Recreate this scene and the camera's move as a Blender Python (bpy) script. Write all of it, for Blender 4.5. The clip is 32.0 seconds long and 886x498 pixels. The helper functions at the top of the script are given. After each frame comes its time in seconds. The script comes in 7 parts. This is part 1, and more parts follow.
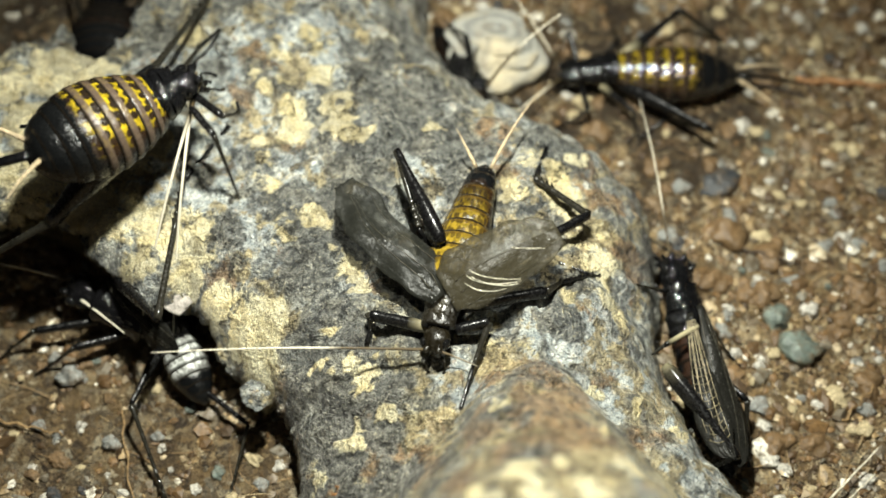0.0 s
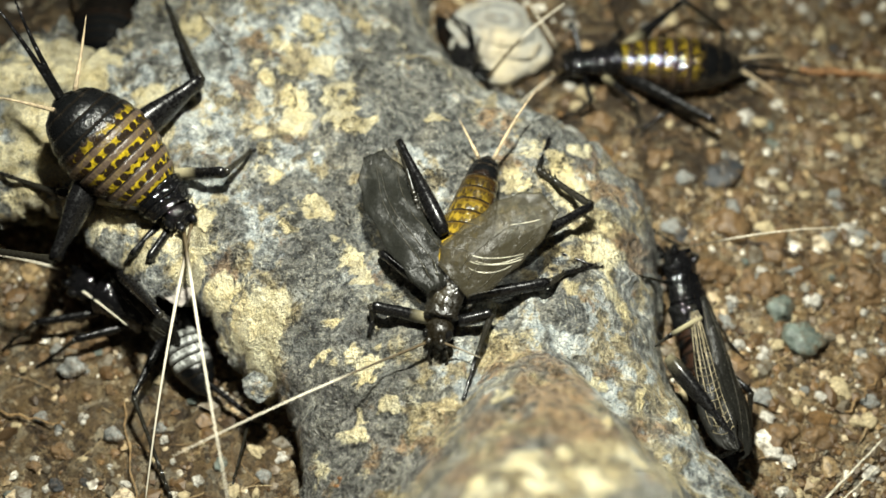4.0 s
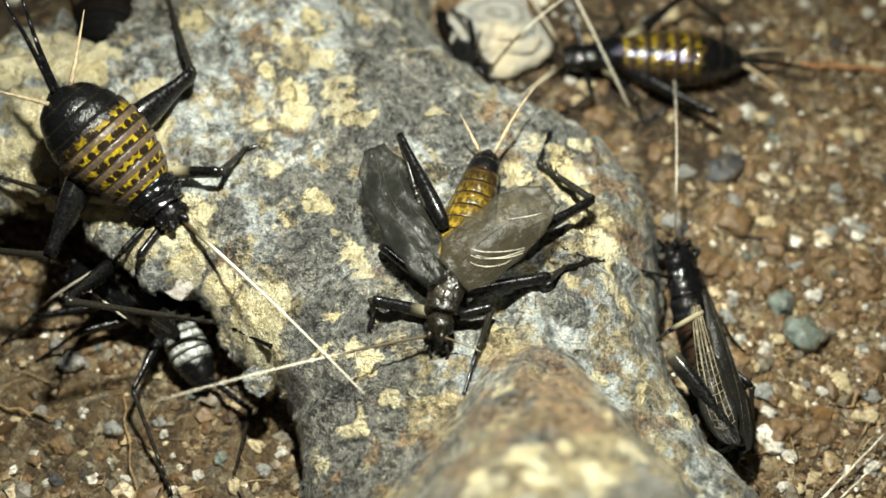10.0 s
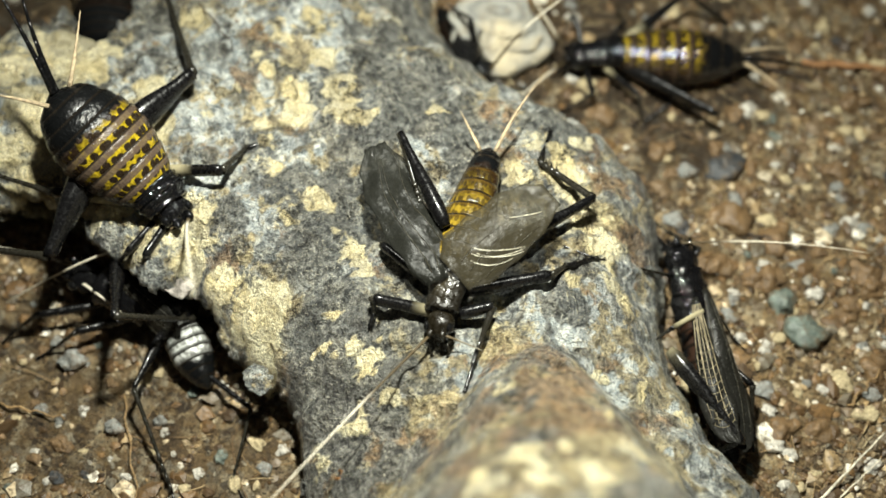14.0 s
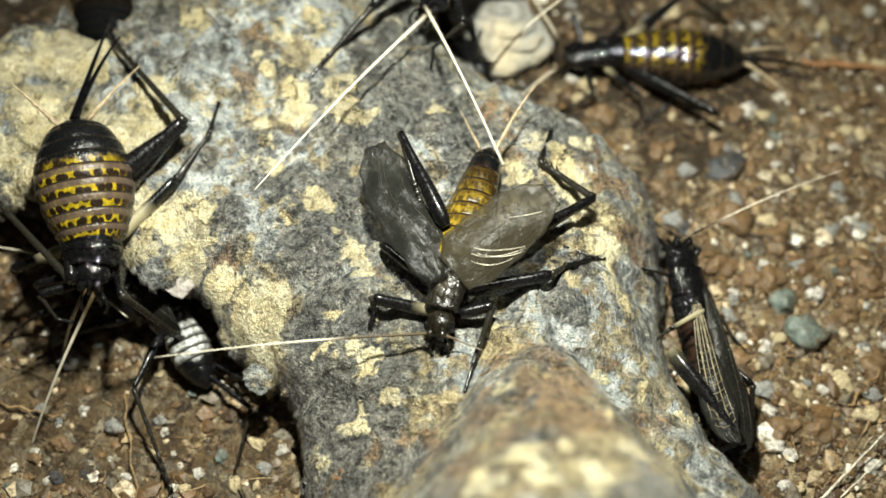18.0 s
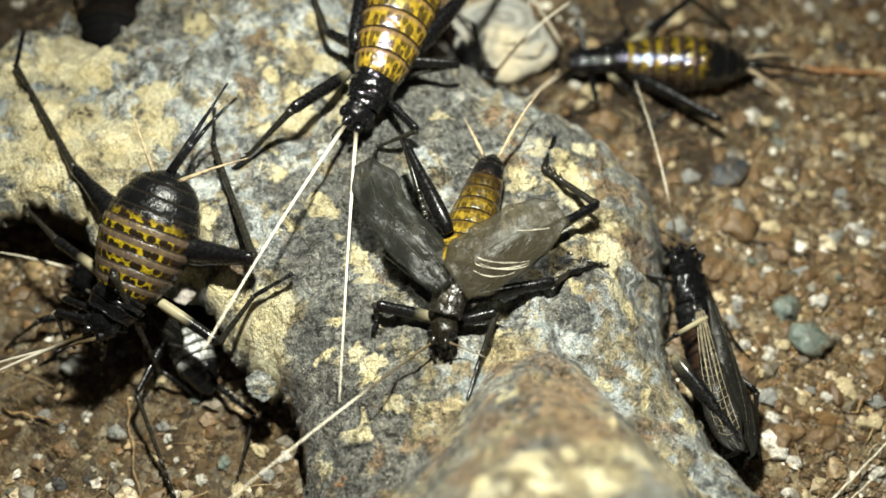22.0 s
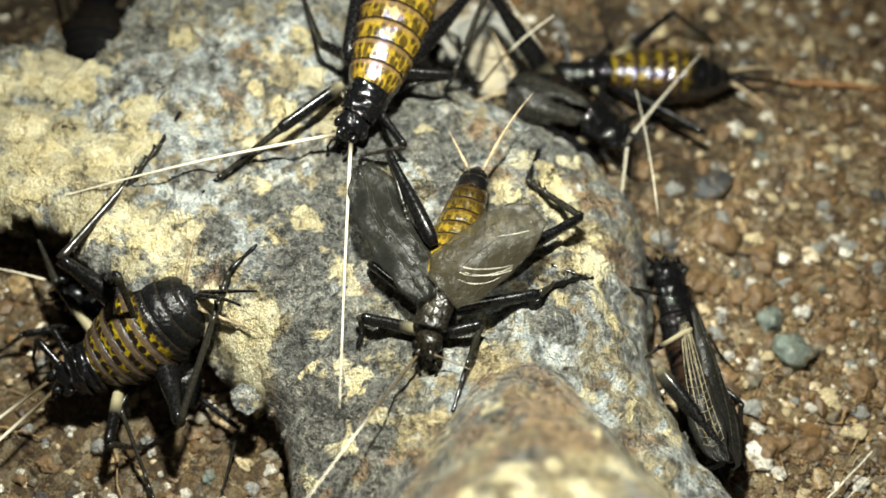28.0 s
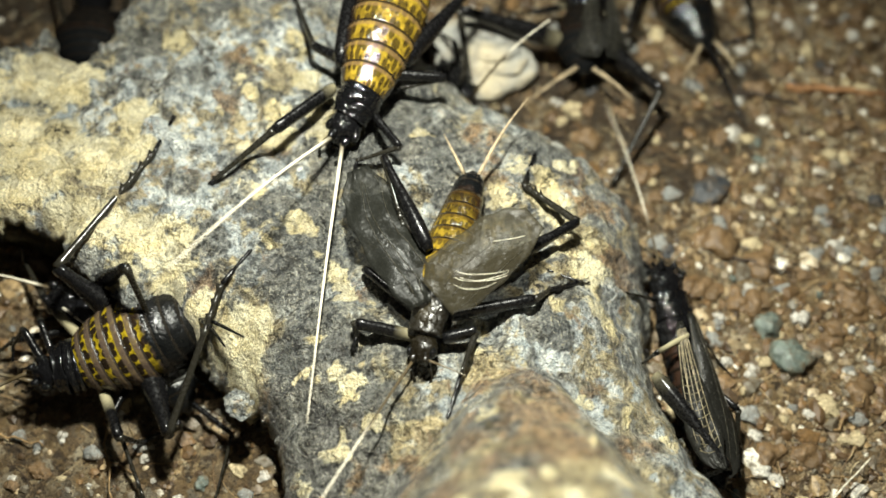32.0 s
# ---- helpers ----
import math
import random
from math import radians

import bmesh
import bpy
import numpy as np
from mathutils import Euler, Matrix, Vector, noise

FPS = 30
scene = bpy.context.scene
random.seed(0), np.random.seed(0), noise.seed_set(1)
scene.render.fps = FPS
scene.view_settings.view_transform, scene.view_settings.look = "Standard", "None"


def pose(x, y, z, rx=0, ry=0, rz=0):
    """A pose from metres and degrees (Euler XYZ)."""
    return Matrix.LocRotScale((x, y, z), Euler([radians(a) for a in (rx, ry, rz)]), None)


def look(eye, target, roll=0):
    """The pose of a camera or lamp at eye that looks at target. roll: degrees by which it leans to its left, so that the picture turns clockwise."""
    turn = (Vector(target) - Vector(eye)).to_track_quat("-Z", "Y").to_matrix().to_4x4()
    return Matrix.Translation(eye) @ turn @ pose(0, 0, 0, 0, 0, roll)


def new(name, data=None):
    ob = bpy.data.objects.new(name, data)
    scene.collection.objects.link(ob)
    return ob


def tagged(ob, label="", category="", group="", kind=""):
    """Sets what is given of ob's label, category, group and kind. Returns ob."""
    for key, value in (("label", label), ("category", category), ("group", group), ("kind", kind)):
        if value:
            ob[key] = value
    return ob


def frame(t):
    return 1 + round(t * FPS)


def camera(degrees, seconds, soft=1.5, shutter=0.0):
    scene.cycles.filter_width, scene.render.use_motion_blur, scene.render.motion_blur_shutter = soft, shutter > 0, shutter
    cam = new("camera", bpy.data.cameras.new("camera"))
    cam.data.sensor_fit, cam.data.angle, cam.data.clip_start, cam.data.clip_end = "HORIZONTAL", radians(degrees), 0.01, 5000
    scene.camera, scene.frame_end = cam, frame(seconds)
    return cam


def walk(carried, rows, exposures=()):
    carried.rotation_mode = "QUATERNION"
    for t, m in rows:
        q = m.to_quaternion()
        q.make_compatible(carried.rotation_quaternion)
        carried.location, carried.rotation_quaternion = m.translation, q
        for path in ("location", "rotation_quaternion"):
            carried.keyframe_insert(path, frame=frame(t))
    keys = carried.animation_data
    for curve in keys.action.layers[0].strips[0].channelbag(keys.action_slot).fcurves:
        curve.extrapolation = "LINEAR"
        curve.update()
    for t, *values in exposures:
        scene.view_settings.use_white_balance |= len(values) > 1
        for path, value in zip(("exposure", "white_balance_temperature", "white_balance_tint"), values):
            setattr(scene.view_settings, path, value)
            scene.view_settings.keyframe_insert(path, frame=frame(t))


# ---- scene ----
cam = camera(45, 32.0, soft=1.5, shutter=0.5)
cam.data.dof.use_dof = True
cam.data.dof.focus_distance = 0.1028
cam.data.dof.aperture_fstop = 15.5
walk(cam, [
    (0.0, pose(0.00003, -0.04926, 0.10740, 28.729, -0.152, -0.128)),
    (0.5, pose(0.00002, -0.04926, 0.10738, 28.739, -0.166, -0.142)),
    (1.0, pose(0.00000, -0.04924, 0.10733, 28.732, -0.191, -0.158)),
    (1.5, pose(-0.00002, -0.04922, 0.10727, 28.692, -0.216, -0.164)),
    (2.0, pose(0.00006, -0.04924, 0.10718, 28.657, -0.177, -0.147)),
    (2.5, pose(0.00003, -0.04925, 0.10717, 28.553, -0.184, -0.152)),
    (3.0, pose(0.00004, -0.04924, 0.10723, 28.444, -0.165, -0.139)),
    (3.5, pose(0.00001, -0.04922, 0.10717, 28.337, -0.085, -0.104)),
    (5.5, pose(-0.00003, -0.04929, 0.10666, 28.340, -0.026, -0.058)),
    (6.0, pose(0.00002, -0.04931, 0.10669, 28.291, -0.042, -0.060)),
    (6.5, pose(-0.00004, -0.04932, 0.10669, 28.255, -0.081, -0.086)),
    (7.0, pose(-0.00002, -0.04940, 0.10663, 28.253, -0.098, -0.100)),
    (7.5, pose(-0.00003, -0.04939, 0.10663, 28.206, -0.127, -0.117)),
    (8.0, pose(-0.00002, -0.04939, 0.10667, 28.151, -0.115, -0.111)),
    (8.5, pose(-0.00001, -0.04937, 0.10667, 28.116, -0.104, -0.088)),
    (9.0, pose(-0.00002, -0.04936, 0.10662, 28.136, -0.107, -0.075)),
    (9.5, pose(-0.00006, -0.04932, 0.10664, 28.131, -0.097, -0.063)),
    (10.0, pose(-0.00003, -0.04931, 0.10664, 28.156, -0.047, -0.043)),
    (10.5, pose(-0.00002, -0.04930, 0.10660, 28.175, -0.026, -0.036)),
    (11.0, pose(-0.00004, -0.04932, 0.10658, 28.171, -0.032, -0.047)),
    (11.5, pose(0.00000, -0.04930, 0.10662, 28.103, -0.020, -0.042)),
    (12.0, pose(0.00001, -0.04927, 0.10666, 28.023, -0.022, -0.029)),
    (12.5, pose(0.00000, -0.04928, 0.10670, 27.997, -0.006, -0.007)),
    (13.0, pose(0.00000, -0.04929, 0.10671, 27.998, 0.001, -0.001)),
    (13.5, pose(-0.00002, -0.04928, 0.10669, 28.009, -0.009, -0.008)),
    (14.0, pose(-0.00008, -0.04926, 0.10665, 28.044, -0.050, -0.017)),
    (14.5, pose(-0.00013, -0.04929, 0.10659, 28.089, -0.102, -0.024)),
    (16.5, pose(-0.00005, -0.04930, 0.10661, 27.981, -0.100, -0.041)),
    (17.0, pose(0.00000, -0.04930, 0.10662, 27.976, -0.076, -0.016)),
    (17.5, pose(0.00004, -0.04932, 0.10663, 28.006, -0.022, 0.002)),
    (18.0, pose(-0.00001, -0.04929, 0.10660, 28.060, -0.014, 0.008)),
    (18.5, pose(-0.00006, -0.04921, 0.10665, 28.059, -0.036, 0.017)),
    (19.0, pose(-0.00002, -0.04920, 0.10670, 28.068, -0.021, 0.045)),
    (19.5, pose(0.00002, -0.04927, 0.10678, 27.959, -0.014, 0.065)),
    (20.0, pose(0.00001, -0.04925, 0.10660, 28.112, -0.022, 0.078)),
    (20.5, pose(0.00002, -0.04918, 0.10664, 28.069, 0.012, 0.068)),
    (21.0, pose(0.00001, -0.04920, 0.10662, 28.126, 0.034, 0.086)),
    (21.5, pose(-0.00001, -0.04914, 0.10668, 28.170, 0.081, 0.102)),
    (22.0, pose(-0.00005, -0.04899, 0.10667, 28.253, 0.086, 0.146)),
    (22.5, pose(-0.00013, -0.04881, 0.10650, 28.441, 0.064, 0.172)),
    (23.0, pose(-0.00009, -0.04888, 0.10651, 28.264, -0.068, 0.138)),
    (23.5, pose(-0.00010, -0.04888, 0.10654, 28.244, -0.126, 0.156)),
    (24.0, pose(-0.00003, -0.04883, 0.10654, 28.569, 0.066, 0.166)),
    (24.5, pose(0.00004, -0.04893, 0.10659, 28.636, 0.065, 0.106)),
    (25.0, pose(0.00000, -0.04901, 0.10660, 28.716, -0.036, 0.027)),
    (25.5, pose(-0.00011, -0.04903, 0.10653, 28.779, -0.177, -0.052)),
    (27.5, pose(-0.00001, -0.04936, 0.10647, 29.055, -0.386, -0.228)),
    (28.0, pose(0.00018, -0.04925, 0.10667, 29.042, -0.442, -0.323)),
    (28.5, pose(0.00033, -0.04925, 0.10663, 28.996, -0.548, -0.381)),
    (29.0, pose(0.00042, -0.04918, 0.10657, 28.961, -0.548, -0.359)),
    (29.5, pose(0.00043, -0.04911, 0.10645, 29.003, -0.516, -0.326)),
    (30.0, pose(0.00040, -0.04903, 0.10631, 29.050, -0.494, -0.285)),
    (30.5, pose(0.00036, -0.04884, 0.10618, 29.051, -0.467, -0.225)),
    (31.0, pose(0.00040, -0.04873, 0.10621, 29.092, -0.452, -0.181)),
    (31.5, pose(0.00045, -0.04878, 0.10616, 29.220, -0.484, -0.241)),
    (32.0, pose(0.00047, -0.04881, 0.10605, 29.262, -0.568, -0.299)),
], exposures=[(0.0, 0.0), (32.0, 0.0)])

# ---- light: one small white torch held close over the place, night all round ----
world = bpy.data.worlds.new("night")
scene.world = world
world.use_nodes = True
world.node_tree.nodes["Background"].inputs[0].default_value = (1.0, 0.93, 0.82, 1)
world.node_tree.nodes["Background"].inputs[1].default_value = 0.025
lamp_data = bpy.data.lights.new("torch", "SPOT")
lamp_data.spot_size, lamp_data.spot_blend, lamp_data.shadow_soft_size = radians(105), 1.0, 0.0035
lamp_data.energy, lamp_data.color = 1.2, (0.965, 0.975, 0.855)
lamp = new("torch", lamp_data)
lamp.matrix_world = look((-0.001, 0.01, 0.1), (0.0, -0.003, 0.014))

MM = 0.001


# ---- materials ----
def material(name, rough=0.6, colour=(0.5, 0.5, 0.5)):
    m = bpy.data.materials.new(name)
    m.use_nodes = True
    b = m.node_tree.nodes["Principled BSDF"]
    b.inputs["Roughness"].default_value = rough
    b.inputs["Base Color"].default_value = (*colour, 1)
    return m, m.node_tree, b


def node(nt, kind, **values):
    n = nt.nodes.new(kind)
    for k, v in values.items():
        if k in n.inputs:
            n.inputs[k].default_value = v
    return n


def noise_of(nt, scale, detail=6.0, rough=0.6, coord="Object"):
    tc = nt.nodes.new("ShaderNodeTexCoord")
    n = node(nt, "ShaderNodeTexNoise", Scale=scale, Detail=detail, Roughness=rough)
    nt.links.new(tc.outputs[coord], n.inputs["Vector"])
    return n.outputs["Fac"]


def ramp(nt, fac, stops):
    r = nt.nodes.new("ShaderNodeValToRGB")
    nt.links.new(fac, r.inputs[0])
    e = r.color_ramp.elements
    while len(e) < len(stops):
        e.new(0.5)
    for el, (p, c) in zip(e, stops):
        el.position = p
        el.color = (c, c, c, 1) if isinstance(c, (int, float)) else (*c, 1)
    return r.outputs[0]


def mix(nt, fac, a, b, blend="MIX"):
    n = nt.nodes.new("ShaderNodeMix")
    n.data_type, n.blend_type = "RGBA", blend
    for i, v in ((0, fac), (6, a), (7, b)):
        if isinstance(v, (int, float)):
            n.inputs[i].default_value = v
        elif isinstance(v, tuple):
            n.inputs[i].default_value = (*v, 1)
        else:
            nt.links.new(v, n.inputs[i])
    return n.outputs[2]


def calc(nt, op, a, b=0.0):
    n = nt.nodes.new("ShaderNodeMath")
    n.operation = op
    for i, v in enumerate((a, b)):
        if isinstance(v, (int, float)):
            n.inputs[i].default_value = v
        else:
            nt.links.new(v, n.inputs[i])
    return n.outputs[0]


def attribute(nt, name):
    n = nt.nodes.new("ShaderNodeAttribute")
    n.attribute_name = name
    return n.outputs["Fac"]


def bump(nt, bsdf, height, distance, strength=1.0):
    n = node(nt, "ShaderNodeBump", Strength=strength, Distance=distance)
    nt.links.new(height, n.inputs["Height"])
    nt.links.new(n.outputs[0], bsdf.inputs["Normal"])


def streak_of(nt, scale, along):
    """Noise drawn out along the wood's grain."""
    tc = nt.nodes.new("ShaderNodeTexCoord")
    mp = nt.nodes.new("ShaderNodeMapping")
    mp.inputs["Rotation"].default_value = (0, 0, 0.25)
    mp.inputs["Scale"].default_value = (1, along, 1)
    n = node(nt, "ShaderNodeTexNoise", Scale=scale, Detail=6.0, Roughness=0.65, Distortion=0.6)
    nt.links.new(tc.outputs["Object"], mp.inputs[0])
    nt.links.new(mp.outputs[0], n.inputs["Vector"])
    return n.outputs["Fac"]


def chip_of(nt, scale):
    """One random value for each small ragged scale of the crust."""
    tc = nt.nodes.new("ShaderNodeTexCoord")
    bend = nt.nodes.new("ShaderNodeMix")
    bend.data_type, bend.blend_type = "RGBA", "LINEAR_LIGHT"
    bend.inputs[0].default_value = 0.0016
    warp = node(nt, "ShaderNodeTexNoise", Scale=420.0, Detail=5.0, Roughness=0.65)
    nt.links.new(tc.outputs["Object"], warp.inputs["Vector"])
    nt.links.new(tc.outputs["Object"], bend.inputs[6])
    nt.links.new(warp.outputs["Color"], bend.inputs[7])
    v = node(nt, "ShaderNodeTexVoronoi", Scale=scale)
    nt.links.new(bend.outputs[2], v.inputs["Vector"])
    one = nt.nodes.new("ShaderNodeSeparateColor")
    nt.links.new(v.outputs["Color"], one.inputs[0])
    return one.outputs[0]


def bark_material():
    """Blue-grey weathered wood under crusts of cream, ochre and black; the zones come with the mesh."""
    m, nt, b = material("lichened_wood", 0.6)
    mid, fine, grain = noise_of(nt, 270, 5, 0.58), noise_of(nt, 1150, 5, 0.66), noise_of(nt, 3600, 3, 0.72)
    other, broad, third = noise_of(nt, 400, 5, 0.6), noise_of(nt, 150, 5, 0.58), noise_of(nt, 230, 6, 0.62)
    streak = streak_of(nt, 900, 0.22)
    shade = ramp(nt, fine, [(0.4, 0.0), (0.6, 1.0)])

    def zone(name, weight, a, wa, second, ws, lo, hi, top):
        v = calc(nt, "ADD", calc(nt, "MULTIPLY", attribute(nt, name), weight), calc(nt, "ADD", calc(nt, "MULTIPLY", a, wa), calc(nt, "MULTIPLY", second, ws)))
        return ramp(nt, v, [(lo, 0.0), (hi, top)])
    base = ramp(nt, fine, [(0.34, (0.055, 0.057, 0.058)), (0.45, (0.16, 0.172, 0.175)), (0.54, (0.27, 0.28, 0.265)), (0.66, (0.56, 0.555, 0.49))])
    olive = zone("ochre", 0.16, noise_of(nt, 120, 6, 0.62), 0.7, fine, 0.3, 0.46, 0.6, 0.85)
    base = mix(nt, olive, base, mix(nt, shade, (0.1, 0.09, 0.058), (0.4, 0.365, 0.26)))
    base = mix(nt, zone("worn", 0.2, third, 0.7, fine, 0.3, 0.5, 0.6, 0.9), base, mix(nt, shade, (0.36, 0.41, 0.43), (0.74, 0.77, 0.75)))
    base = mix(nt, zone("ochre", 0.1, other, 0.8, fine, 0.2, 0.51, 0.57, 0.9), base, mix(nt, shade, (0.17, 0.13, 0.065), (0.52, 0.43, 0.24)))
    base = mix(nt, zone("brown", 0.17, third, 0.75, fine, 0.25, 0.57, 0.63, 0.9), base, mix(nt, shade, (0.06, 0.036, 0.02), (0.34, 0.22, 0.12)))
    base = mix(nt, zone("dark", 0.27, broad, 0.65, other, 0.35, 0.51, 0.58, 0.92), base, mix(nt, shade, (0.038, 0.04, 0.04), (0.235, 0.24, 0.225)))
    base = mix(nt, ramp(nt, streak, [(0.32, 0.5), (0.42, 0.0)]), base, (0.05, 0.042, 0.035))
    cream = zone("cream", 0.19, mid, 0.66, fine, 0.34, 0.6, 0.67, 1.0)
    spot = zone("spot", 0.5, mid, 0.55, fine, 0.45, 0.63, 0.74, 1.0)
    cream = calc(nt, "MAXIMUM", cream, spot)
    pale = mix(nt, ramp(nt, other, [(0.42, 0.0), (0.58, 1.0)]), (0.8, 0.73, 0.5), (0.68, 0.58, 0.33))
    pale = mix(nt, ramp(nt, fine, [(0.38, 0.45), (0.47, 0.0)]), pale, (0.5, 0.44, 0.3))
    base = mix(nt, cream, base, pale)
    cracks = ramp(nt, calc(nt, "ABSOLUTE", calc(nt, "SUBTRACT", noise_of(nt, 100, 9, 0.62), 0.5)), [(0.003, 1.0), (0.008, 0.0)])
    cracks = calc(nt, "MULTIPLY", cracks, ramp(nt, other, [(0.53, 0.0), (0.6, 0.9)]))
    base = mix(nt, cracks, base, (0.012, 0.01, 0.008))
    base = mix(nt, calc(nt, "MULTIPLY", ramp(nt, grain, [(0.32, 0.85), (0.42, 0.0)]), calc(nt, "SUBTRACT", 1.0, calc(nt, "MULTIPLY", cream, 0.6))), base, (0.018, 0.017, 0.016))
    base = mix(nt, ramp(nt, grain, [(0.56, 0.0), (0.66, 0.5)]), base, (0.78, 0.74, 0.6))
    # glitter of the crust painted in: fine speckle multiplied into the colour
    painted_glint = ramp(nt, noise_of(nt, 6200, 3, 0.7), [(0.36, (0.58, 0.57, 0.55)), (0.5, (0.98, 0.98, 0.97)), (0.64, (1.36, 1.34, 1.28))])
    base = mix(nt, 0.9, base, painted_glint, "MULTIPLY")
    chips = chip_of(nt, 330)
    base = mix(nt, 0.85, base, ramp(nt, chips, [(0.0, (0.55, 0.55, 0.56)), (0.5, (0.85, 0.86, 0.86)), (1.0, (1.1, 1.08, 1.04))]), "MULTIPLY")
    nt.links.new(base, b.inputs["Base Color"])
    nt.links.new(ramp(nt, grain, [(0.35, 0.7), (0.62, 0.24)]), b.inputs["Roughness"])
    h = calc(nt, "ADD", calc(nt, "ADD", calc(nt, "MULTIPLY", mid, 1.5), calc(nt, "MULTIPLY", fine, 0.6)), calc(nt, "ADD", calc(nt, "MULTIPLY", grain, 0.34), calc(nt, "MULTIPLY", cream, 0.12)))
    h = calc(nt, "ADD", h, calc(nt, "MULTIPLY", chips, 0.22))
    h = calc(nt, "SUBTRACT", calc(nt, "ADD", h, calc(nt, "MULTIPLY", streak, 0.6)), calc(nt, "MULTIPLY", cracks, 0.35))
    bump(nt, b, h, 0.0018, 1.0)
    return m


def soil_material():
    """Crumbs and grains of many browns, each a little mound."""
    m, nt, b = material("damp_soil", 0.7)
    mid, fine, tiny = noise_of(nt, 170, 8, 0.7), noise_of(nt, 900, 7, 0.75), noise_of(nt, 3000, 4, 0.75)
    tc = nt.nodes.new("ShaderNodeTexCoord")
    bend = nt.nodes.new("ShaderNodeMix")
    bend.data_type, bend.blend_type = "RGBA", "LINEAR_LIGHT"
    bend.inputs[0].default_value = 0.0007
    warp = node(nt, "ShaderNodeTexNoise", Scale=1200.0, Detail=3.0)
    nt.links.new(tc.outputs["Object"], warp.inputs["Vector"])
    nt.links.new(tc.outputs["Object"], bend.inputs[6])
    nt.links.new(warp.outputs["Color"], bend.inputs[7])
    cells = []
    for scale in (620.0, 1500.0):
        v = node(nt, "ShaderNodeTexVoronoi", Scale=scale)
        nt.links.new(bend.outputs[2], v.inputs["Vector"])
        one = nt.nodes.new("ShaderNodeSeparateColor")
        nt.links.new(v.outputs["Color"], one.inputs[0])
        cells.append((one.outputs[0], v.outputs["Distance"]))
    palette = [(0.0, (0.03, 0.018, 0.009)), (0.2, (0.1, 0.063, 0.028)), (0.42, (0.21, 0.14, 0.062)), (0.62, (0.35, 0.23, 0.105)), (0.76, (0.25, 0.22, 0.16)), (0.88, (0.5, 0.37, 0.19)), (0.97, (0.72, 0.64, 0.46))]
    c = mix(nt, ramp(nt, tiny, [(0.42, 0.15), (0.58, 0.85)]), ramp(nt, cells[0][0], palette), ramp(nt, cells[1][0], palette))
    c = mix(nt, ramp(nt, mid, [(0.34, 0.7), (0.45, 0.0)]), c, (0.045, 0.028, 0.015))
    c = mix(nt, ramp(nt, fine, [(0.54, 0.0), (0.66, 0.6)]), c, (0.33, 0.22, 0.1))
    c = mix(nt, ramp(nt, tiny, [(0.36, 0.9), (0.45, 0.0)]), c, (0.012, 0.008, 0.006))
    nt.links.new(c, b.inputs["Base Color"])
    nt.links.new(ramp(nt, fine, [(0.4, 0.9), (0.62, 0.4)]), b.inputs["Roughness"])
    # wet ground and painted shade both darken the soil colour
    c = mix(nt, calc(nt, "MULTIPLY", attribute(nt, "wet_shade"), 0.85), c, (0.02, 0.012, 0.006))
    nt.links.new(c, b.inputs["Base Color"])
    h = calc(nt, "ADD", calc(nt, "ADD", mid, fine), calc(nt, "ADD", calc(nt, "MULTIPLY", tiny, 0.4), calc(nt, "MULTIPLY", cells[0][1], -0.5)))
    bump(nt, b, h, 0.0012, 1.0)
    return m


def pebble_material(name="mixed_grit"):
    m, nt, b = material(name, 0.45)
    g = nt.nodes.new("ShaderNodeNewGeometry")
    c = ramp(nt, g.outputs["Random Per Island"], [(0.0, (0.025, 0.015, 0.008)), (0.22, (0.09, 0.05, 0.02)), (0.5, (0.2, 0.115, 0.045)), (0.66, (0.15, 0.14, 0.11)), (0.82, (0.38, 0.26, 0.12)), (0.92, (0.56, 0.46, 0.3)), (0.955, (0.8, 0.76, 0.64))])
    c = mix(nt, ramp(nt, noise_of(nt, 1500, 5, 0.75), [(0.44, 0.0), (0.6, 0.85)]), c, (0.07, 0.045, 0.022))
    nt.links.new(c, b.inputs["Base Color"])
    bump(nt, b, noise_of(nt, 1800, 5), 0.0003, 0.6)
    return m


def stone_material(name, colour, rough=0.45, dirt=0.0):
    m, nt, b = material(name, rough)
    d = tuple(v * 0.45 for v in colour)
    c = mix(nt, ramp(nt, noise_of(nt, 1100, 6, 0.7), [(0.4, 0.0), (0.6, 1.0)]), d, colour)
    if dirt:
        c = mix(nt, ramp(nt, noise_of(nt, 700, 7, 0.75), [(0.47, 0.0), (0.58, dirt)]), c, (0.09, 0.058, 0.028))
    nt.links.new(c, b.inputs["Base Color"])
    bump(nt, b, calc(nt, "ADD", noise_of(nt, 700, 6, 0.7), noise_of(nt, 2200, 4)), 0.0004, 0.8)
    return m


def chitin_material(name="black_chitin", dark=(0.0032, 0.0032, 0.0036), pale=(0.34, 0.29, 0.18), rough=0.2, relief=0.00012, gloss=0.4):
    m, nt, b = material(name, rough)
    b.inputs["Specular IOR Level"].default_value = gloss
    fine = noise_of(nt, 2600, 4, 0.6)
    c = mix(nt, ramp(nt, fine, [(0.4, 0.0), (0.75, 0.5)]), dark, tuple(v * 2.0 + 0.002 for v in dark))
    p = mix(nt, fine, pale, tuple(v * 0.55 for v in pale))
    c = mix(nt, attribute(nt, "pale"), c, p)
    nt.links.new(c, b.inputs["Base Color"])
    nt.links.new(ramp(nt, fine, [(0.4, rough * 0.7), (0.64, min(1.0, rough * 1.6))]), b.inputs["Roughness"])
    bump(nt, b, calc(nt, "ADD", calc(nt, "MULTIPLY", fine, 0.12), noise_of(nt, 1000, 2, 0.5)), relief, 0.7)
    return m


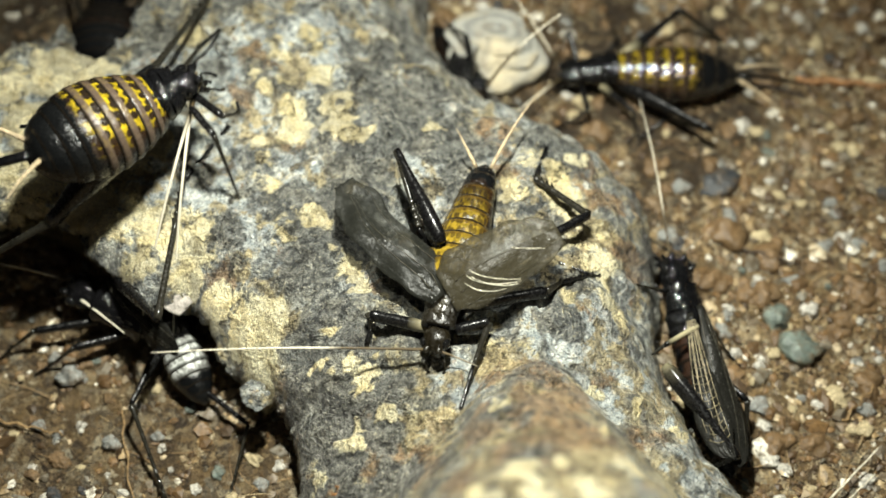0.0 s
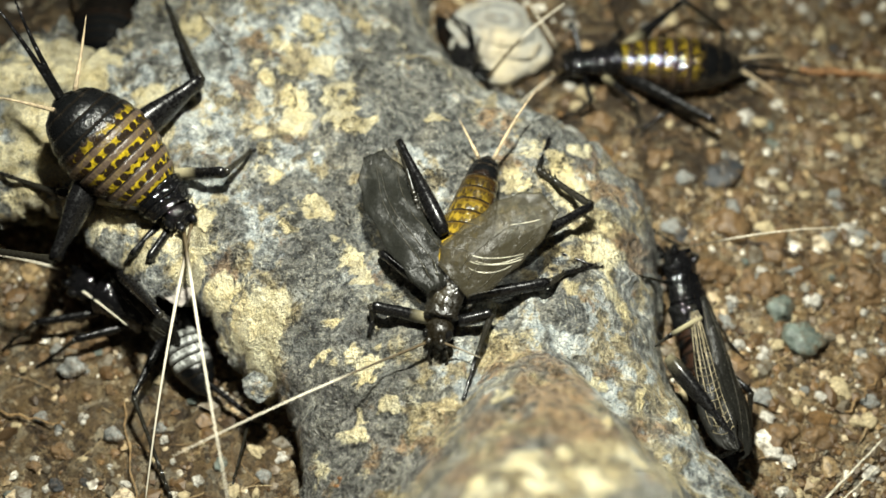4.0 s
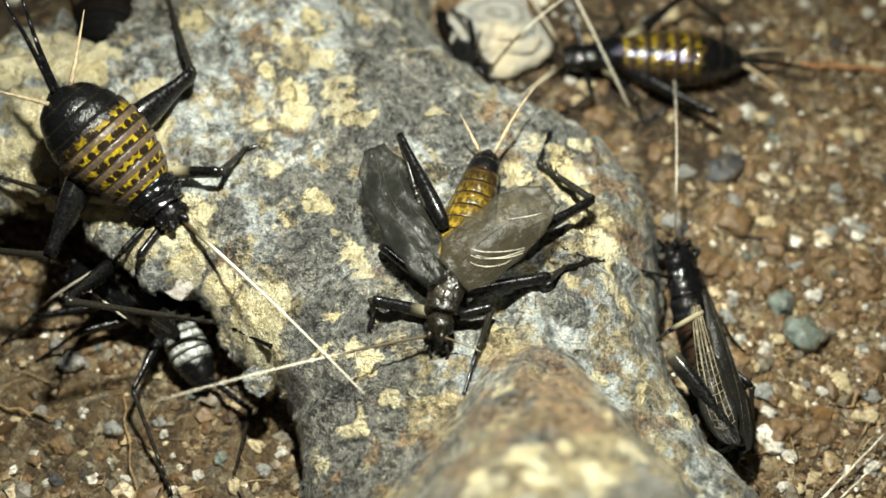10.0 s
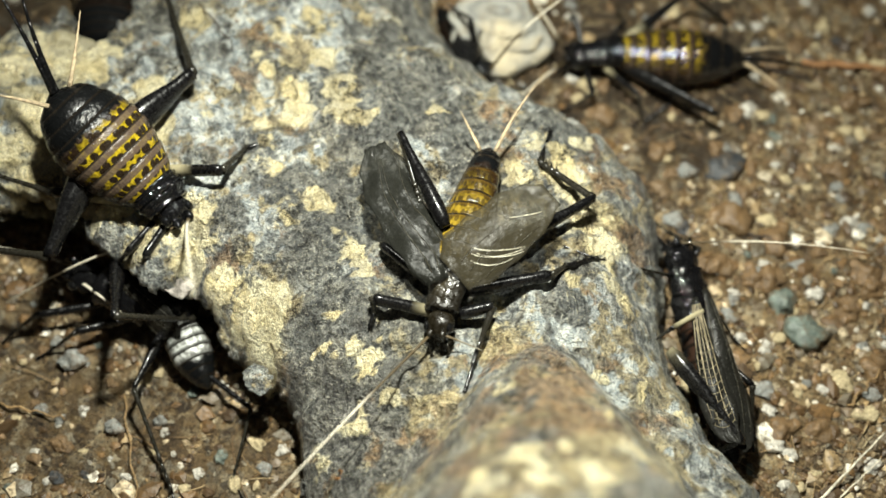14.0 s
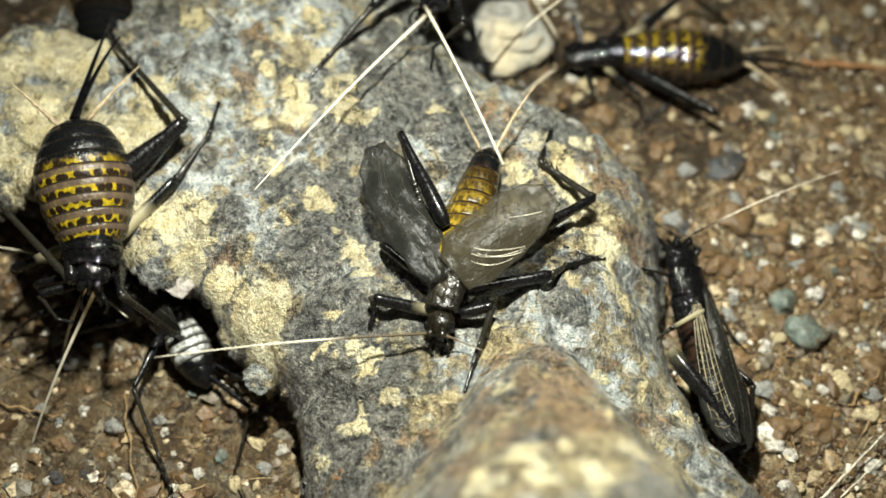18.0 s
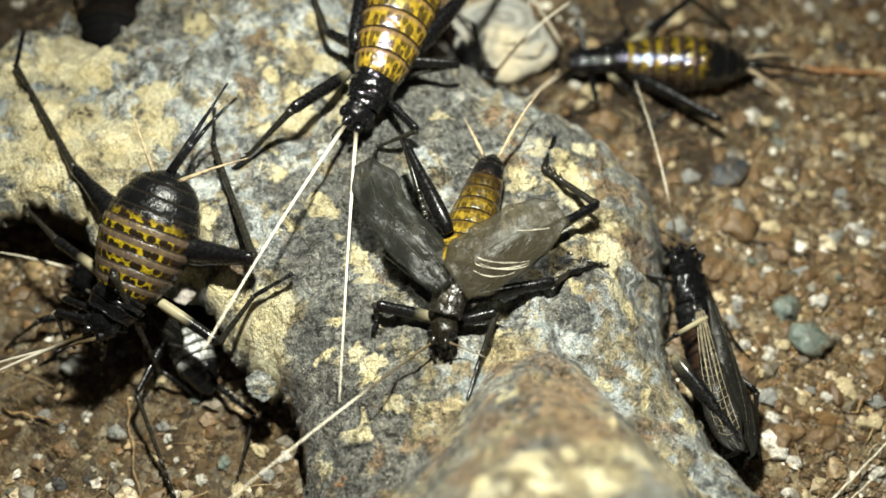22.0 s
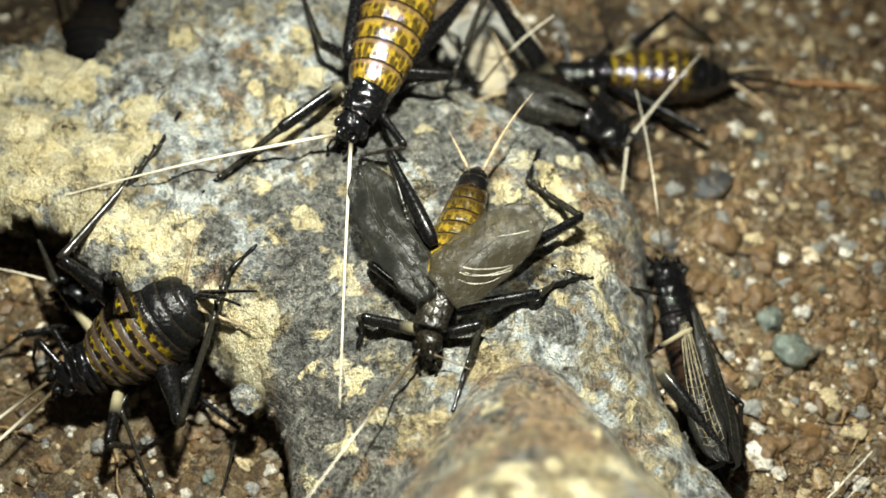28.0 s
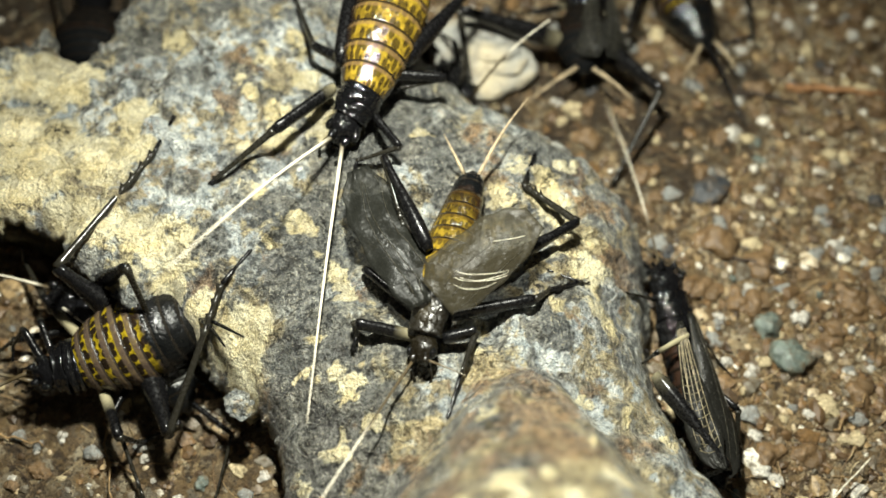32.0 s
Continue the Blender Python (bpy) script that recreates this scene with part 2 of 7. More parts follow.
def tergite_material(name, yellow, start, stop, gloss=0.3, spots=1.0, band=(0.13, 0.085, 0.06), bands=0.9, count=9, rust=None, shine=0.16, hem_at=0.62, rust_to=(0.32, 0.7), dot=0.0):
    """Black plates with a yellow field full of dark dots and a smooth brown hind margin; the yellow lies between two places along the abdomen (0 tail, 1 waist)."""
    m, nt, b = material(name, gloss)
    b.inputs["Specular IOR Level"].default_value = shine
    s, a, e = attribute(nt, "along"), attribute(nt, "round"), attribute(nt, "edge")
    fine = noise_of(nt, 800, 4, 0.6)
    wob = calc(nt, "MULTIPLY", calc(nt, "SUBTRACT", fine, 0.5), 0.2)
    zone = zone_at = calc(nt, "ADD", s, wob)
    zone = calc(nt, "MULTIPLY", ramp(nt, zone, [(start - 0.05, 0.0), (start + 0.05, 1.0)]), ramp(nt, zone, [(min(0.98, stop) - 0.05, 1.0), (min(1.0, stop + 0.04), 0.0 if stop < 1 else 1.0)]))
    flank = calc(nt, "ADD", calc(nt, "ABSOLUTE", a), calc(nt, "MULTIPLY", wob, 0.6))
    back, halo = ramp(nt, flank, [(0.26, 1.0), (0.42, 0.0)]), ramp(nt, flank, [(0.34, 1.0), (0.5, 0.0)])
    place = nt.nodes.new("ShaderNodeCombineXYZ")
    nt.links.new(calc(nt, "MULTIPLY", a, 15.0), place.inputs[0])
    nt.links.new(calc(nt, "MULTIPLY", s, count * 1.6), place.inputs[1])
    cell = node(nt, "ShaderNodeTexVoronoi", Scale=1.0, Randomness=0.75)
    cell.voronoi_dimensions = "2D"
    nt.links.new(place.outputs[0], cell.inputs["Vector"])
    dots = ramp(nt, calc(nt, "ADD", cell.outputs["Distance"], calc(nt, "MULTIPLY", wob, 0.8)), [(0.33 + dot, spots), (0.47 + dot, 0.0)])
    y = mix(nt, ramp(nt, noise_of(nt, 1500, 3), [(0.4, 0.0), (0.6, 1.0)]), yellow, tuple(v * 0.5 for v in yellow))
    if rust:
        y = mix(nt, ramp(nt, zone_at, [(rust_to[0], 1.0), (rust_to[1], 0.0)]), y, rust)
    y = mix(nt, dots, y, (0.014, 0.009, 0.005))
    c = mix(nt, calc(nt, "MULTIPLY", zone, halo), (0.0035, 0.0038, 0.004), (0.024, 0.011, 0.005))
    c = mix(nt, calc(nt, "MULTIPLY", zone, back), c, y)
    hem = ramp(nt, calc(nt, "ADD", e, calc(nt, "MULTIPLY", wob, 0.5)), [(hem_at, 0.0), (hem_at + 0.06, bands)])
    c = mix(nt, calc(nt, "MULTIPLY", hem, zone), c, band)
    line = ramp(nt, e, [(0.87, 0.0), (0.93, 0.9)])
    c = mix(nt, line, c, (0.01, 0.008, 0.006))
    nt.links.new(c, b.inputs["Base Color"])
    nt.links.new(ramp(nt, fine, [(0.35, gloss * 0.75), (0.65, gloss * 1.5)]), b.inputs["Roughness"])
    bump(nt, b, calc(nt, "ADD", fine, noise_of(nt, 2600, 3)), 0.00018, 0.6)
    return m


def wing_material(name, tint, clear, rough=0.16, gloss=0.12, speck=0.35):
    m, nt, b = material(name, 0.3, tint)
    c = mix(nt, noise_of(nt, 500, 5, 0.6), tint, tuple(v * 1.9 for v in tint))
    c = mix(nt, ramp(nt, noise_of(nt, 3200, 4, 0.7), [(0.6, 0.0), (0.7, speck)]), c, (0.16, 0.155, 0.13))
    nt.links.new(c, b.inputs["Base Color"])
    b.inputs["Alpha"].default_value = 1 - clear
    b.inputs["Specular IOR Level"].default_value = gloss
    nt.links.new(ramp(nt, noise_of(nt, 900, 6, 0.7), [(0.42, rough), (0.58, rough * 2)]), b.inputs["Roughness"])
    bump(nt, b, calc(nt, "ADD", noise_of(nt, 300, 3), calc(nt, "MULTIPLY", noise_of(nt, 1300, 5, 0.6), 0.5)), 0.00035, 0.7)
    return m


BARK, SOIL, GRIT = bark_material(), soil_material(), pebble_material()
CHITIN = chitin_material(rough=0.2, relief=0.00007)
BROWN_CHITIN = chitin_material("brown_black_chitin", (0.0065, 0.005, 0.0026), rough=0.26, relief=0.0003, gloss=0.5)
ROUGH_CHITIN = chitin_material("rough_chitin", (0.0028, 0.0028, 0.0031), rough=0.11, relief=0.0006, gloss=0.55)
BRONZE = chitin_material("bronze_neck_shield", (0.006, 0.0048, 0.0028), (0.11, 0.09, 0.05), rough=0.34, relief=0.0006, gloss=0.6)
LEG_MATT = chitin_material("leg_chitin", (0.0035, 0.0034, 0.0036), (0.36, 0.32, 0.2), 0.24, relief=0.00007, gloss=0.35)
FLESH = stone_material("soft_belly", (0.06, 0.045, 0.035), 0.4)
EYE = material("eye_gloss", 0.08, (0.004, 0.004, 0.004))[0]
TAN = stone_material("tan_bristle", (0.5, 0.39, 0.24), 0.5)
STRAW = stone_material("dry_fibre", (0.36, 0.23, 0.1), 0.7)
YELLOW_PLATES = tergite_material("yellow_spotted_plates", (0.36, 0.26, 0.012), 0.41, 1.2, 0.24, 1.0, (0.075, 0.053, 0.038), 0.92, shine=0.3, hem_at=0.57, dot=0.06)
AMBER_PLATES = tergite_material("amber_plates", (0.24, 0.16, 0.016), 0.22, 1.2, 0.17, 0.7, (0.06, 0.034, 0.006), 0.6, rust=(0.01, 0.006, 0.003), shine=0.5, hem_at=0.72, rust_to=(0.22, 0.66))
RESTER_PLATES = tergite_material("olive_yellow_plates", (0.22, 0.155, 0.012), 0.4, 1.2, 0.1, 1.0, (0.035, 0.022, 0.014), shine=1.0)
RUSTY_PLATES = tergite_material("rusty_plates", (0.05, 0.02, 0.012), 0.1, 1.2, 0.3, 0.6, (0.02, 0.01, 0.006), 0.8)
SHINY_PLATES = tergite_material("shiny_yellow_plates", (0.3, 0.2, 0.02), 0.3, 1.2, 0.1, 0.8, (0.17, 0.105, 0.045), 0.6, shine=0.9, hem_at=0.72, dot=0.03)
DARK_PLATES = tergite_material("dark_plates", (0.003, 0.003, 0.003), 0.5, 1.2, 0.6, 0.5, (0.003, 0.003, 0.003), 0.5, shine=0.05)
# white belly band with its glossy highlight painted into the colour
HIGHLIT_WHITE_PLATES = tergite_material("highlit_white_plates", (0.55, 0.57, 0.54), 0.36, 0.74, 0.16, 0.5, (0.07, 0.07, 0.065), 0.9, shine=0.5, hem_at=0.7)
WING_DARK = wing_material("smoky_wing", (0.0095, 0.0097, 0.008), 0.36, 0.2, 0.14, 0.2)
WING_LIGHT = wing_material("amber_grey_wing", (0.026, 0.0225, 0.014), 0.45, 0.2, 0.12, 0.1)
WING_FOLDED = wing_material("dark_folded_wing", (0.008, 0.0078, 0.0066), 0.04, 0.22, 0.12)
DARK_VEIN = stone_material("dark_vein", (0.05, 0.045, 0.03), 0.3)
VEIN = stone_material("wing_vein", (0.48, 0.4, 0.25), 0.4)
# near-white colour that paints the gloss on the curved veins
VEIN_HIGHLIGHT = stone_material("vein_highlight", (0.78, 0.74, 0.6), 0.2)
DULL_VEIN = stone_material("straw_vein", (0.24, 0.2, 0.11), 0.4)


# ---- mesh helpers, in millimetres ----
def mesh_of(name, verts, faces, mat, smooth=True, attrs=None):
    me = bpy.data.meshes.new(name)
    me.from_pydata([(x * MM, y * MM, z * MM) for x, y, z in verts], [], faces)
    me.materials.append(mat)
    if smooth:
        me.polygons.foreach_set("use_smooth", [True] * len(faces))
    for k, v in (attrs or {}).items():
        me.attributes.new(k, "FLOAT", "POINT").data.foreach_set("value", v)
    me.update()
    return me


def part(name, me, parent, m=None, label=""):
    ob = new(name, me)
    ob.parent = parent
    if m is not None:
        ob.matrix_basis = m
    if label:
        ob["label"] = label
    return ob


def loft(spine, widths, heights, sides=12, up=(0, 0, 1)):
    """A closed skin round a line of points: half widths and half heights at each."""
    spine = [Vector(p) for p in spine]
    verts, faces = [], []
    n = len(spine)
    for i, p in enumerate(spine):
        d = (spine[min(i + 1, n - 1)] - spine[max(i - 1, 0)]).normalized()
        side = Vector(up).cross(d)
        if side.length < 1e-4:
            side = Vector((0, 1, 0)).cross(d)
        side.normalize()
        top = d.cross(side)
        for k in range(sides):
            a = 2 * math.pi * k / sides
            verts.append(p + side * math.cos(a) * widths[i] + top * math.sin(a) * heights[i])
    for i in range(n - 1):
        for k in range(sides):
            j = (k + 1) % sides
            faces.append((i * sides + k, i * sides + j, (i + 1) * sides + j, (i + 1) * sides + k))
    faces.append(tuple(range(sides))[::-1])
    faces.append(tuple((n - 1) * sides + k for k in range(sides)))
    return [tuple(v) for v in verts], faces


def merge(*pieces):
    verts, faces = [], []
    for v, f in pieces:
        o = len(verts)
        verts += v
        faces += [tuple(i + o for i in q) for q in f]
    return verts, faces


def ball(c, rx, ry, rz, rings=6, sides=10):
    pts = [-math.cos(math.pi * i / rings) for i in range(rings + 1)]
    rad = [max(0.02, math.sqrt(max(0, 1 - p * p))) for p in pts]
    return loft([(c[0] + rx * p, c[1], c[2]) for p in pts], [ry * r for r in rad], [rz * r for r in rad], sides)


def basis(origin, to, up=(0, 0, 1)):
    """A frame at origin whose x looks towards to. Millimetres in, metres out."""
    x = (Vector(to) - Vector(origin)).normalized()
    y = Vector(up).cross(x).normalized()
    z = x.cross(y)
    m = Matrix((x, y, z)).transposed().to_4x4()
    m.translation = Vector(origin) * MM
    return m


# ---- the log's surface ----
OUTLINE = [
    (-52.60, 9.23, 10.00), (-46.22, 7.10, 10.00), (-42.68, 7.11, 10.00), (-40.24, 6.63, 10.00), (-37.16, 5.82, 10.00), (-35.91, 3.42, 10.00), (-33.27, 1.33, 10.00), (-31.14, -0.48, 9.50), (-28.99, -2.88, 9.50), (-27.66, -1.70, 9.00),
    (-26.11, -1.13, 8.50), (-25.00, -2.57, 7.50), (-22.99, -5.17, 6.00), (-21.86, -6.81, 5.00), (-19.73, -9.03, 4.40), (-16.10, -11.98, 4.20), (-14.54, -14.05, 4.20), (-13.98, -16.66, 4.20), (-13.46, -20.43, 4.20), (-12.57, -26.42, 5.00), (-16.0, -46.0, 9.0),
    (34.0, -46.0, 0.0), (31.04, -20.82, 0.00), (26.74, -16.14, 0.00), (24.17, -10.02, 0.00), (23.29, -3.57, 0.00), (23.95, 6.79, 0.00), (22.93, 13.43, 0.00),
    (19.38, 18.45, 0.00), (13.20, 22.90, 0.00), (6.00, 27.10, 0.00), (1.40, 31.20, 0.00), (-2.00, 39.50, 0.00), (0.47, 63.97, 0.00), (-31.38, 63.97, 4.00), (-32.91, 44.53, 11.00), (-34.43, 36.53, 11.00), (-35.36, 32.70, 11.00), (-36.52, 28.17, 11.00), (-40.32, 27.20, 11.00), (-43.01, 33.12, 10.00), (-44.50, 31.11, 10.00), (-48.90, 30.28, 10.00), (-50.48, 28.48, 10.00), (-56.17, 27.99, 10.00), (-66.94, 7.34, 8.00),
]
RIDGE = ((8.34, -11.10, 16.00), (8.63, -36.49, 44.00))


def inside(x, y):
    """Signed distance to the outline, positive inside, and how much the nearest rim lies on the high side."""
    best, hit, rim, n = 1e9, False, 0.0, len(OUTLINE)
    for i in range(n):
        ax, ay, az = OUTLINE[i]
        bx, by, bz = OUTLINE[(i + 1) % n]
        if (ay > y) != (by > y) and x < (bx - ax) * (y - ay) / (by - ay) + ax:
            hit = not hit
        ex, ey = bx - ax, by - ay
        u = max(0.0, min(1.0, ((x - ax) * ex + (y - ay) * ey) / (ex * ex + ey * ey)))
        d = math.hypot(x - ax - u * ex, y - ay - u * ey)
        if d < best:
            best, rim = d, az + (bz - az) * u
    return (best if hit else -best), rim


def log_height(x, y):
    d, rim = inside(x, y)
    if d < 0:
        return -3.0 if d < -0.5 else rim - 0.5
    reach = 13.0 if rim < 4 else 6.0 + max(0.0, 9.5 - rim) * 1.2
    u = 1 - min(1.0, d / reach)
    z = rim + (14.0 - rim) * math.sqrt(max(0.0, 1 - u * u))
    z += 0.7 * math.sin(x * 0.31 + 1.0) * math.sin(y * 0.27) + 0.35 * math.sin(x * 0.8 + y * 0.5) * math.sin(y * 0.9 - x * 0.3)
    (ax, ay, az), (bx, by, bz) = RIDGE
    ex, ey = bx - ax, by - ay
    u = ((x - ax) * ex + (y - ay) * ey) / (ex * ex + ey * ey)
    t = max(-0.35, min(1.3, u))
    off = math.hypot(x - ax - t * ex, y - ay - t * ey)
    r = 4.0 + 8.0 * max(0.0, t)
    top = az + (bz - az) * (t if t > 0 else 0.5 * t)
    q = off / r
    zr = top - r * (1 - math.sqrt(1 - q * q)) if q < 0.9 else top - r * 0.564 - (off - 0.9 * r) * 2.0
    k = 1.5
    hi, lo = max(z, zr), min(z, zr)
    return hi + k * 0.35 * math.exp(-(hi - lo) / k)


# ---- ground ----
def ground_height(x, y):
    v = Vector((x, y, 0))
    return 0.5 * noise.noise(v * 0.12) + 0.45 * noise.noise(v * 0.45) + 0.25 * noise.noise(v * 1.4)


# dark soil patches: some are wet ground, some hold shade as colour
WET_SHADE = (((19.19, 30.36, 0.00), 9.0), ((28.24, 23.66, 0.00), 9.0), ((21.30, 40.12, 0.00), 8.0), ((22.15, 15.73, 0.00), 5.0), ((38.68, 35.60, 0.00), 6.0), ((35.45, 26.97, 0.00), 7.0), ((26.31, 32.08, 0.00), 8.0), ((-36.08, -0.89, 0.00), 7.0), ((-31.78, -10.02, 0.00), 8.0), ((-21.11, -16.14, 0.00), 7.0), ((-42.43, -13.73, 0.00), 8.0), ((-43.19, -8.28, 0.00), 9.0), ((-36.63, -12.02, 0.00), 9.0), ((-40.00, -16.24, 0.00), 9.0), ((-30.85, -15.64, 0.00), 8.0), ((-26.64, -12.01, 0.00), 6.0), ((-21.99, -17.40, 0.00), 8.0), ((-17.45, -16.81, 0.00), 5.0), ((-46.85, -1.78, 0.00), 8.0), ((23.23, 28.38, 0.00), 6.0), ((14.76, 25.03, 0.00), 5.0), ((-53.46, 43.49, 0.00), 9.0), ((-49.58, 46.36, 0.00), 9.0), ((-56.00, 37.94, -0.00), 8.0), ((-43.54, 50.26, 0.00), 10.0), ((12.57, 37.11, 0.00), 6.0), ((15.62, 40.76, 0.00), 6.0), ((17.87, 30.94, 0.00), 6.0), ((10.14, 29.22, 0.00), 5.0), ((25.30, 28.38, 0.00), 6.0), ((22.33, 43.57, 0.00), 6.0), ((15.98, 34.43, -0.00), 6.0), ((28.84, 29.24, 0.00), 5.0), ((36.07, 42.65, 0.00), 5.0))


def wet_shade_at(x, y):
    """1 where the soil is darkest: soaked spots plus the log's shade painted in."""
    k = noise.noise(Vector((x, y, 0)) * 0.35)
    return max(max(0.0, min(1.0, 1.5 * (1 - math.hypot(x - p[0], y - p[1]) / r) + 0.7 * k)) * (0.5 if p[0] < -12 and p[1] < 10 else 1.0) for p, r in WET_SHADE)


def make_ground():
    fine = [i * 0.55 for i in range(-118, 119)]
    wide = [70, 80, 95, 120, 170, 260, 450, 900, 3000]
    xs = [-w for w in wide[::-1]] + fine + wide
    ys = [v + 12 for v in xs]
    verts = [(x, y, ground_height(x, y)) for y in ys for x in xs]
    n = len(xs)
    faces = [(j * n + i, j * n + i + 1, (j + 1) * n + i + 1, (j + 1) * n + i) for j in range(n - 1) for i in range(n - 1)]
    ob = new("ground", mesh_of("ground", verts, faces, SOIL, attrs={"wet_shade": [wet_shade_at(x, y) for x, y, z in verts]}))
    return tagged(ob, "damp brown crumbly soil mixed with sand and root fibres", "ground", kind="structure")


make_ground()


# ---- the log ----
def lichen(x, y, marks):
    w = 0.0
    v = Vector((x, y, 0))
    x += 1.5 * noise.noise(v * 0.5) + 0.8 * noise.noise(v * 1.5 + Vector((0, 0, 4)))
    y += 1.5 * noise.noise(v * 0.5 + Vector((0, 0, 8))) + 0.8 * noise.noise(v * 1.5 + Vector((0, 0, 12)))
    for cx, cy, r in marks:
        w = max(w, min(1.0, 1.6 * (1 - math.hypot(x - cx, y - cy) / r)))
    return w


CREAM, DARK, BROWN, OCHRE, WORN, SPOT = [], [], [], [], [], []


def patch(kind, p, r):
    kind.append((p[0], p[1], r))


def make_log():
    step = 0.38
    x0, x1, y0, y1 = -66, 40, -48, 62
    nx, ny = int((x1 - x0) / step) + 1, int((y1 - y0) / step) + 1
    index, verts, grads = {}, [], []
    sd = {}
    for j in range(ny):
        for i in range(nx):
            x, y = x0 + i * step, y0 + j * step
            wob = 0.9 * noise.noise(Vector((x * 0.35, y * 0.35, 3))) + 0.5 * noise.noise(Vector((x * 1.1, y * 1.1, 5)))
            d, rim = inside(x, y)
            sd[i, j] = d + wob
    for (i, j), d in sd.items():
        if d <= -step * 0.71:
            continue
        x, y = x0 + i * step, y0 + j * step
        gx = (sd.get((i + 1, j), d) - sd.get((i - 1, j), d)) / step
        gy = (sd.get((i, j + 1), d) - sd.get((i, j - 1), d)) / step
        g = math.hypot(gx, gy) or 1.0
        if d < step * 0.71:
            x, y = x - gx / g * d, y - gy / g * d
        v = Vector((x, y, 0))
        dd, rim = inside(x, y)
        zz = log_height(x + (gx / g * 0.5 if dd < 0 else 0), y + (gy / g * 0.5 if dd < 0 else 0))
        zz += 0.5 * noise.noise(v * 0.5) + 0.3 * noise.noise(v * 1.3) - 0.6 * max(0, noise.noise(v * 0.5 + Vector((9, 9, 9))) - 0.3)
        flake = noise.noise(v * 0.42 + Vector((3, 7, 1))) * 4 + 0.5 * noise.noise(v * 1.9)
        zz += 0.24 * (math.floor(flake) + min(1.0, (flake - math.floor(flake)) * 6)) + 0.16 * noise.noise(v * 3.0)
        index[i, j] = len(verts)
        verts.append((x, y, zz))
        grads.append((gx / g, gy / g))
    faces = []
    for (i, j) in index:
        q = [index.get(c) for c in ((i, j), (i + 1, j), (i + 1, j + 1), (i, j + 1))]
        if None not in q:
            faces.append(tuple(q))
    count = {}
    for f in faces:
        for a, b in zip(f, f[1:] + f[:1]):
            count[a, b] = 1
    rim_edges = [(a, b) for a, b in count if (b, a) not in count]
    below = {}

    def lower(a):
        if a not in below:
            x, y, z = verts[a]
            gx, gy = grads[a]
            ring = []
            for inn, dz in ((-0.25, 0.9), (0.2, 1.9), (3.0, 3.0), (7.0, 9.0)):
                ring.append(len(verts))
                verts.append((x + gx * inn, y + gy * inn, max(-2.0, z - dz)))
            below[a] = ring
        return [a] + below[a]
    for a, b in rim_edges:
        ra, rb = lower(a), lower(b)
        for k in range(4):
            faces.append((rb[k], ra[k], ra[k + 1], rb[k + 1]))
    attrs = {"cream": [lichen(v[0], v[1], CREAM) for v in verts], "spot": [lichen(v[0], v[1], SPOT) for v in verts], "dark": [lichen(v[0], v[1], DARK) for v in verts], "brown": [lichen(v[0], v[1], BROWN) for v in verts], "ochre": [lichen(v[0], v[1], OCHRE) for v in verts], "worn": [lichen(v[0], v[1], WORN) for v in verts]}
    ob = new("log", mesh_of("log", verts, faces, BARK, attrs=attrs))
    return tagged(ob, "weathered grey log crusted with cream and yellow lichen", "log")


for p, r in (((-15.34, 19.08, 13.61), 1.2), ((-15.27, 16.41, 13.75), 1.4), ((-14.48, 14.76, 13.54), 1.0), ((-12.80, 23.05, 13.83), 1.3), ((-11.69, 20.01, 14.36), 1.3), ((-10.62, 16.56, 14.56), 1.5), ((-7.09, -11.02, 13.64), 1.7), ((-7.87, -17.50, 12.61), 1.5), ((-13.68, 28.31, 14.09), 2.6), ((-17.22, 26.32, 14.59), 2.2), ((-42.21, 24.07, 14.05), 5.0), ((-41.83, 15.10, 13.07), 6), ((-38.31, 10.58, 12.43), 6), ((-43.33, 10.03, 11.10), 5), ((-30.23, 14.95, 14.32), 2.4), ((-28.65, 5.36, 12.07), 4.6), ((-25.20, 1.74, 11.50), 4.2), ((-30.89, 1.23, 10.05), 3.5), ((-18.28, -5.35, 11.94), 4.0), ((-15.94, -6.24, 12.56), 2.6), ((-8.80, -0.80, 13.85), 2.0), ((-12.75, 5.12, 13.59), 2.2), ((14.97, 5.77, 13.03), 3.0), ((16.13, 1.38, 12.73), 2.6), ((12.59, 9.74, 13.18), 2.4), ((10.50, -29.23, 35.82), 1.8), ((17.60, -3.69, 11.56), 2.6), ((18.52, -23.80, 20.01), 2.0), ((-27.34, 29.00, 13.27), 2.4), ((4.62, -7.41, 13.72), 2.0), ((11.79, -2.68, 14.50), 1.3), ((9.13, 12.55, 14.18), 2.2), ((-25.97, 2.59, 11.68), 2.2), ((-10.93, -7.32, 14.19), 1.2), ((-18.23, -10.28, 9.58), 1.2)):
    patch(CREAM, p, r)
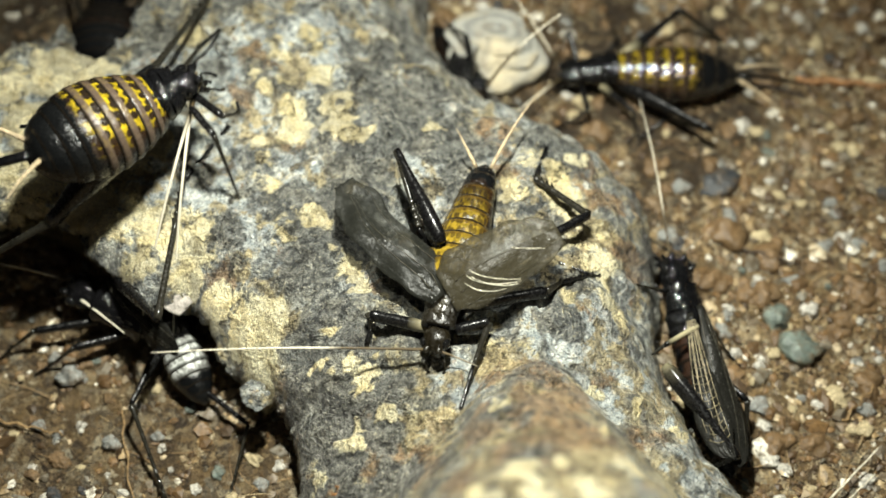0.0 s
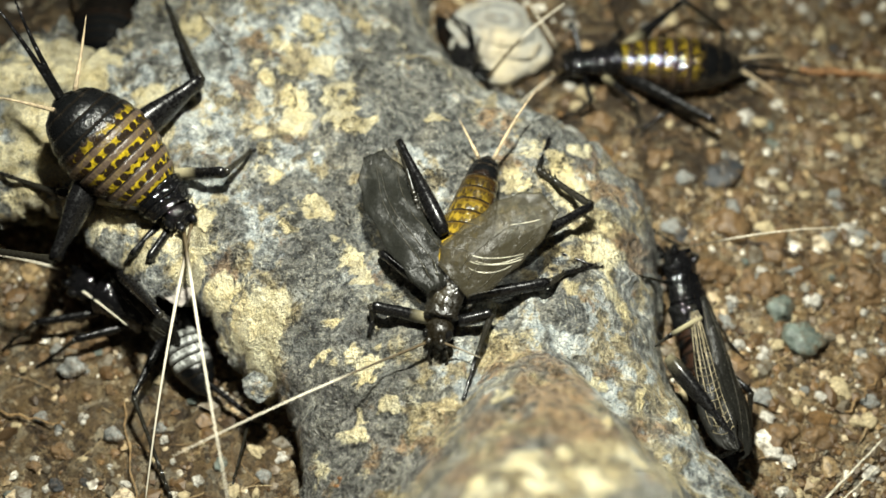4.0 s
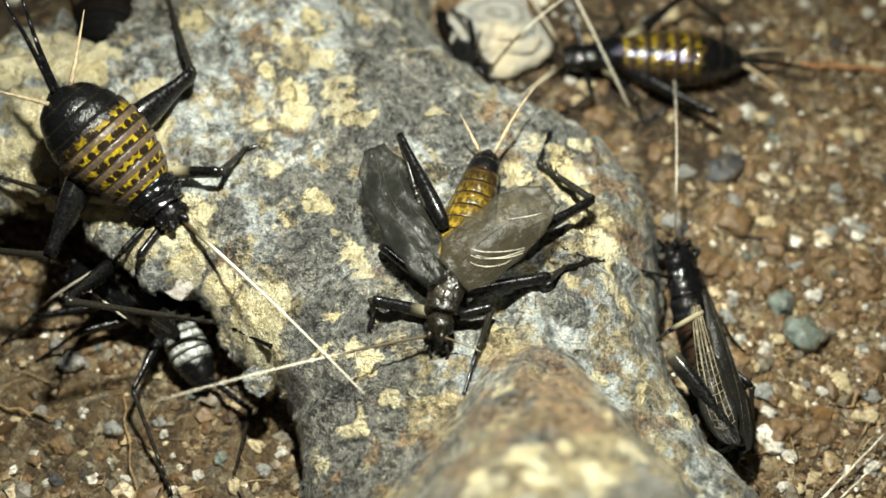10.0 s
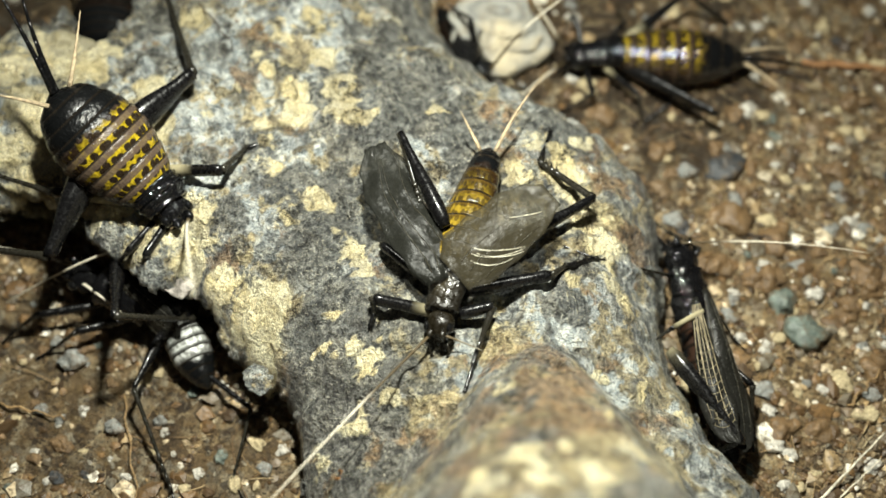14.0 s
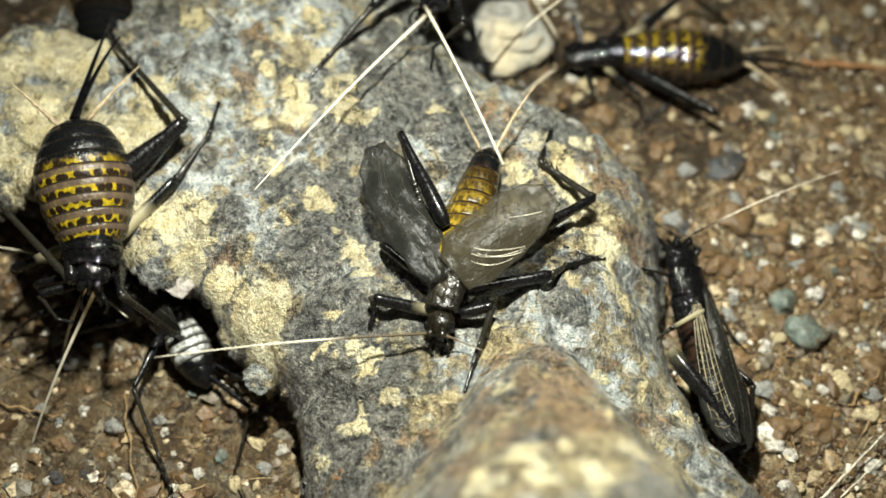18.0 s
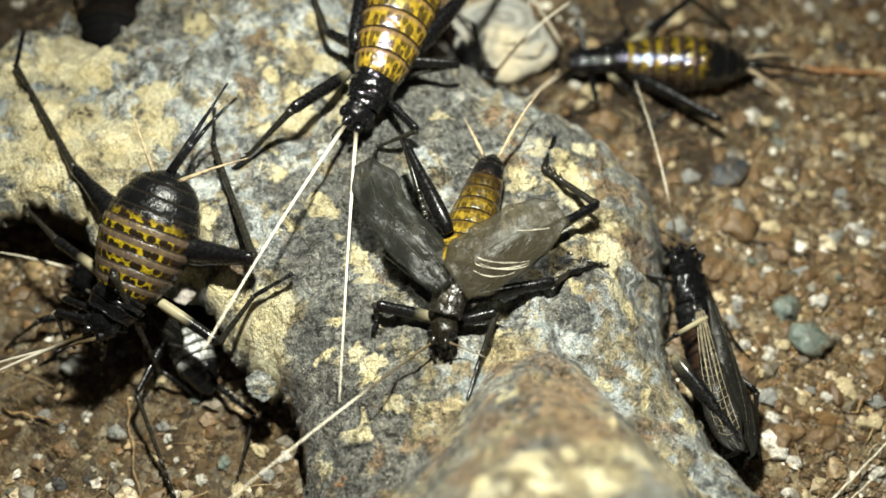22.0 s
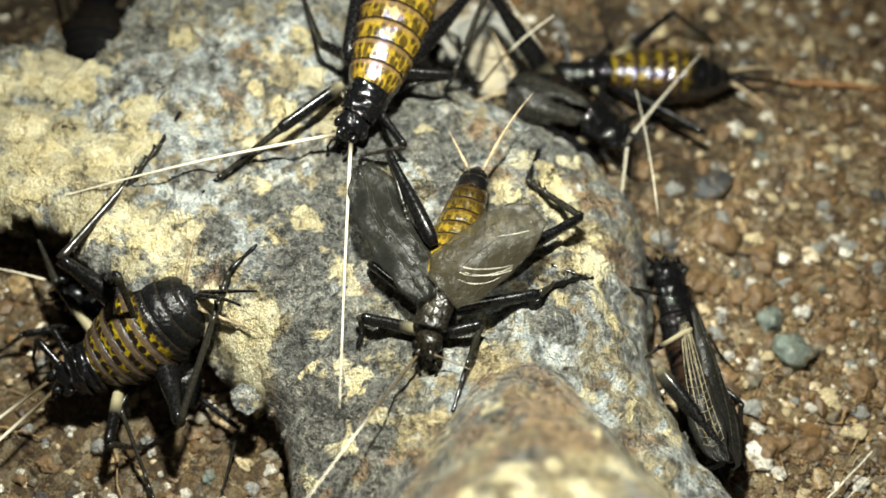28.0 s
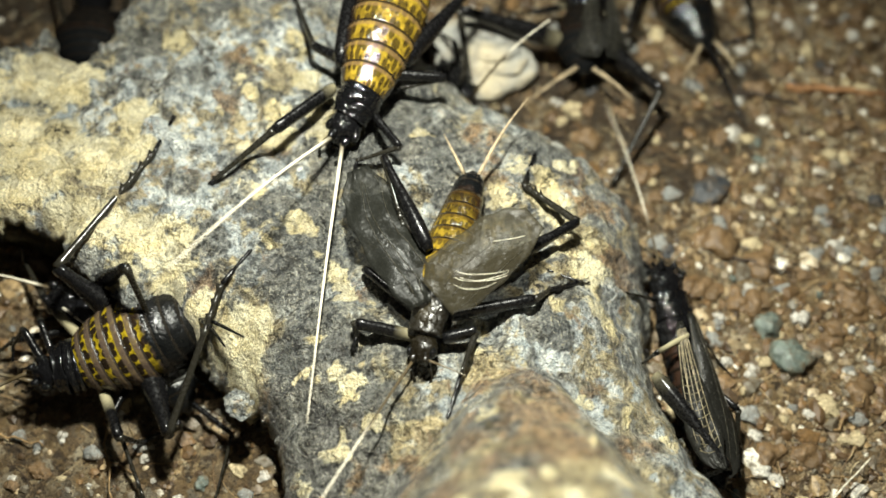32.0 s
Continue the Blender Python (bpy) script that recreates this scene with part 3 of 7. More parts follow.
for p, r in (((-42.72, 24.75, 14.12), 3.2), ((-18.21, 27.68, 14.85), 1.6), ((-20.19, 24.26, 14.26), 1.3), ((-16.18, 23.07, 13.81), 1.5), ((-21.62, 19.17, 14.00), 1.4), ((-18.39, 12.62, 14.09), 1.2), ((-13.88, 6.08, 14.19), 1.2), ((-15.87, 2.89, 14.63), 1.6), ((-24.56, 16.05, 14.26), 1.3), ((12.67, 11.66, 13.42), 2.2), ((16.57, -0.99, 12.40), 1.8), ((12.73, 2.81, 13.63), 1.5), ((-45.25, 22.49, 14.11), 8), ((-40.20, 16.90, 13.61), 6), ((-36.93, 14.32, 13.18), 5), ((-33.70, 6.14, 11.89), 5), ((-41.83, 7.80, 9.06), 4), ((-24.13, 4.37, 12.63), 3), ((-20.76, -3.77, 11.17), 3), ((13.63, 7.69, 13.19), 3), ((-17.97, 9.24, 14.52), 1.5)):
    patch(CREAM, p, r)
for p, r in (((-12.50, 1.34, 13.97), 5), ((-15.02, 6.84, 14.58), 4), ((-9.04, 28.15, 13.33), 2.2), ((-7.56, 22.70, 14.29), 2.4), ((-5.29, 27.91, 12.66), 3), ((-12.02, -9.16, 13.05), 3.5), ((-36.42, 20.34, 13.65), 1.5), ((-2.63, 17.07, 13.85), 5), ((0.95, 14.38, 13.58), 4), ((-10.23, -14.51, 12.21), 3.5), ((-4.39, -12.99, 14.06), 3), ((-31.00, 28.58, 13.36), 3), ((-20.98, 3.63, 13.93), 2.6), ((-7.67, -7.58, 14.75), 3), ((11.57, -6.40, 14.73), 3)):
    patch(DARK, p, r)
for p, r in (((9.68, -17.45, 22.88), 5.0), ((11.67, -21.88, 27.20), 4.0), ((7.26, -24.99, 31.21), 3.0), ((8.74, -13.90, 19.10), 4.5), ((3.53, -19.46, 22.98), 3), ((8.48, -22.27, 28.32), 4), ((1.90, -26.84, 30.33), 3), ((-20.64, 25.85, 14.21), 3.0), ((-21.61, -0.73, 11.89), 2.2), ((18.61, 8.81, 11.34), 3.5), ((20.09, 2.87, 9.96), 3), ((-10.54, 15.06, 14.66), 1.2), ((5.73, 15.85, 13.52), 3.0), ((-17.00, -13.38, 5.92), 2.5), ((-2.20, -20.69, 14.64), 3), ((18.93, -16.99, 13.01), 2.4), ((-20.95, 21.54, 13.83), 2.4)):
    patch(BROWN, p, r)
for p, r in (((-18.06, 23.77, 13.90), 5), ((-18.85, 16.81, 13.19), 4), ((-10.23, -14.51, 12.21), 4), ((8.19, -29.29, 36.05), 9), ((8.94, -19.18, 24.90), 7), ((19.28, -14.54, 12.28), 5), ((6.01, -11.46, 15.80), 4), ((4.48, -28.91, 34.69), 4), ((-16.68, -5.34, 12.46), 4), ((15.83, -10.22, 12.82), 3), ((-6.40, -17.07, 13.23), 3), ((15.17, 3.43, 12.51), 5), ((-35.95, 12.10, 13.31), 8)):
    patch(OCHRE, p, r)
for p, r in (((-21.98, 26.76, 14.05), 6), ((-17.49, 24.51, 13.94), 7), ((-26.62, 24.17, 13.93), 6), ((-20.68, 19.01, 13.74), 5), ((-37.90, 12.42, 12.83), 7), ((-28.41, 14.82, 14.51), 6), ((-14.02, 29.03, 14.19), 4), ((-21.83, 17.83, 13.81), 5), ((-14.08, 9.15, 14.11), 5), ((-17.72, 4.88, 14.56), 4), ((-10.88, 27.28, 13.42), 4), ((-2.51, 6.96, 14.38), 3), ((-42.42, 19.19, 13.50), 10), ((-35.54, 21.44, 13.50), 6), ((-32.71, 9.99, 13.35), 7), ((-25.03, 9.65, 13.89), 5), ((11.48, -8.59, 14.41), 6), ((17.83, -12.41, 12.57), 5), ((20.98, -17.93, 12.61), 5), ((-1.40, 11.76, 14.34), 3), ((7.61, 1.42, 13.82), 3), ((1.88, -12.01, 14.41), 3)):
    patch(WORN, p, r)
for p, r in (((-7.09, -11.02, 13.64), 1.9), ((-7.87, -17.50, 12.61), 1.9), ((-15.46, 19.09, 13.60), 2.2), ((-15.14, 16.09, 13.71), 2.4), ((-12.81, 23.38, 13.91), 2.2), ((-11.56, 19.97, 14.41), 2.3), ((-10.44, 16.57, 14.55), 2.6), ((-8.49, 15.05, 14.47), 1.6), ((-0.84, 17.05, 13.57), 1.0), ((-12.10, 5.69, 13.62), 2.0), ((-8.63, -0.81, 13.86), 1.7), ((-7.91, -1.89, 14.16), 1.3), ((7.37, 8.69, 14.09), 1.7), ((-25.10, 0.55, 10.66), 2.0), ((-19.05, -3.96, 12.13), 1.8), ((-17.23, -7.28, 11.45), 1.7), ((-17.82, -11.01, 9.17), 1.5), ((-43.11, 25.16, 14.09), 3.6), ((-19.15, 22.01, 13.90), 1.3), ((-18.96, 14.86, 13.40), 1.3), ((3.07, -3.48, 13.66), 1.1), ((12.30, 9.74, 13.18), 2.2), ((14.68, 13.80, 12.33), 1.6), ((-4.87, -15.09, 13.77), 1.2), ((-12.00, -9.68, 12.92), 1.0), ((-39.45, 23.53, 13.76), 5.0), ((-43.14, 16.86, 13.67), 4.5), ((-30.67, 18.50, 14.44), 3.0), ((-33.02, 12.60, 13.61), 4.0), ((-41.37, 10.79, 12.11), 3.5), ((-27.03, 3.47, 11.91), 2.6)):
    patch(SPOT, p, r)
for p, r in (((14.63, -25.12, 28.89), 1.3), ((13.28, -21.28, 25.44), 0.8), ((20.32, -24.56, 17.63), 1.5)):
    patch(SPOT, p, r)
for p, r in (((-9.29, -19.56, 11.60), 3.0), ((-5.13, -16.95, 13.40), 3.0), ((-11.55, -16.73, 11.20), 3.0), ((-15.14, -13.35, 9.60), 2.5), ((-8.01, -23.10, 13.00), 3.0), ((-3.99, -21.81, 13.80), 3.0), ((-12.49, -21.62, 9.60), 2.5), ((-9.51, -10.40, 13.70), 3.0), ((-13.28, -0.25, 13.80), 3.0), ((-10.18, 4.40, 13.50), 2.5), ((-10.36, 7.91, 13.20), 2.5), ((-4.16, -12.79, 14.00), 2.5), ((-19.03, -11.60, 6.50), 2.0), ((-6.33, -10.44, 13.80), 2.0)):
    patch(DARK, p, r)
for p, r in (((10.43, -28.52, 35.00), 2.0), ((6.11, -25.98, 32.00), 1.2), ((19.61, -22.49, 16.00), 1.2), ((4.79, -17.29, 21.50), 0.9), ((8.68, -24.88, 31.20), 1.2), ((13.50, -24.74, 29.40), 1.2), ((2.78, -28.30, 32.90), 1.6), ((18.40, -14.54, 12.70), 0.9), ((22.82, -16.53, 10.50), 1.2), ((14.73, -13.13, 13.40), 0.7), ((6.88, -29.08, 35.60), 1.3), ((-19.96, -5.57, 10.80), 2.2), ((-22.48, -3.01, 10.60), 2.0), ((-18.63, -9.00, 10.40), 1.6), ((-42.38, 23.30, 13.40), 3.6), ((-42.63, 13.61, 13.00), 3.2), ((-29.34, 14.36, 14.50), 2.0), ((-36.74, 6.48, 11.10), 3.0), ((-42.72, 8.51, 10.00), 3.0), ((-25.16, -0.17, 10.00), 2.4)):
    patch(SPOT, p, r)
for p, r in (((9.85, -20.49, 26.20), 5.0), ((11.41, -25.96, 31.90), 6.0), ((5.18, -23.08, 28.40), 5.0), ((18.88, -19.15, 13.50), 5.0), ((-19.96, -5.57, 10.80), 4.0), ((-7.16, -18.89, 12.80), 4.0), ((-10.22, -21.67, 11.60), 4.0)):
    patch(OCHRE, p, r)
for p, r in (((8.27, -18.94, 24.60), 3.5), ((9.46, -22.77, 28.80), 2.5), ((5.15, -12.65, 16.40), 2.5), ((13.11, -22.72, 27.30), 2.5), ((7.79, -15.45, 20.70), 3.0)):
    patch(BROWN, p, r)
for p, r in (((-16.66, -13.37, 6.50), 5.0), ((-11.46, -19.28, 10.70), 6.0), ((-7.02, -22.17, 13.30), 5.0), ((-5.16, -14.88, 13.70), 4.0), ((-0.99, -18.47, 14.70), 4.0), ((-18.11, -10.41, 9.50), 3.0), ((-3.13, -11.62, 13.90), 3.0), ((-9.45, -13.43, 12.80), 4.0), ((-15.97, -19.45, 0.00), 4.0), ((-3.79, -25.31, 17.40), 5.0)):
    patch(OCHRE, p, r)
for p, r in (((-16.41, -13.91, 8.00), 4.0), ((-11.23, -19.88, 12.60), 4.0), ((-6.97, -22.37, 14.00), 4.0), ((-9.38, -14.66, 13.10), 3.0), ((-5.07, -19.15, 13.60), 3.0), ((-13.71, -11.45, 13.50), 2.5), ((-18.30, -18.86, 0.00), 3.0), ((-1.93, -22.12, 16.50), 3.0)):
    patch(BROWN, p, r)
for p, r in (((-2.49, 29.87, 10.40), 2.5), ((-1.15, 23.43, 12.50), 2.2), ((-4.03, 32.94, 10.20), 2.5), ((4.66, 32.21, 0.00), 3.0), ((8.43, 29.63, 0.00), 3.0), ((1.90, 17.93, 12.80), 2.0), ((10.52, 15.75, 13.30), 2.5), ((13.40, 12.88, 12.80), 2.5)):
    patch(DARK, p, r)
for p, r in (((7.48, 33.08, 0.00), 2.5), ((11.86, 28.78, -0.00), 2.5), ((14.98, 13.27, 12.20), 2.2), ((3.30, 35.73, 0.00), 2.0)):
    patch(BROWN, p, r)
for p, r in (((-10.55, 6.99, 13.40), 3.0), ((-7.80, 11.45, 13.90), 2.5), ((-13.35, 1.53, 13.80), 3.0), ((-9.08, -0.37, 13.80), 2.5), ((-4.92, 14.05, 14.20), 2.0), ((-12.82, 7.35, 13.90), 2.0), ((-17.38, -4.79, 11.50), 2.0), ((-9.97, -4.76, 14.00), 2.2), ((2.09, 9.07, 14.40), 2.0)):
    patch(DARK, p, r)
make_log()

# ---- crickets: built in millimetres, in a body frame whose x points from tail to head ----
def abdomen_profile(s, taper=0.0):
    """Half width along the abdomen as a share of the widest: 0 tail, 1 waist. taper 1: narrow at the tail alone."""
    s = max(0.0, s)
    a = (0.3 + 0.7 * math.sin(s / 0.5 * math.pi / 2)) if s < 0.5 else 1 - 0.42 * ((s - 0.5) / 0.5) ** 1.8
    b = 0.42 + 0.58 * min(1.0, s / 0.8) ** 0.9
    if taper < 0:
        b, taper = (0.36 + 0.64 * math.sin(s / 0.5 * math.pi / 2) ** 0.75) if s < 0.5 else a, 1.0
    k = a + (b - a) * taper
    return k * (0.25 + 0.75 * math.sqrt(min(1.0, s / 0.08)))


def make_abdomen(body, length, hw, hh, plates, count=9, taper=0.0):
    n = 18
    xs = [i / n for i in range(n + 1)]
    w = [abdomen_profile(s, taper) for s in xs]
    v, f = loft([(-length * (1 - s), 0, -0.12 * hh) for s in xs], [hw * 0.95 * k for k in w], [hh * 0.95 * k for k in w], 16)
    core = part("abdomen", mesh_of("abdomen", v, f, FLESH), body)
    for i in range(count):
        s0, s1 = i / count - 0.012, min(1.0, (i + 1) / count + 0.03)
        verts, faces, along, rnd, edge = [], [], [], [], []
        rows, cols = 6, 20
        for layer, lift in ((0, 1.0), (1, 0.94)):
            for r in range(rows):
                q = r / (rows - 1)
                s = s0 + (s1 - s0) * q
                k = abdomen_profile(s, taper) * (1.03 + 0.058 * math.sin((1 - q) * math.pi * 0.55) - 0.045 * q ** 4) * lift
                if q == 0:
                    k *= 0.985
                for c in range(cols):
                    a = (c / (cols - 1) * 2 - 1) * 2.05
                    verts.append((-length * (1 - s), math.sin(a) * hw * k, math.cos(a) * hh * k - 0.12 * hh))
                    along.append(s), rnd.append(a / math.pi), edge.append(1 - q)
        o = rows * cols
        for r in range(rows - 1):
            for c in range(cols - 1):
                a, b, d, e = r * cols + c, r * cols + c + 1, (r + 1) * cols + c + 1, (r + 1) * cols + c
                faces += [(a, e, d, b), (o + a, o + b, o + d, o + e)]
        for c in range(cols - 1):
            faces += [(c, c + 1, o + c + 1, o + c), (o - cols + c + 1, o - cols + c, 2 * o - cols + c, 2 * o - cols + c + 1)]
        part("abdomen_plate", mesh_of("abdomen_plate", verts, faces, plates, attrs={"along": along, "round": rnd, "edge": edge}), core)
    return core


def roughen(verts, amp, scale, seed=0.0):
    """Small uneven pits and bumps on a closed skin, in millimetres."""
    out = []
    for x, y, z in verts:
        v = Vector((x * scale + seed, y * scale, z * scale))
        out.append((x + amp * noise.noise(v), y + amp * noise.noise(v + Vector((7, 3, 1))), z + amp * noise.noise(v + Vector((2, 9, 5)))))
    return out


def make_head(body, at, toward, size, mat):
    """Head with brow, face, eyes, sockets of the feelers, jaws and palps, looking along +x of its own frame."""
    m = basis((0, 0, 0), toward)
    m.translation = Vector(at) * MM
    v, f = merge(ball((-size * 0.05, 0, 0), size * 1.0, size * 1.0, size * 0.88, 14, 20), ball((size * 0.5, 0, size * 0.22), size * 0.5, size * 0.4, size * 0.45, 8, 12))
    head = part("head", mesh_of("head", roughen(v, size * 0.09, 2.2 / size, size), f, mat), body, m)
    k = (0.0, 0.25, 0.6, 0.9, 1.0)
    v, f = loft([(size * (0.55 + 0.55 * q), 0, -size * (0.1 + 0.75 * q)) for q in k], [size * q for q in (0.62, 0.68, 0.56, 0.42, 0.25)], [size * q for q in (0.4, 0.42, 0.34, 0.26, 0.12)], 12)
    part("face", mesh_of("face", roughen(v, size * 0.06, 3.0 / size), f, mat), head)
    for sd in (1, -1):
        part("eye", mesh_of("eye", *ball((size * 0.32, sd * size * 0.84, size * 0.26), size * 0.38, size * 0.26, size * 0.36, 8, 12), EYE), head)
        v, f = loft([(size * (0.72 + 0.14 * i), sd * size * (0.42 + 0.02 * i), size * (0.42 + 0.05 * i)) for i in range(4)], [size * q for q in (0.26, 0.27, 0.2, 0.12)], [size * q for q in (0.26, 0.27, 0.2, 0.12)], 9)
        part("antenna_socket", mesh_of("antenna_socket", v, f, mat), head)
        v, f = loft([(size * 0.9, sd * size * 0.3, -size * 0.62), (size * 1.2, sd * size * 0.34, -size * 0.85), (size * 1.4, sd * size * 0.12, -size * 0.98)], [size * 0.2, size * 0.18, size * 0.06], [size * 0.24, size * 0.2, size * 0.06], 8)
        part("jaw", mesh_of("jaw", v, f, mat), head)
        for ln, spread, drop in ((1.0, 0.72, 0.5), (0.6, 0.36, 0.75)):
            k = [(0.95, 0.36, drop), (0.95 + 0.4 * ln, spread * 0.9, drop * 0.95), (0.95 + 0.85 * ln, spread, drop + 0.35 * ln), (0.95 + 1.15 * ln, spread * 0.75, drop + 0.6 * ln)]
            r = [size * q for q in (0.09, 0.07, 0.085, 0.12)]
            part("palp", mesh_of("palp", *loft([(size * x, sd * size * y, -size * z) for x, y, z in k], r, r, 7), mat), head)
    return head


def spiny(verts, faces, spots, sides, length, lean):
    """Draws single faces of a lofted limb out into spines. spots: ring and side."""
    chosen = {i * sides + k for i, k in spots}
    out = []
    for n, f in enumerate(faces):
        if n in chosen and len(f) == 4:
            p = [Vector(verts[i]) for i in f]
            nrm = (p[2] - p[0]).cross(p[3] - p[1]).normalized()
            mid = (p[0] + p[1] + p[2] + p[3]) / 4
            fwd = (p[3] - p[0]).normalized()
            verts.append(tuple(mid + nrm * length * (1 - lean * 0.3) + fwd * length * lean))
            a = len(verts) - 1
            out += [(f[j], f[(j + 1) % 4], a) for j in range(4)]
        else:
            out.append(f)
    return out


def make_leg(bug, key, hip, knee, foot, toe, thick, mat, pale=0.0, size=None):
    """A leg from places in the world: thigh, shin and foot of fixed length, jointed at the knee."""
    B = bug["rest"]
    hip_w = B @ (Vector(hip) * MM) / MM
    knee, foot, toe = Vector(knee), Vector(foot), Vector(toe)
    lf, lt, ls = (knee - hip_w).length, (foot - knee).length, max(0.4, (toe - foot).length)
    if size:
        lf, lt = size
        shin, end = (foot - knee).normalized(), (toe - foot).normalized()
        knee = hip_w + (knee - hip_w).normalized() * lf
        foot = knee + shin * lt
        ls = min(ls, 5.2)
        toe = foot + (shin * 0.7 + end * 0.3 + Vector((0, 0, 0.1))).normalized() * ls
    hind = key.startswith("hind")
    F = basis(hip_w, knee)
    us = [0, 0.08, 0.22, 0.4, 0.6, 0.8, 0.93, 1.0]
    fat = [0.55, 0.9, 1.0, 0.92, 0.7, 0.5, 0.5, 0.42] if hind else [0.6, 0.8, 0.85, 0.85, 0.8, 0.75, 0.8, 0.6]
    pl = [max(0.0, min(1.0, (pale - u) * 6)) for u in us]
    v, f = loft([(u * lf, 0, 0) for u in us], [thick * k * 0.72 for k in fat], [thick * k for k in fat], 10)
    femur = part("leg", mesh_of("thigh", v, f, mat, attrs={"pale": [p for p in pl for _ in range(10)]}), bug["ob"], B.inverted() @ F)
    T = basis(knee, foot)
    r = min(0.42, thick * (0.34 if hind else 0.42))
    us = [0, 0.05] + [0.1 + 0.05 * i for i in range(18)] + [1.0]
    rad = [r * (1.15 if u < 0.06 else 0.95 - (0.3 if hind else 0.45) * u + (0.1 if u > 0.93 else 0)) for u in us]
    v, f = loft([(u * lt, 0, 0) for u in us], rad, rad, 8)
    f = spiny(v, f, [(i, k) for i in ((13, 15, 17, 19) if hind else (17, 19)) for k in (1, 2)], 8, 0.6 if hind else 0.35, 0.45)
    pt = [0.04] * len(v)
    tibia = part("shin", mesh_of("shin", v, f, mat, attrs={"pale": pt}), femur, F.inverted() @ T)
    S = basis(foot, toe)
    k = max(0.13, r * 0.6)
    q = (0.9, 1, 1.1, 0.7, 1, 0.7, 1, 0.5)
    v, f = loft([(u * ls, 0, 0) for u in (0, 0.1, 0.33, 0.36, 0.62, 0.65, 0.95, 1)], [k * w for w in q], [k * w for w in q], 8)
    f = spiny(v, f, [(6, 0), (6, 4)], 8, 0.25, 0.8)
    tarsus = part("foot", mesh_of("foot", v, f, mat), femur, F.inverted() @ S)
    bug["legs"][key] = dict(femur=femur, tibia=tibia, tarsus=tarsus, hip=Vector(hip), lf=lf, lt=lt, turn=T.inverted() @ S, knee=knee, foot=foot)


def make_feeler(bug, base, tip, length, bend=0.12, thick=0.16, dark=0.15):
    """A long tapering feeler from a place on the head; dark at its root and pale beyond."""
    B = bug["rest"]
    n = 22
    us = [i / n for i in range(n + 1)]
    spine = [(length * u, 0, bend * length * (math.sin(math.pi * u * 0.9) * 0.5)) for u in us]
    rad = [thick * (1.3 - 0.95 * u ** 0.8) * (1.0 + 0.05 * (i % 2)) for i, u in enumerate(us)]
    v, f = loft(spine, rad, rad, 7)
    pale = [max(0.0, min(1.0, (u - dark) * 12)) for u in us for _ in range(7)]
    if length < 6:
        pale = [0.25 * p for p in pale]
    base_w = B @ (Vector(base) * MM) / MM
    ob = part("antenna", mesh_of("antenna", v, f, FEELER, attrs={"pale": pale}), bug["ob"], B.inverted() @ basis(base_w, tip), "long thread-like antenna, dark at the root, ivory beyond" if length > 6 else "short broken-off brown antenna")
    bug["feelers"].append((ob, Vector(base)))


def make_bristle(bug, root, tip, name="cercus", thick=0.3, mat=None, bend=0.06, label=""):
    a, b = Vector(root), bug["rest"].inverted() @ (Vector(tip) * MM) / MM
    d = b - a
    n = 14
    spine = [a + d * (i / n) + Vector((0, 0, 1)) * math.sin(math.pi * i / n) * d.length * bend for i in range(n + 1)]
    rad = [thick * (1 - 0.85 * (i / n)) for i in range(n + 1)]
    v, f = loft(spine, rad, rad, 8)
    part(name, mesh_of(name, v, f, mat or TAN), bug["ob"], label=label)


def make_spike(bug, root, tip, length):
    """The egg-laying spike: two slender valves side by side that part towards the end. It turns on its root like a feeler."""
    pieces = []
    for sd, ln in ((1, 1.0), (-1, 0.93)):
        us = [i / 12 for i in range(13)]
        rad = [0.36 * (1 - 0.72 * u) for u in us]
        pieces.append(loft([(length * ln * u, sd * (0.16 + 0.75 * u * u), 0.9 * math.sin(math.pi * u * 0.6)) for u in us], rad, rad, 8))
    base_w = bug["rest"] @ (Vector(root) * MM) / MM
    ob = part("ovipositor", mesh_of("ovipositor", *merge(*pieces), ROUGH_CHITIN), bug["ob"], bug["rest"].inverted() @ basis(base_w, tip), "dark egg-laying spike of two valves")
    bug["feelers"].append((ob, Vector(root)))


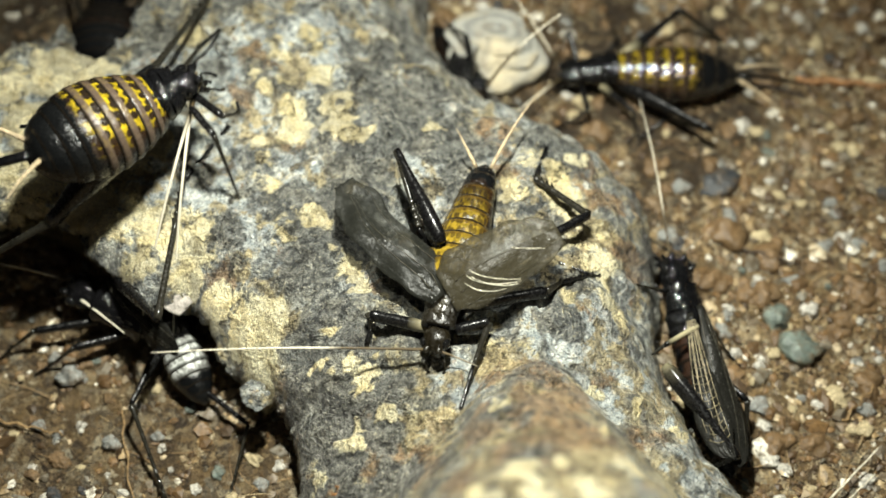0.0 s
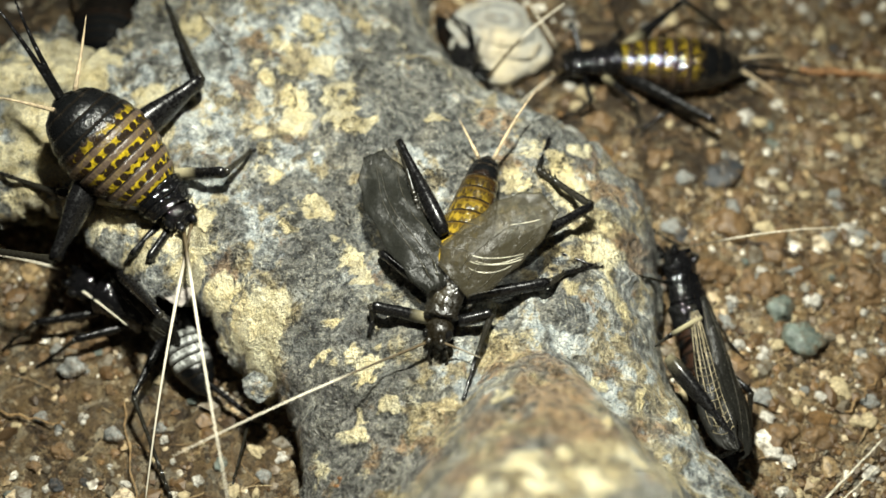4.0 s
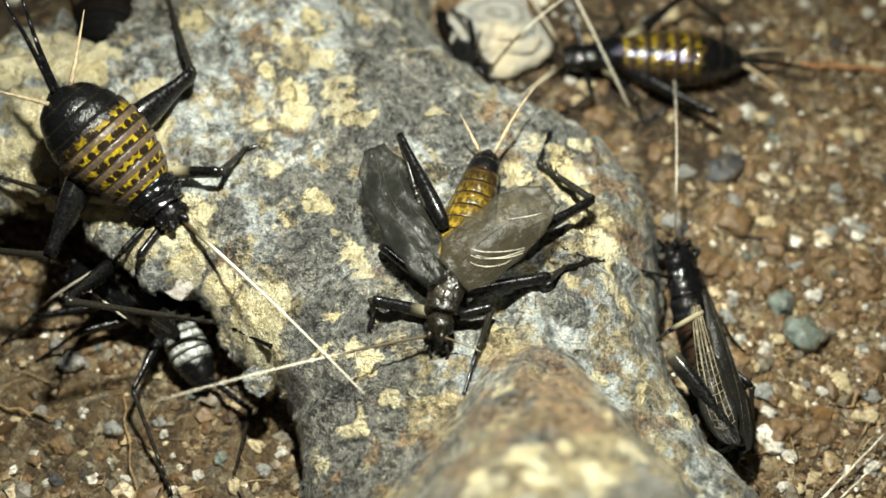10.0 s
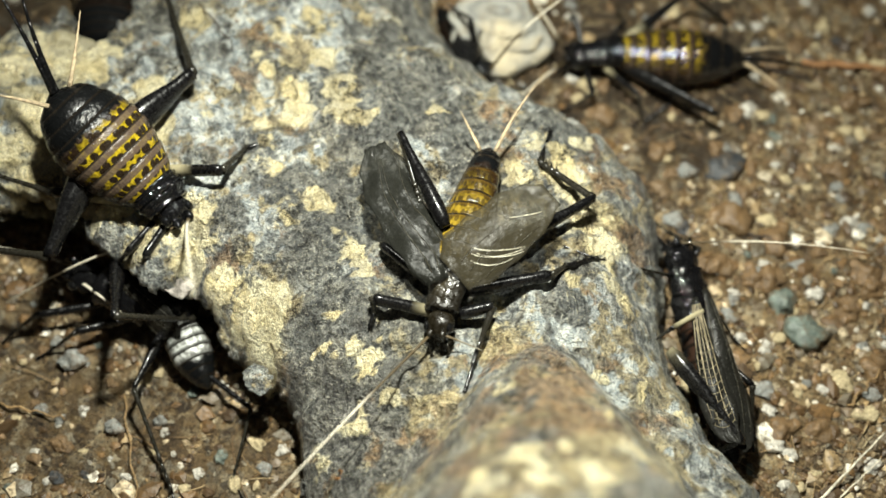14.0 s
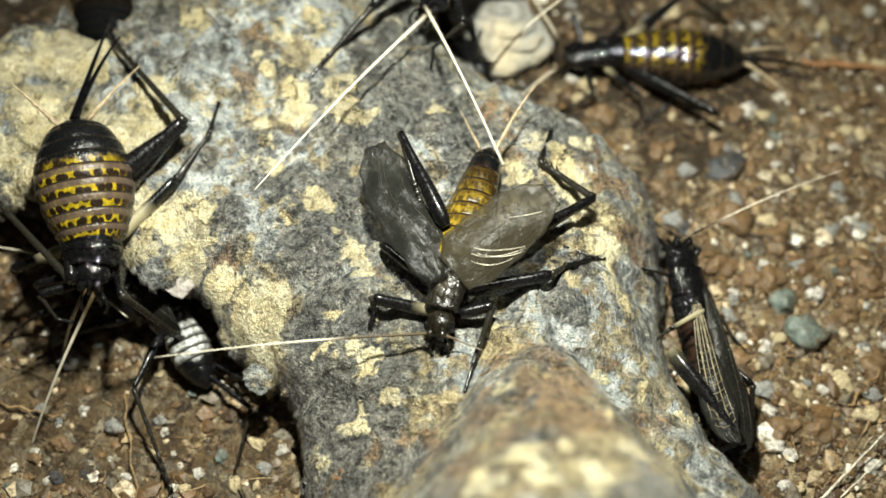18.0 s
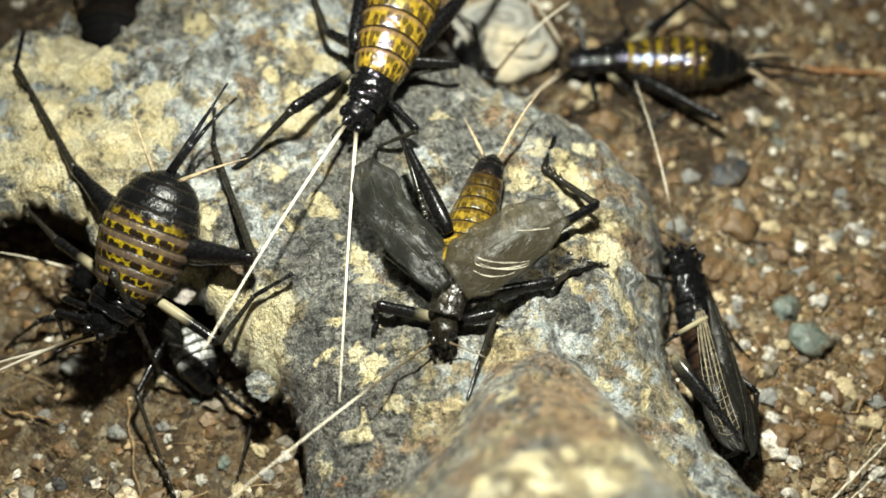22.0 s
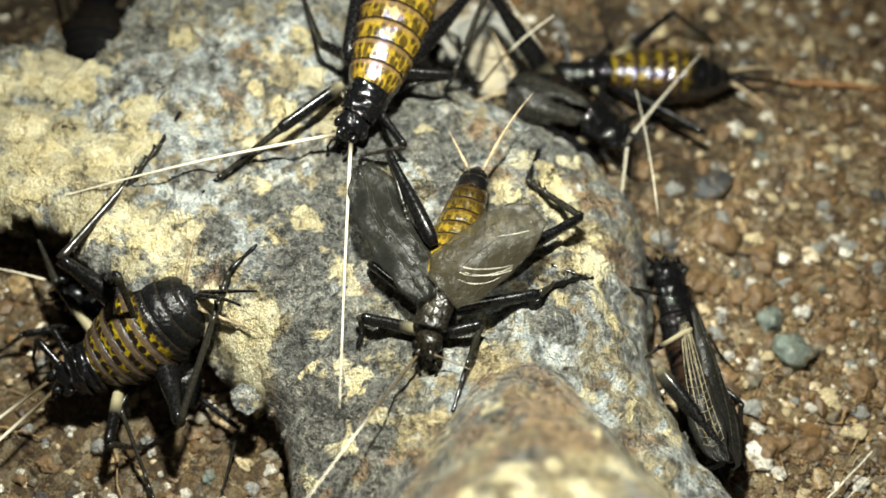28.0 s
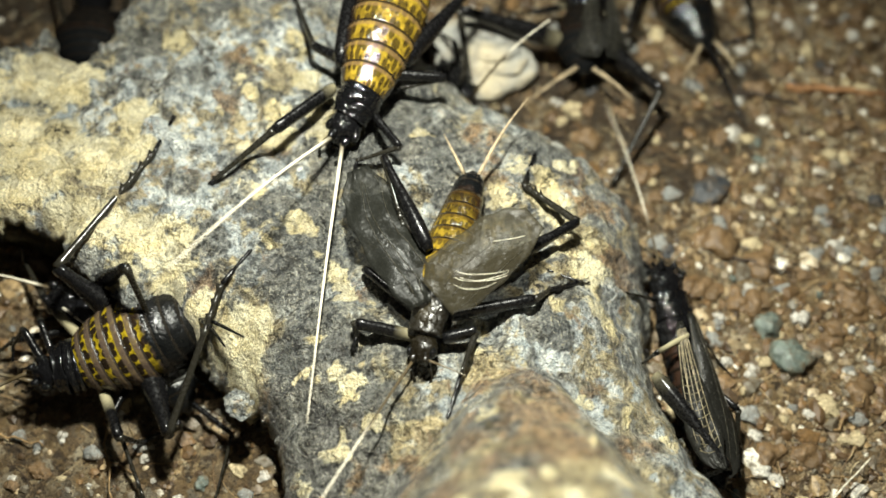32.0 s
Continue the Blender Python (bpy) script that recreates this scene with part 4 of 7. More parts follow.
def make_wing(bug, hinge, tip, side, front, back, mat, veins=7, arch=0.7, label="", vein_mat=None, cross=0, low=0.06, high=0.96, root=0.3, root_back=None, vein_radius=0.06, span=(0.06, 0.9), cross_mat=None, crumple=0.0, arcs=()):
    """A veined wing between its hinge and tip; side shows which way its front edge lies; widths in millimetres."""
    inv = bug["rest"].inverted()
    h, t, sd = [inv @ (Vector(p) * MM) / MM for p in (hinge, tip, side)]
    ax = t - h
    y = (sd - h) - ax * ((sd - h).dot(ax) / ax.length_squared)
    y.normalize()
    nrm = ax.cross(y).normalized()
    if nrm.z < 0:
        nrm = -nrm
    nu, nv = 30, 14

    def along(widths, u):
        k = u * (len(widths) - 1)
        i = min(int(k), len(widths) - 2)
        e = k - i
        return widths[i] + (widths[i + 1] - widths[i]) * (e * e * (3 - 2 * e))

    def at(u, q):
        if isinstance(front, tuple):
            wf, wb = along(front, u), along(back, u)
        else:
            wf = front * (root + (1 - root) * math.sin(math.pi * min(1, u * 1.25) / 2)) * math.sqrt(max(0.0, 1 - max(0, (u - 0.72) / 0.28) ** 2.4))
            rb = root if root_back is None else root_back
            wb = back * (rb + (1 - rb) * math.sin(math.pi * min(1, u * 1.1) / 2)) * math.sqrt(max(0.0, 1 - max(0, (u - 0.8) / 0.2) ** 2.2))
        w = -wb + (wf + wb) * q
        rag = (0.1 * math.sin(u * 23 + q * 5) + (0.0 if isinstance(front, tuple) else 0.45) * math.sin(u * 7 + q * 9) * u) * (1 if q in (0, 1) else 0)
        return h + ax * u + y * (w + rag) + nrm * (arch * math.sin(math.pi * q) * math.sin(math.pi * min(1.0, u + 0.1)) + 0.04 * math.sin(u * 17 + q * 4) + crumple * noise.noise(Vector((u * 7, q * 5, front[0] if isinstance(front, tuple) else 0))))
    verts, faces = [], []
    for layer in (0.03, -0.03):
        for i in range(nu + 1):
            for j in range(nv + 1):
                verts.append(tuple(at(i / nu, j / nv) + nrm * layer))
    o, c = (nu + 1) * (nv + 1), nv + 1
    for i in range(nu):
        for j in range(nv):
            a, b, d, e = i * c + j, i * c + j + 1, (i + 1) * c + j + 1, (i + 1) * c + j
            faces += [(a, b, d, e), (o + a, o + e, o + d, o + b)]
    rim = [j for j in range(nv)] + [i * c + nv for i in range(nu)] + [nu * c + nv - j for j in range(nv)] + [(nu - i) * c for i in range(nu)]
    for a, b in zip(rim, rim[1:] + rim[:1]):
        faces.append((a, o + a, o + b, b))
    wing = part("wing", mesh_of("wing", verts, faces, mat), bug["ob"], label=label)
    for k in range(veins):
        q = low + (high - low) * k / max(1, veins - 1)
        bend = 0.12 * math.sin(k * 2.1)
        pts = [at(u, max(0, min(1, q + bend * u + 0.1 * math.sin(math.pi * u)))) + nrm * 0.05 for u in [span[0] + (span[1] - span[0]) * i / 10 for i in range(11)]]
        r = [vein_radius * (1 - 0.6 * i / 10) for i in range(11)]
        part("vein", mesh_of("vein", *loft(pts, r, r, 5, tuple(nrm)), vein_mat or VEIN), wing)
    for k in range(cross):
        u = 0.12 + 0.76 * k / max(1, cross)
        pts = [at(u + 0.05 * math.sin(q * 3), q) + nrm * 0.05 for q in [0.1 + 0.16 * i for i in range(6)]]
        part("cross_vein", mesh_of("cross_vein", *loft(pts, [0.04] * 6, [0.04] * 6, 4, tuple(nrm)), cross_mat or vein_mat or VEIN), wing)
    # curved veins drawn pale, their highlights put into the colour
    for u0, q0, u1, q1, u2, q2 in arcs:
        pts = []
        for i in range(9):
            e = i / 8
            a, b, c = (1 - e) * (1 - 2 * e), 4 * e * (1 - e), e * (2 * e - 1)
            pts.append(at(a * u0 + b * u1 + c * u2, a * q0 + b * q1 + c * q2) + nrm * 0.05)
        r = [vein_radius * (0.35 + 0.65 * math.sin(math.pi * (i + 1) / 10)) for i in range(9)]
        part("vein", mesh_of("vein", *loft(pts, r, r, 5, tuple(nrm)), VEIN_HIGHLIGHT), wing, label="curved vein with its highlight painted as a pale colour")
    bug["wings"].append(wing)


def make_cricket(name, label, tail, waist, head, hw, hh, plates=None, up=(0, 0, 1), thorax=2.0, skull=1.5, mat=None, group="", taper=0.0, shield=0.17, neck=None):
    mat = mat or CHITIN
    ob = new(name)
    tagged(ob, label, "cricket", group)
    tail, waist, head = Vector(tail), Vector(waist), Vector(head)
    rest = basis(waist, waist * 2 - tail, up)
    ob.matrix_basis = rest
    bug = dict(ob=ob, rest=rest, legs={}, feelers=[], wings=[], span=(waist - tail).length, up=up)
    make_abdomen(ob, bug["span"], hw, hh, plates or DARK_PLATES, taper=taper)
    h = rest.inverted() @ (head * MM) / MM
    bug["head"], bug["thorax"] = h, thorax
    ax = h.normalized()
    ln = h.length - skull * 1.1
    k = [-0.25, -0.1, 0.1, 0.35, 0.55, 0.7, 0.85, 1.0]
    w = [0.7, 0.95, 1.02, 0.86, 0.78, 0.66, 0.55, 0.4]
    v, f = loft([ax * (ln * q) for q in k], [thorax * q for q in w], [thorax * 0.85 * q for q in w], 16)
    part("thorax", mesh_of("thorax", v, f, mat), ob)
    sides, q = 24, [shield + (0.82 - shield) * k for k in (0.0, 0.03, 0.08, 0.15, 0.27, 0.43, 0.59, 0.73, 0.84, 0.92, 0.97, 1.0)]
    wide = (0.9, 1.08, 1.16, 1.1, 1.1, 1.06, 1.0, 0.95, 0.93, 0.99, 0.97, 0.8)
    v, f = loft([ax * (ln * u) + Vector((0, 0, 0.12 * thorax)) for u in q], [thorax * w for w in wide], [thorax * 0.72 * w for w in wide], sides)
    dented = []
    for i, p in enumerate(v):
        a = 2 * math.pi * (i % sides) / sides
        u = q[i // sides]
        pit = 0.16 * math.exp(-((a - math.pi / 2) / 0.16) ** 2) + 0.14 * math.exp(-((u - shield - 0.24) / 0.05) ** 2) * math.exp(-((abs(a - math.pi / 2) - 0.55) / 0.25) ** 2)
        c = ax * (ln * u) + Vector((0, 0, 0.12 * thorax))
        dented.append(tuple(c + (Vector(p) - c) * (1 - pit)))
    # tan middle of the shield; its pale sheen is painted in with it
    tan = [math.exp(-((2 * math.pi * (i % sides) / sides - math.pi / 2) / 0.5) ** 2 - ((q[i // sides] - shield - 0.25) / 0.2) ** 2) * (0.3 if neck else 0.0) for i in range(len(v))]
    part("pronotum", mesh_of("pronotum", roughen(roughen(dented, 0.09 * thorax, 0.9, thorax), 0.04 * thorax, 3.0), f, neck or mat, attrs={"pale": tan}), ob, label="saddle-shaped neck shield with a tan centre and a painted sheen" if neck else "saddle-shaped neck shield")
    for u0, u1, w0, w1 in ((-0.16, 0.08, 1.0, 1.12), (0.04, shield + 0.02, 1.06, 1.14)) if shield > 0.2 else ():
        k = [u0 + (u1 - u0) * i / 6 for i in range(7)]
        w = [w0 * (0.94 + (w1 / w0 - 0.94) * math.sin(math.pi * (0.15 + 0.7 * i / 6))) for i in range(7)]
        v, f = loft([ax * (ln * u) for u in k], [thorax * q for q in w], [thorax * 0.86 * q for q in w], 20)
        part("thorax_plate", mesh_of("thorax_plate", roughen(v, 0.07 * thorax, 1.3, u1), f, mat), ob)
    make_head(ob, h - ax * skull * 1.05, ax, skull, mat)
    return bug


def hip_of(bug, key):
    """Where a leg joins the thorax, in the body frame: fore, mid or hind, left or right."""
    if bug.get("hunched") and not key.startswith("fore"):
        sd = 1 if key.endswith("left") else -1
        return Vector((-bug["span"] * (0.45 if key.startswith("hind") else 0.06), sd * 2.2, -1.9))
    ax = bug["head"].normalized()
    u = {"fore": 0.6, "mid": 0.28, "hind": -0.05}[key.split("_")[0]] * bug["head"].length
    sd = 1 if key.endswith("left") else -1
    side = Vector((0, 0, 1)).cross(ax).normalized()
    return ax * u + side * (sd * bug["thorax"] * 0.75) + Vector((0, 0, -0.5 * bug["thorax"]))


def legs(bug, rows, mat=None):
    """rows: leg, knee, foot, toe (world), thickness, share of the thigh that is pale, and, where it is known, the hip."""
    for key, knee, foot, toe, thick, pale, *hip in rows:
        hip = bug["rest"].inverted() @ (Vector(hip[0]) * MM) / MM if hip else hip_of(bug, key)
        make_leg(bug, key, hip, knee, foot, toe, thick, mat or CHITIN, pale, bug.get("sizes", {}).get(key.split("_")[0]))


def feelers(bug, tips, length, **more):
    h = bug["head"]
    side = Vector((0, 0, 1)).cross(h.normalized()).normalized()
    for i, (sd, tip) in enumerate(zip((1, -1), tips)):
        make_feeler(bug, h * 0.97 + side * (sd * 0.55) + Vector((0, 0, 0.35)), tip, length[i] if isinstance(length, tuple) else length, **more)


# ---- how crickets move ----
def between(rows, t):
    """Places between the rows of (seconds, place, place ...)."""
    if t <= rows[0][0]:
        return [Vector(p) for p in rows[0][1:]]
    for a, b in zip(rows, rows[1:]):
        if t <= b[0]:
            k = (t - a[0]) / (b[0] - a[0])
            return [Vector(p).lerp(Vector(q), k) for p, q in zip(a[1:], b[1:])]
    return [Vector(p) for p in rows[-1][1:]]


def body_rows(bug, rows):
    """rows: seconds, tail and waist places, and where it leans, its upward direction. Returns seconds and body frames."""
    out = []
    for t, tail, waist, *lean in rows:
        out.append((t, basis(waist, Vector(waist) * 2 - Vector(tail), lean[0] if lean else bug["up"])))
    return out


def walk_body(bug, frames):
    walk(bug["ob"], frames)


def walk_leg(bug, key, frames, plan):
    """Keeps the foot where the plan (seconds, knee, foot) puts it while the body moves."""
    leg = bug["legs"][key]
    fr, tr, sr = [], [], []
    for t, B in frames:
        knee, foot, *toe = between(plan, t)
        hip = B @ (leg["hip"] * MM) / MM
        d = foot - hip
        reach = max(abs(leg["lf"] - leg["lt"]) * 1.02 + 0.05, min(d.length, (leg["lf"] + leg["lt"]) * 0.995))
        dn = d.normalized()
        along = (leg["lf"] ** 2 - leg["lt"] ** 2 + reach ** 2) / (2 * reach)
        off = math.sqrt(max(0.0, leg["lf"] ** 2 - along ** 2))
        bend = (knee - hip) - dn * (knee - hip).dot(dn)
        if bend.length < 1e-3:
            bend = Vector((0, 0, 1))
        k = hip + dn * along + bend.normalized() * off
        end = hip + dn * reach
        F, T = basis(hip, k), basis(k, end)
        fr.append((t, B.inverted() @ F))
        tr.append((t, F.inverted() @ T))
        sr.append((t, F.inverted() @ (basis(end, toe[0] + end - foot) if toe else T @ leg["turn"])))
    walk(leg["femur"], fr)
    walk(leg["tibia"], tr)
    walk(leg["tarsus"], sr)


def walk_feeler(bug, i, frames, tips):
    """tips: seconds and the place that the feeler points at."""
    ob, base = bug["feelers"][i]
    times = sorted({t for t, _ in tips} | {t for t, _ in frames})
    out = []
    for t in times:
        B = frame_at(frames, t)
        base_w = B @ (base * MM) / MM
        out.append((t, B.inverted() @ basis(base_w, between(tips, t)[0])))
    walk(ob, out)


def frame_at(frames, t):
    if t <= frames[0][0]:
        return frames[0][1]
    for (ta, a), (tb, b) in zip(frames, frames[1:]):
        if t <= tb:
            return a.lerp(b, (t - ta) / (tb - ta))
    return frames[-1][1]


FEELER = chitin_material("antenna_thread", (0.05, 0.035, 0.015), (0.74, 0.68, 0.54), 0.5)

# ---- the calling cricket with raised wings, on the log ----
caller = make_cricket("cricket", "black cricket with amber abdomen and raised smoky wings on the log",
                      (4.66, 10.14, 16.58), (0.86, -3.19, 16.70), (-0.47, -10.06, 15.55), 2.75, 2.3, AMBER_PLATES, up=(-0.3, 0.0, 1), thorax=1.72, skull=1.35, mat=BROWN_CHITIN, group="crickets", taper=1.0, neck=BRONZE)
legs(caller, [
    ("hind_right", (-4.12, 9.54, 20.26), (-1.95, 2.08, 18.03), (-0.76, 0.58, 16.50), 1.1, 0.0, (0.32, -0.17, 18.96)),
    ("hind_left", (14.82, 4.67, 16.01), (9.88, 9.98, 14.42), (11.36, 14.42, 13.72), 1.3, 0.0),
    ("mid_left", (10.22, -3.90, 16.20), (11.75, -2.34, 15.04), (15.29, -0.39, 13.07), 1.0, 0.0),
    ("mid_right", (-5.85, -0.72, 16.39), (-4.61, -0.95, 14.72), (-3.53, -1.00, 14.23), 0.8, 0.0),
    ("fore_right", (-6.54, -6.42, 16.41), (-6.50, -7.16, 14.85), (-6.84, -8.44, 14.73), 0.95, 0.3),
    ("fore_left", (4.69, -7.05, 16.14), (3.20, -10.86, 14.64), (1.94, -15.33, 15.17), 0.9, 0.0)], LEG_MATT)
make_bristle(caller, (-caller["span"] * 0.97, -0.8, 0.2), (1.76, 13.48, 18.39), thick=0.22)
make_bristle(caller, (-caller["span"] * 0.97, 0.8, 0.2), (10.63, 18.74, 17.68), thick=0.22)
make_wing(caller, (0.18, -5.13, 18.00), (-6.59, 9.22, 18.60), (-7.11, 2.31, 18.20), (1.7, 2.6, 3.1, 3.2, 3.3, 2.9, 1.2), (0.4, 2.2, 2.1, 1.4, 1.4, 1.9, 0.9), WING_DARK, 3, 0.5, label="smoky translucent forewing held up", vein_mat=DARK_VEIN, low=0.1, high=0.6, vein_radius=0.05, crumple=0.3)
make_wing(caller, (1.38, -5.23, 18.20), (10.44, 2.32, 20.20), (0.71, -0.22, 19.40), (2.8, 4.0, 4.0, 3.8, 3.7, 3.2, 1.7), (1.6, 2.3, 2.4, 2.3, 2.1, 1.7, 0.9), WING_LIGHT, 3, 0.8, vein_mat=DARK_VEIN, arcs=((0.24, 0.56, 0.34, 0.33, 0.56, 0.07), (0.2, 0.5, 0.31, 0.26, 0.55, 0.05), (0.23, 0.45, 0.35, 0.2, 0.53, 0.03), (0.16, 0.43, 0.25, 0.2, 0.42, 0.07), (0.61, 0.56, 0.72, 0.42, 0.84, 0.28)), label="amber-grey translucent forewing with vein highlights painted bright", low=0.06, high=0.5, vein_radius=0.045, span=(0.1, 0.75), crumple=0.16)
feelers(caller, ((2.66, -10.86, 15.44), (-14.59, -10.85, 17.01)), (4, 25), bend=0.07, thick=0.12, dark=0.32)

# ---- the female with the yellow-spotted abdomen ----
female = make_cricket("cricket", "stout black female cricket with yellow-spotted abdomen, resting over the log's edge",
                      (-37.19, 12.52, 23.50), (-29.11, 6.19, 15.50), (-26.46, 3.28, 13.20), 4.45, 4.0, YELLOW_PLATES, thorax=2.5, skull=1.7, mat=ROUGH_CHITIN, group="crickets", taper=-1.0, shield=0.36)
female["hunched"], female["sizes"] = True, {"hind": (9.8, 15.2), "mid": (8.0, 6.0)}
legs(female, [
    ("hind_left", (-23.52, 18.53, 17.96), (-34.08, 31.32, 15.27), (-38.50, 41.36, 13.59), 1.9, 0.01),
    ("hind_right", (-40.31, -0.54, 9.00), (-45.77, 1.21, 10.00), (-51.97, 3.18, 10.00), 1.9, 0.01),
    ("mid_left", (-19.73, 8.30, 16.51), (-20.60, 11.62, 14.34), (-16.36, 12.97, 14.09), 0.95, 0.6),
    ("mid_right", (-48.53, 8.05, 7.00), (-50.79, 10.08, 9.27), (-53.18, 10.74, 8.18), 0.95, 0.6),
    ("fore_left", (-30.05, -0.20, 13.30), (-29.08, 0.02, 10.43), (-27.88, 0.93, 9.91), 0.7, 0.0),
    ("fore_right", (-31.91, 0.59, 13.00), (-38.57, 2.95, 2.00), (-41.80, 2.85, 1.50), 0.6, 0.0)], LEG_MATT)
for side, reach in ((1, (-4.4, 6.0, 0.8)), (-1, (-4.6, -3.6, 1.6))):
    root = Vector((-female["span"] * 0.95, side * 1.4, 0.7))
    make_bristle(female, root, female["rest"] @ ((root + Vector(reach)) * MM) / MM, thick=0.26, bend=0.05, label="hairy tan tail bristle")
make_spike(female, (-female["span"] * 0.98, 0, 0.3), (-44.0, 19.0, 28.0), 10.5)
feelers(female, ((-4.76, -9.40, 19.37), (-22.92, -21.89, 4.00)), 28, bend=0.1, thick=0.17, dark=0.12)

# ---- the winged cricket beside the log ----
flanker = make_cricket("cricket", "black cricket with long folded veined wings, leaning against the log's side",
                       (29.54, -17.82, 2.60), (26.44, -2.38, 4.00), (25.19, 5.46, 5.40), 2.4, 2.3, RUSTY_PLATES, up=(0.45, 0.0, 1), thorax=2.0, skull=1.9, shield=0.3, mat=ROUGH_CHITIN, group="crickets")
legs(flanker, [
    ("hind_right", (29.03, -16.92, 6.50), (27.11, -17.08, 3.00), (26.69, -17.16, 1.00), 1.15, 0.1, (22.75, -7.76, 7.20)),
    ("hind_left", (31.25, -10.66, 5.00), (31.70, -14.06, 1.00), (31.87, -16.24, 0.30), 0.9, 0.0),
    ("mid_right", (22.78, -5.89, 8.00), (20.76, -6.89, 6.00), (20.24, -6.97, 5.60), 0.5, 0.9, (26.43, -3.76, 8.00)),
    ("mid_left", (29.48, -2.25, 3.00), (31.30, -3.91, 0.80), (32.49, -5.01, 0.30), 0.5, 0.0),
    ("fore_right", (23.46, 1.03, 6.50), (14.86, -0.71, 13.68), (11.89, 0.41, 14.04), 0.45, 0.0),
    ("fore_left", (27.49, 4.32, 6.00), (23.41, 8.56, 4.00), (21.82, 9.84, 3.00), 0.4, 0.0)], LEG_MATT)
make_wing(flanker, (27.03, -1.18, 7.40), (29.35, -17.88, 5.60), (32.05, -8.21, 5.00), 1.9, 1.4, WING_FOLDED, 3, 0.6, label="dark folded forewing", vein_mat=DARK_VEIN)
make_wing(flanker, (25.91, -2.40, 8.20), (28.76, -17.45, 6.90), (22.54, -7.71, 6.80), 2.4, 0.35, WING_FOLDED, 7, 0.5, label="dark folded forewing with straw-coloured veins", cross=14, vein_radius=0.045, low=0.05, high=0.8, vein_mat=VEIN, cross_mat=DULL_VEIN, crumple=0.3, span=(0.05, 0.85))
make_bristle(flanker, (-flanker["span"] * 0.97, -0.8, 0.2), (27.12, -17.46, 2.00), thick=0.2)
feelers(flanker, ((40.53, -2.35, 12.00), (28.43, 6.76, 9.00)), (19.5, 4.2), bend=0.16, thick=0.1, dark=0.25)

# ---- the shiny cricket on the soil ----
rester = make_cricket("cricket", "black cricket with shiny yellow-banded abdomen, resting on the soil",
                      (36.76, 31.86, 3.40), (21.29, 32.73, 3.60), (14.87, 32.49, 2.60), 3.3, 2.9, RESTER_PLATES, thorax=1.85, skull=1.75, shield=0.3, mat=ROUGH_CHITIN, group="crickets")
legs(rester, [
    ("hind_left", (31.88, 22.95, 4.50), (27.71, 27.08, 1.00), (24.18, 24.61, 0.40), 1.0, 0.0),
    ("hind_right", (29.79, 39.94, 6.00), (35.71, 39.28, 1.00), (34.90, 34.40, 0.40), 1.0, 0.35),
    ("mid_left", (23.28, 26.87, 3.00), (23.82, 25.16, 0.80), (22.78, 23.86, 0.30), 0.6, 0.3),
    ("mid_right", (22.34, 37.19, 3.50), (22.06, 42.21, 0.80), (21.58, 44.52, 0.30), 0.6, 0.3),
    ("fore_left", (17.98, 27.24, 2.50), (15.42, 26.47, 0.70), (14.09, 26.34, 0.30), 0.6, 0.0),
    ("fore_right", (16.08, 38.10, 4.00), (14.21, 36.37, 0.70), (12.79, 35.36, 0.30), 0.6, 0.0)], LEG_MATT)
make_bristle(rester, (-rester["span"] * 0.97, 0.9, 0.2), (40.95, 25.57, 4.00), thick=0.26)
make_bristle(rester, (-rester["span"] * 0.97, -0.9, 0.2), (41.72, 32.85, 4.00), thick=0.26)
make_bristle(rester, (-rester["span"] * 0.98, 0, 0.0), (48.39, 31.11, 1.50), "ovipositor", 0.34, CHITIN, 0.03, "long dark egg-laying spike")
feelers(rester, ((6.37, 23.21, 3.00), (11.99, 35.96, 6.00)), 14, bend=0.1, thick=0.12)

# ---- the cricket that comes down over the log from behind ----
climber = make_cricket("cricket", "glossy black cricket with bright yellow-brown abdomen, climbing down the log",
                       (-1.24, 38.47, 19.80), (-6.68, 17.90, 18.60), (-9.30, 13.41, 16.60), 3.7, 3.2, SHINY_PLATES, up=(0.38, 0.1, 1), thorax=2.0, skull=1.7, shield=0.3, mat=ROUGH_CHITIN, group="crickets")
legs(climber, [
    ("hind_right", (-7.29, 40.84, 20.00), (-15.50, 56.49, 15.00), (-17.07, 59.49, 15.00), 1.3, 0.0, (-9.15, 21.77, 18.50)),
    ("hind_left", (5.10, 34.47, 17.00), (13.00, 54.42, 4.00), (15.83, 60.58, 1.00), 1.3, 0.0, (-2.87, 22.18, 18.00)),
    ("mid_right", (-12.05, 24.66, 18.00), (-14.80, 33.61, 15.20), (-16.03, 37.36, 14.80), 0.85, 0.1, (-9.20, 22.68, 18.30)),
    ("mid_left", (1.86, 21.26, 17.00), (-2.90, 20.70, 16.00), (-5.00, 19.82, 15.30), 0.85, 0.0, (-4.63, 21.07, 17.80)),
    ("fore_right", (-15.84, 14.31, 17.20), (-21.98, 9.91, 14.50), (-23.52, 8.44, 13.80), 1.0, 0.14, (-9.71, 19.53, 17.60)),
    ("fore_left", (-2.65, 12.38, 17.20), (-7.13, 12.36, 15.60), (-7.83, 10.32, 14.30), 0.75, 0.0, (-6.72, 17.58, 17.60))], LEG_MATT)
feelers(climber, ((-8.10, -10.96, 16.68), (-44.02, 8.11, 11.43)), 30, bend=0.06, thick=0.17, dark=0.02)

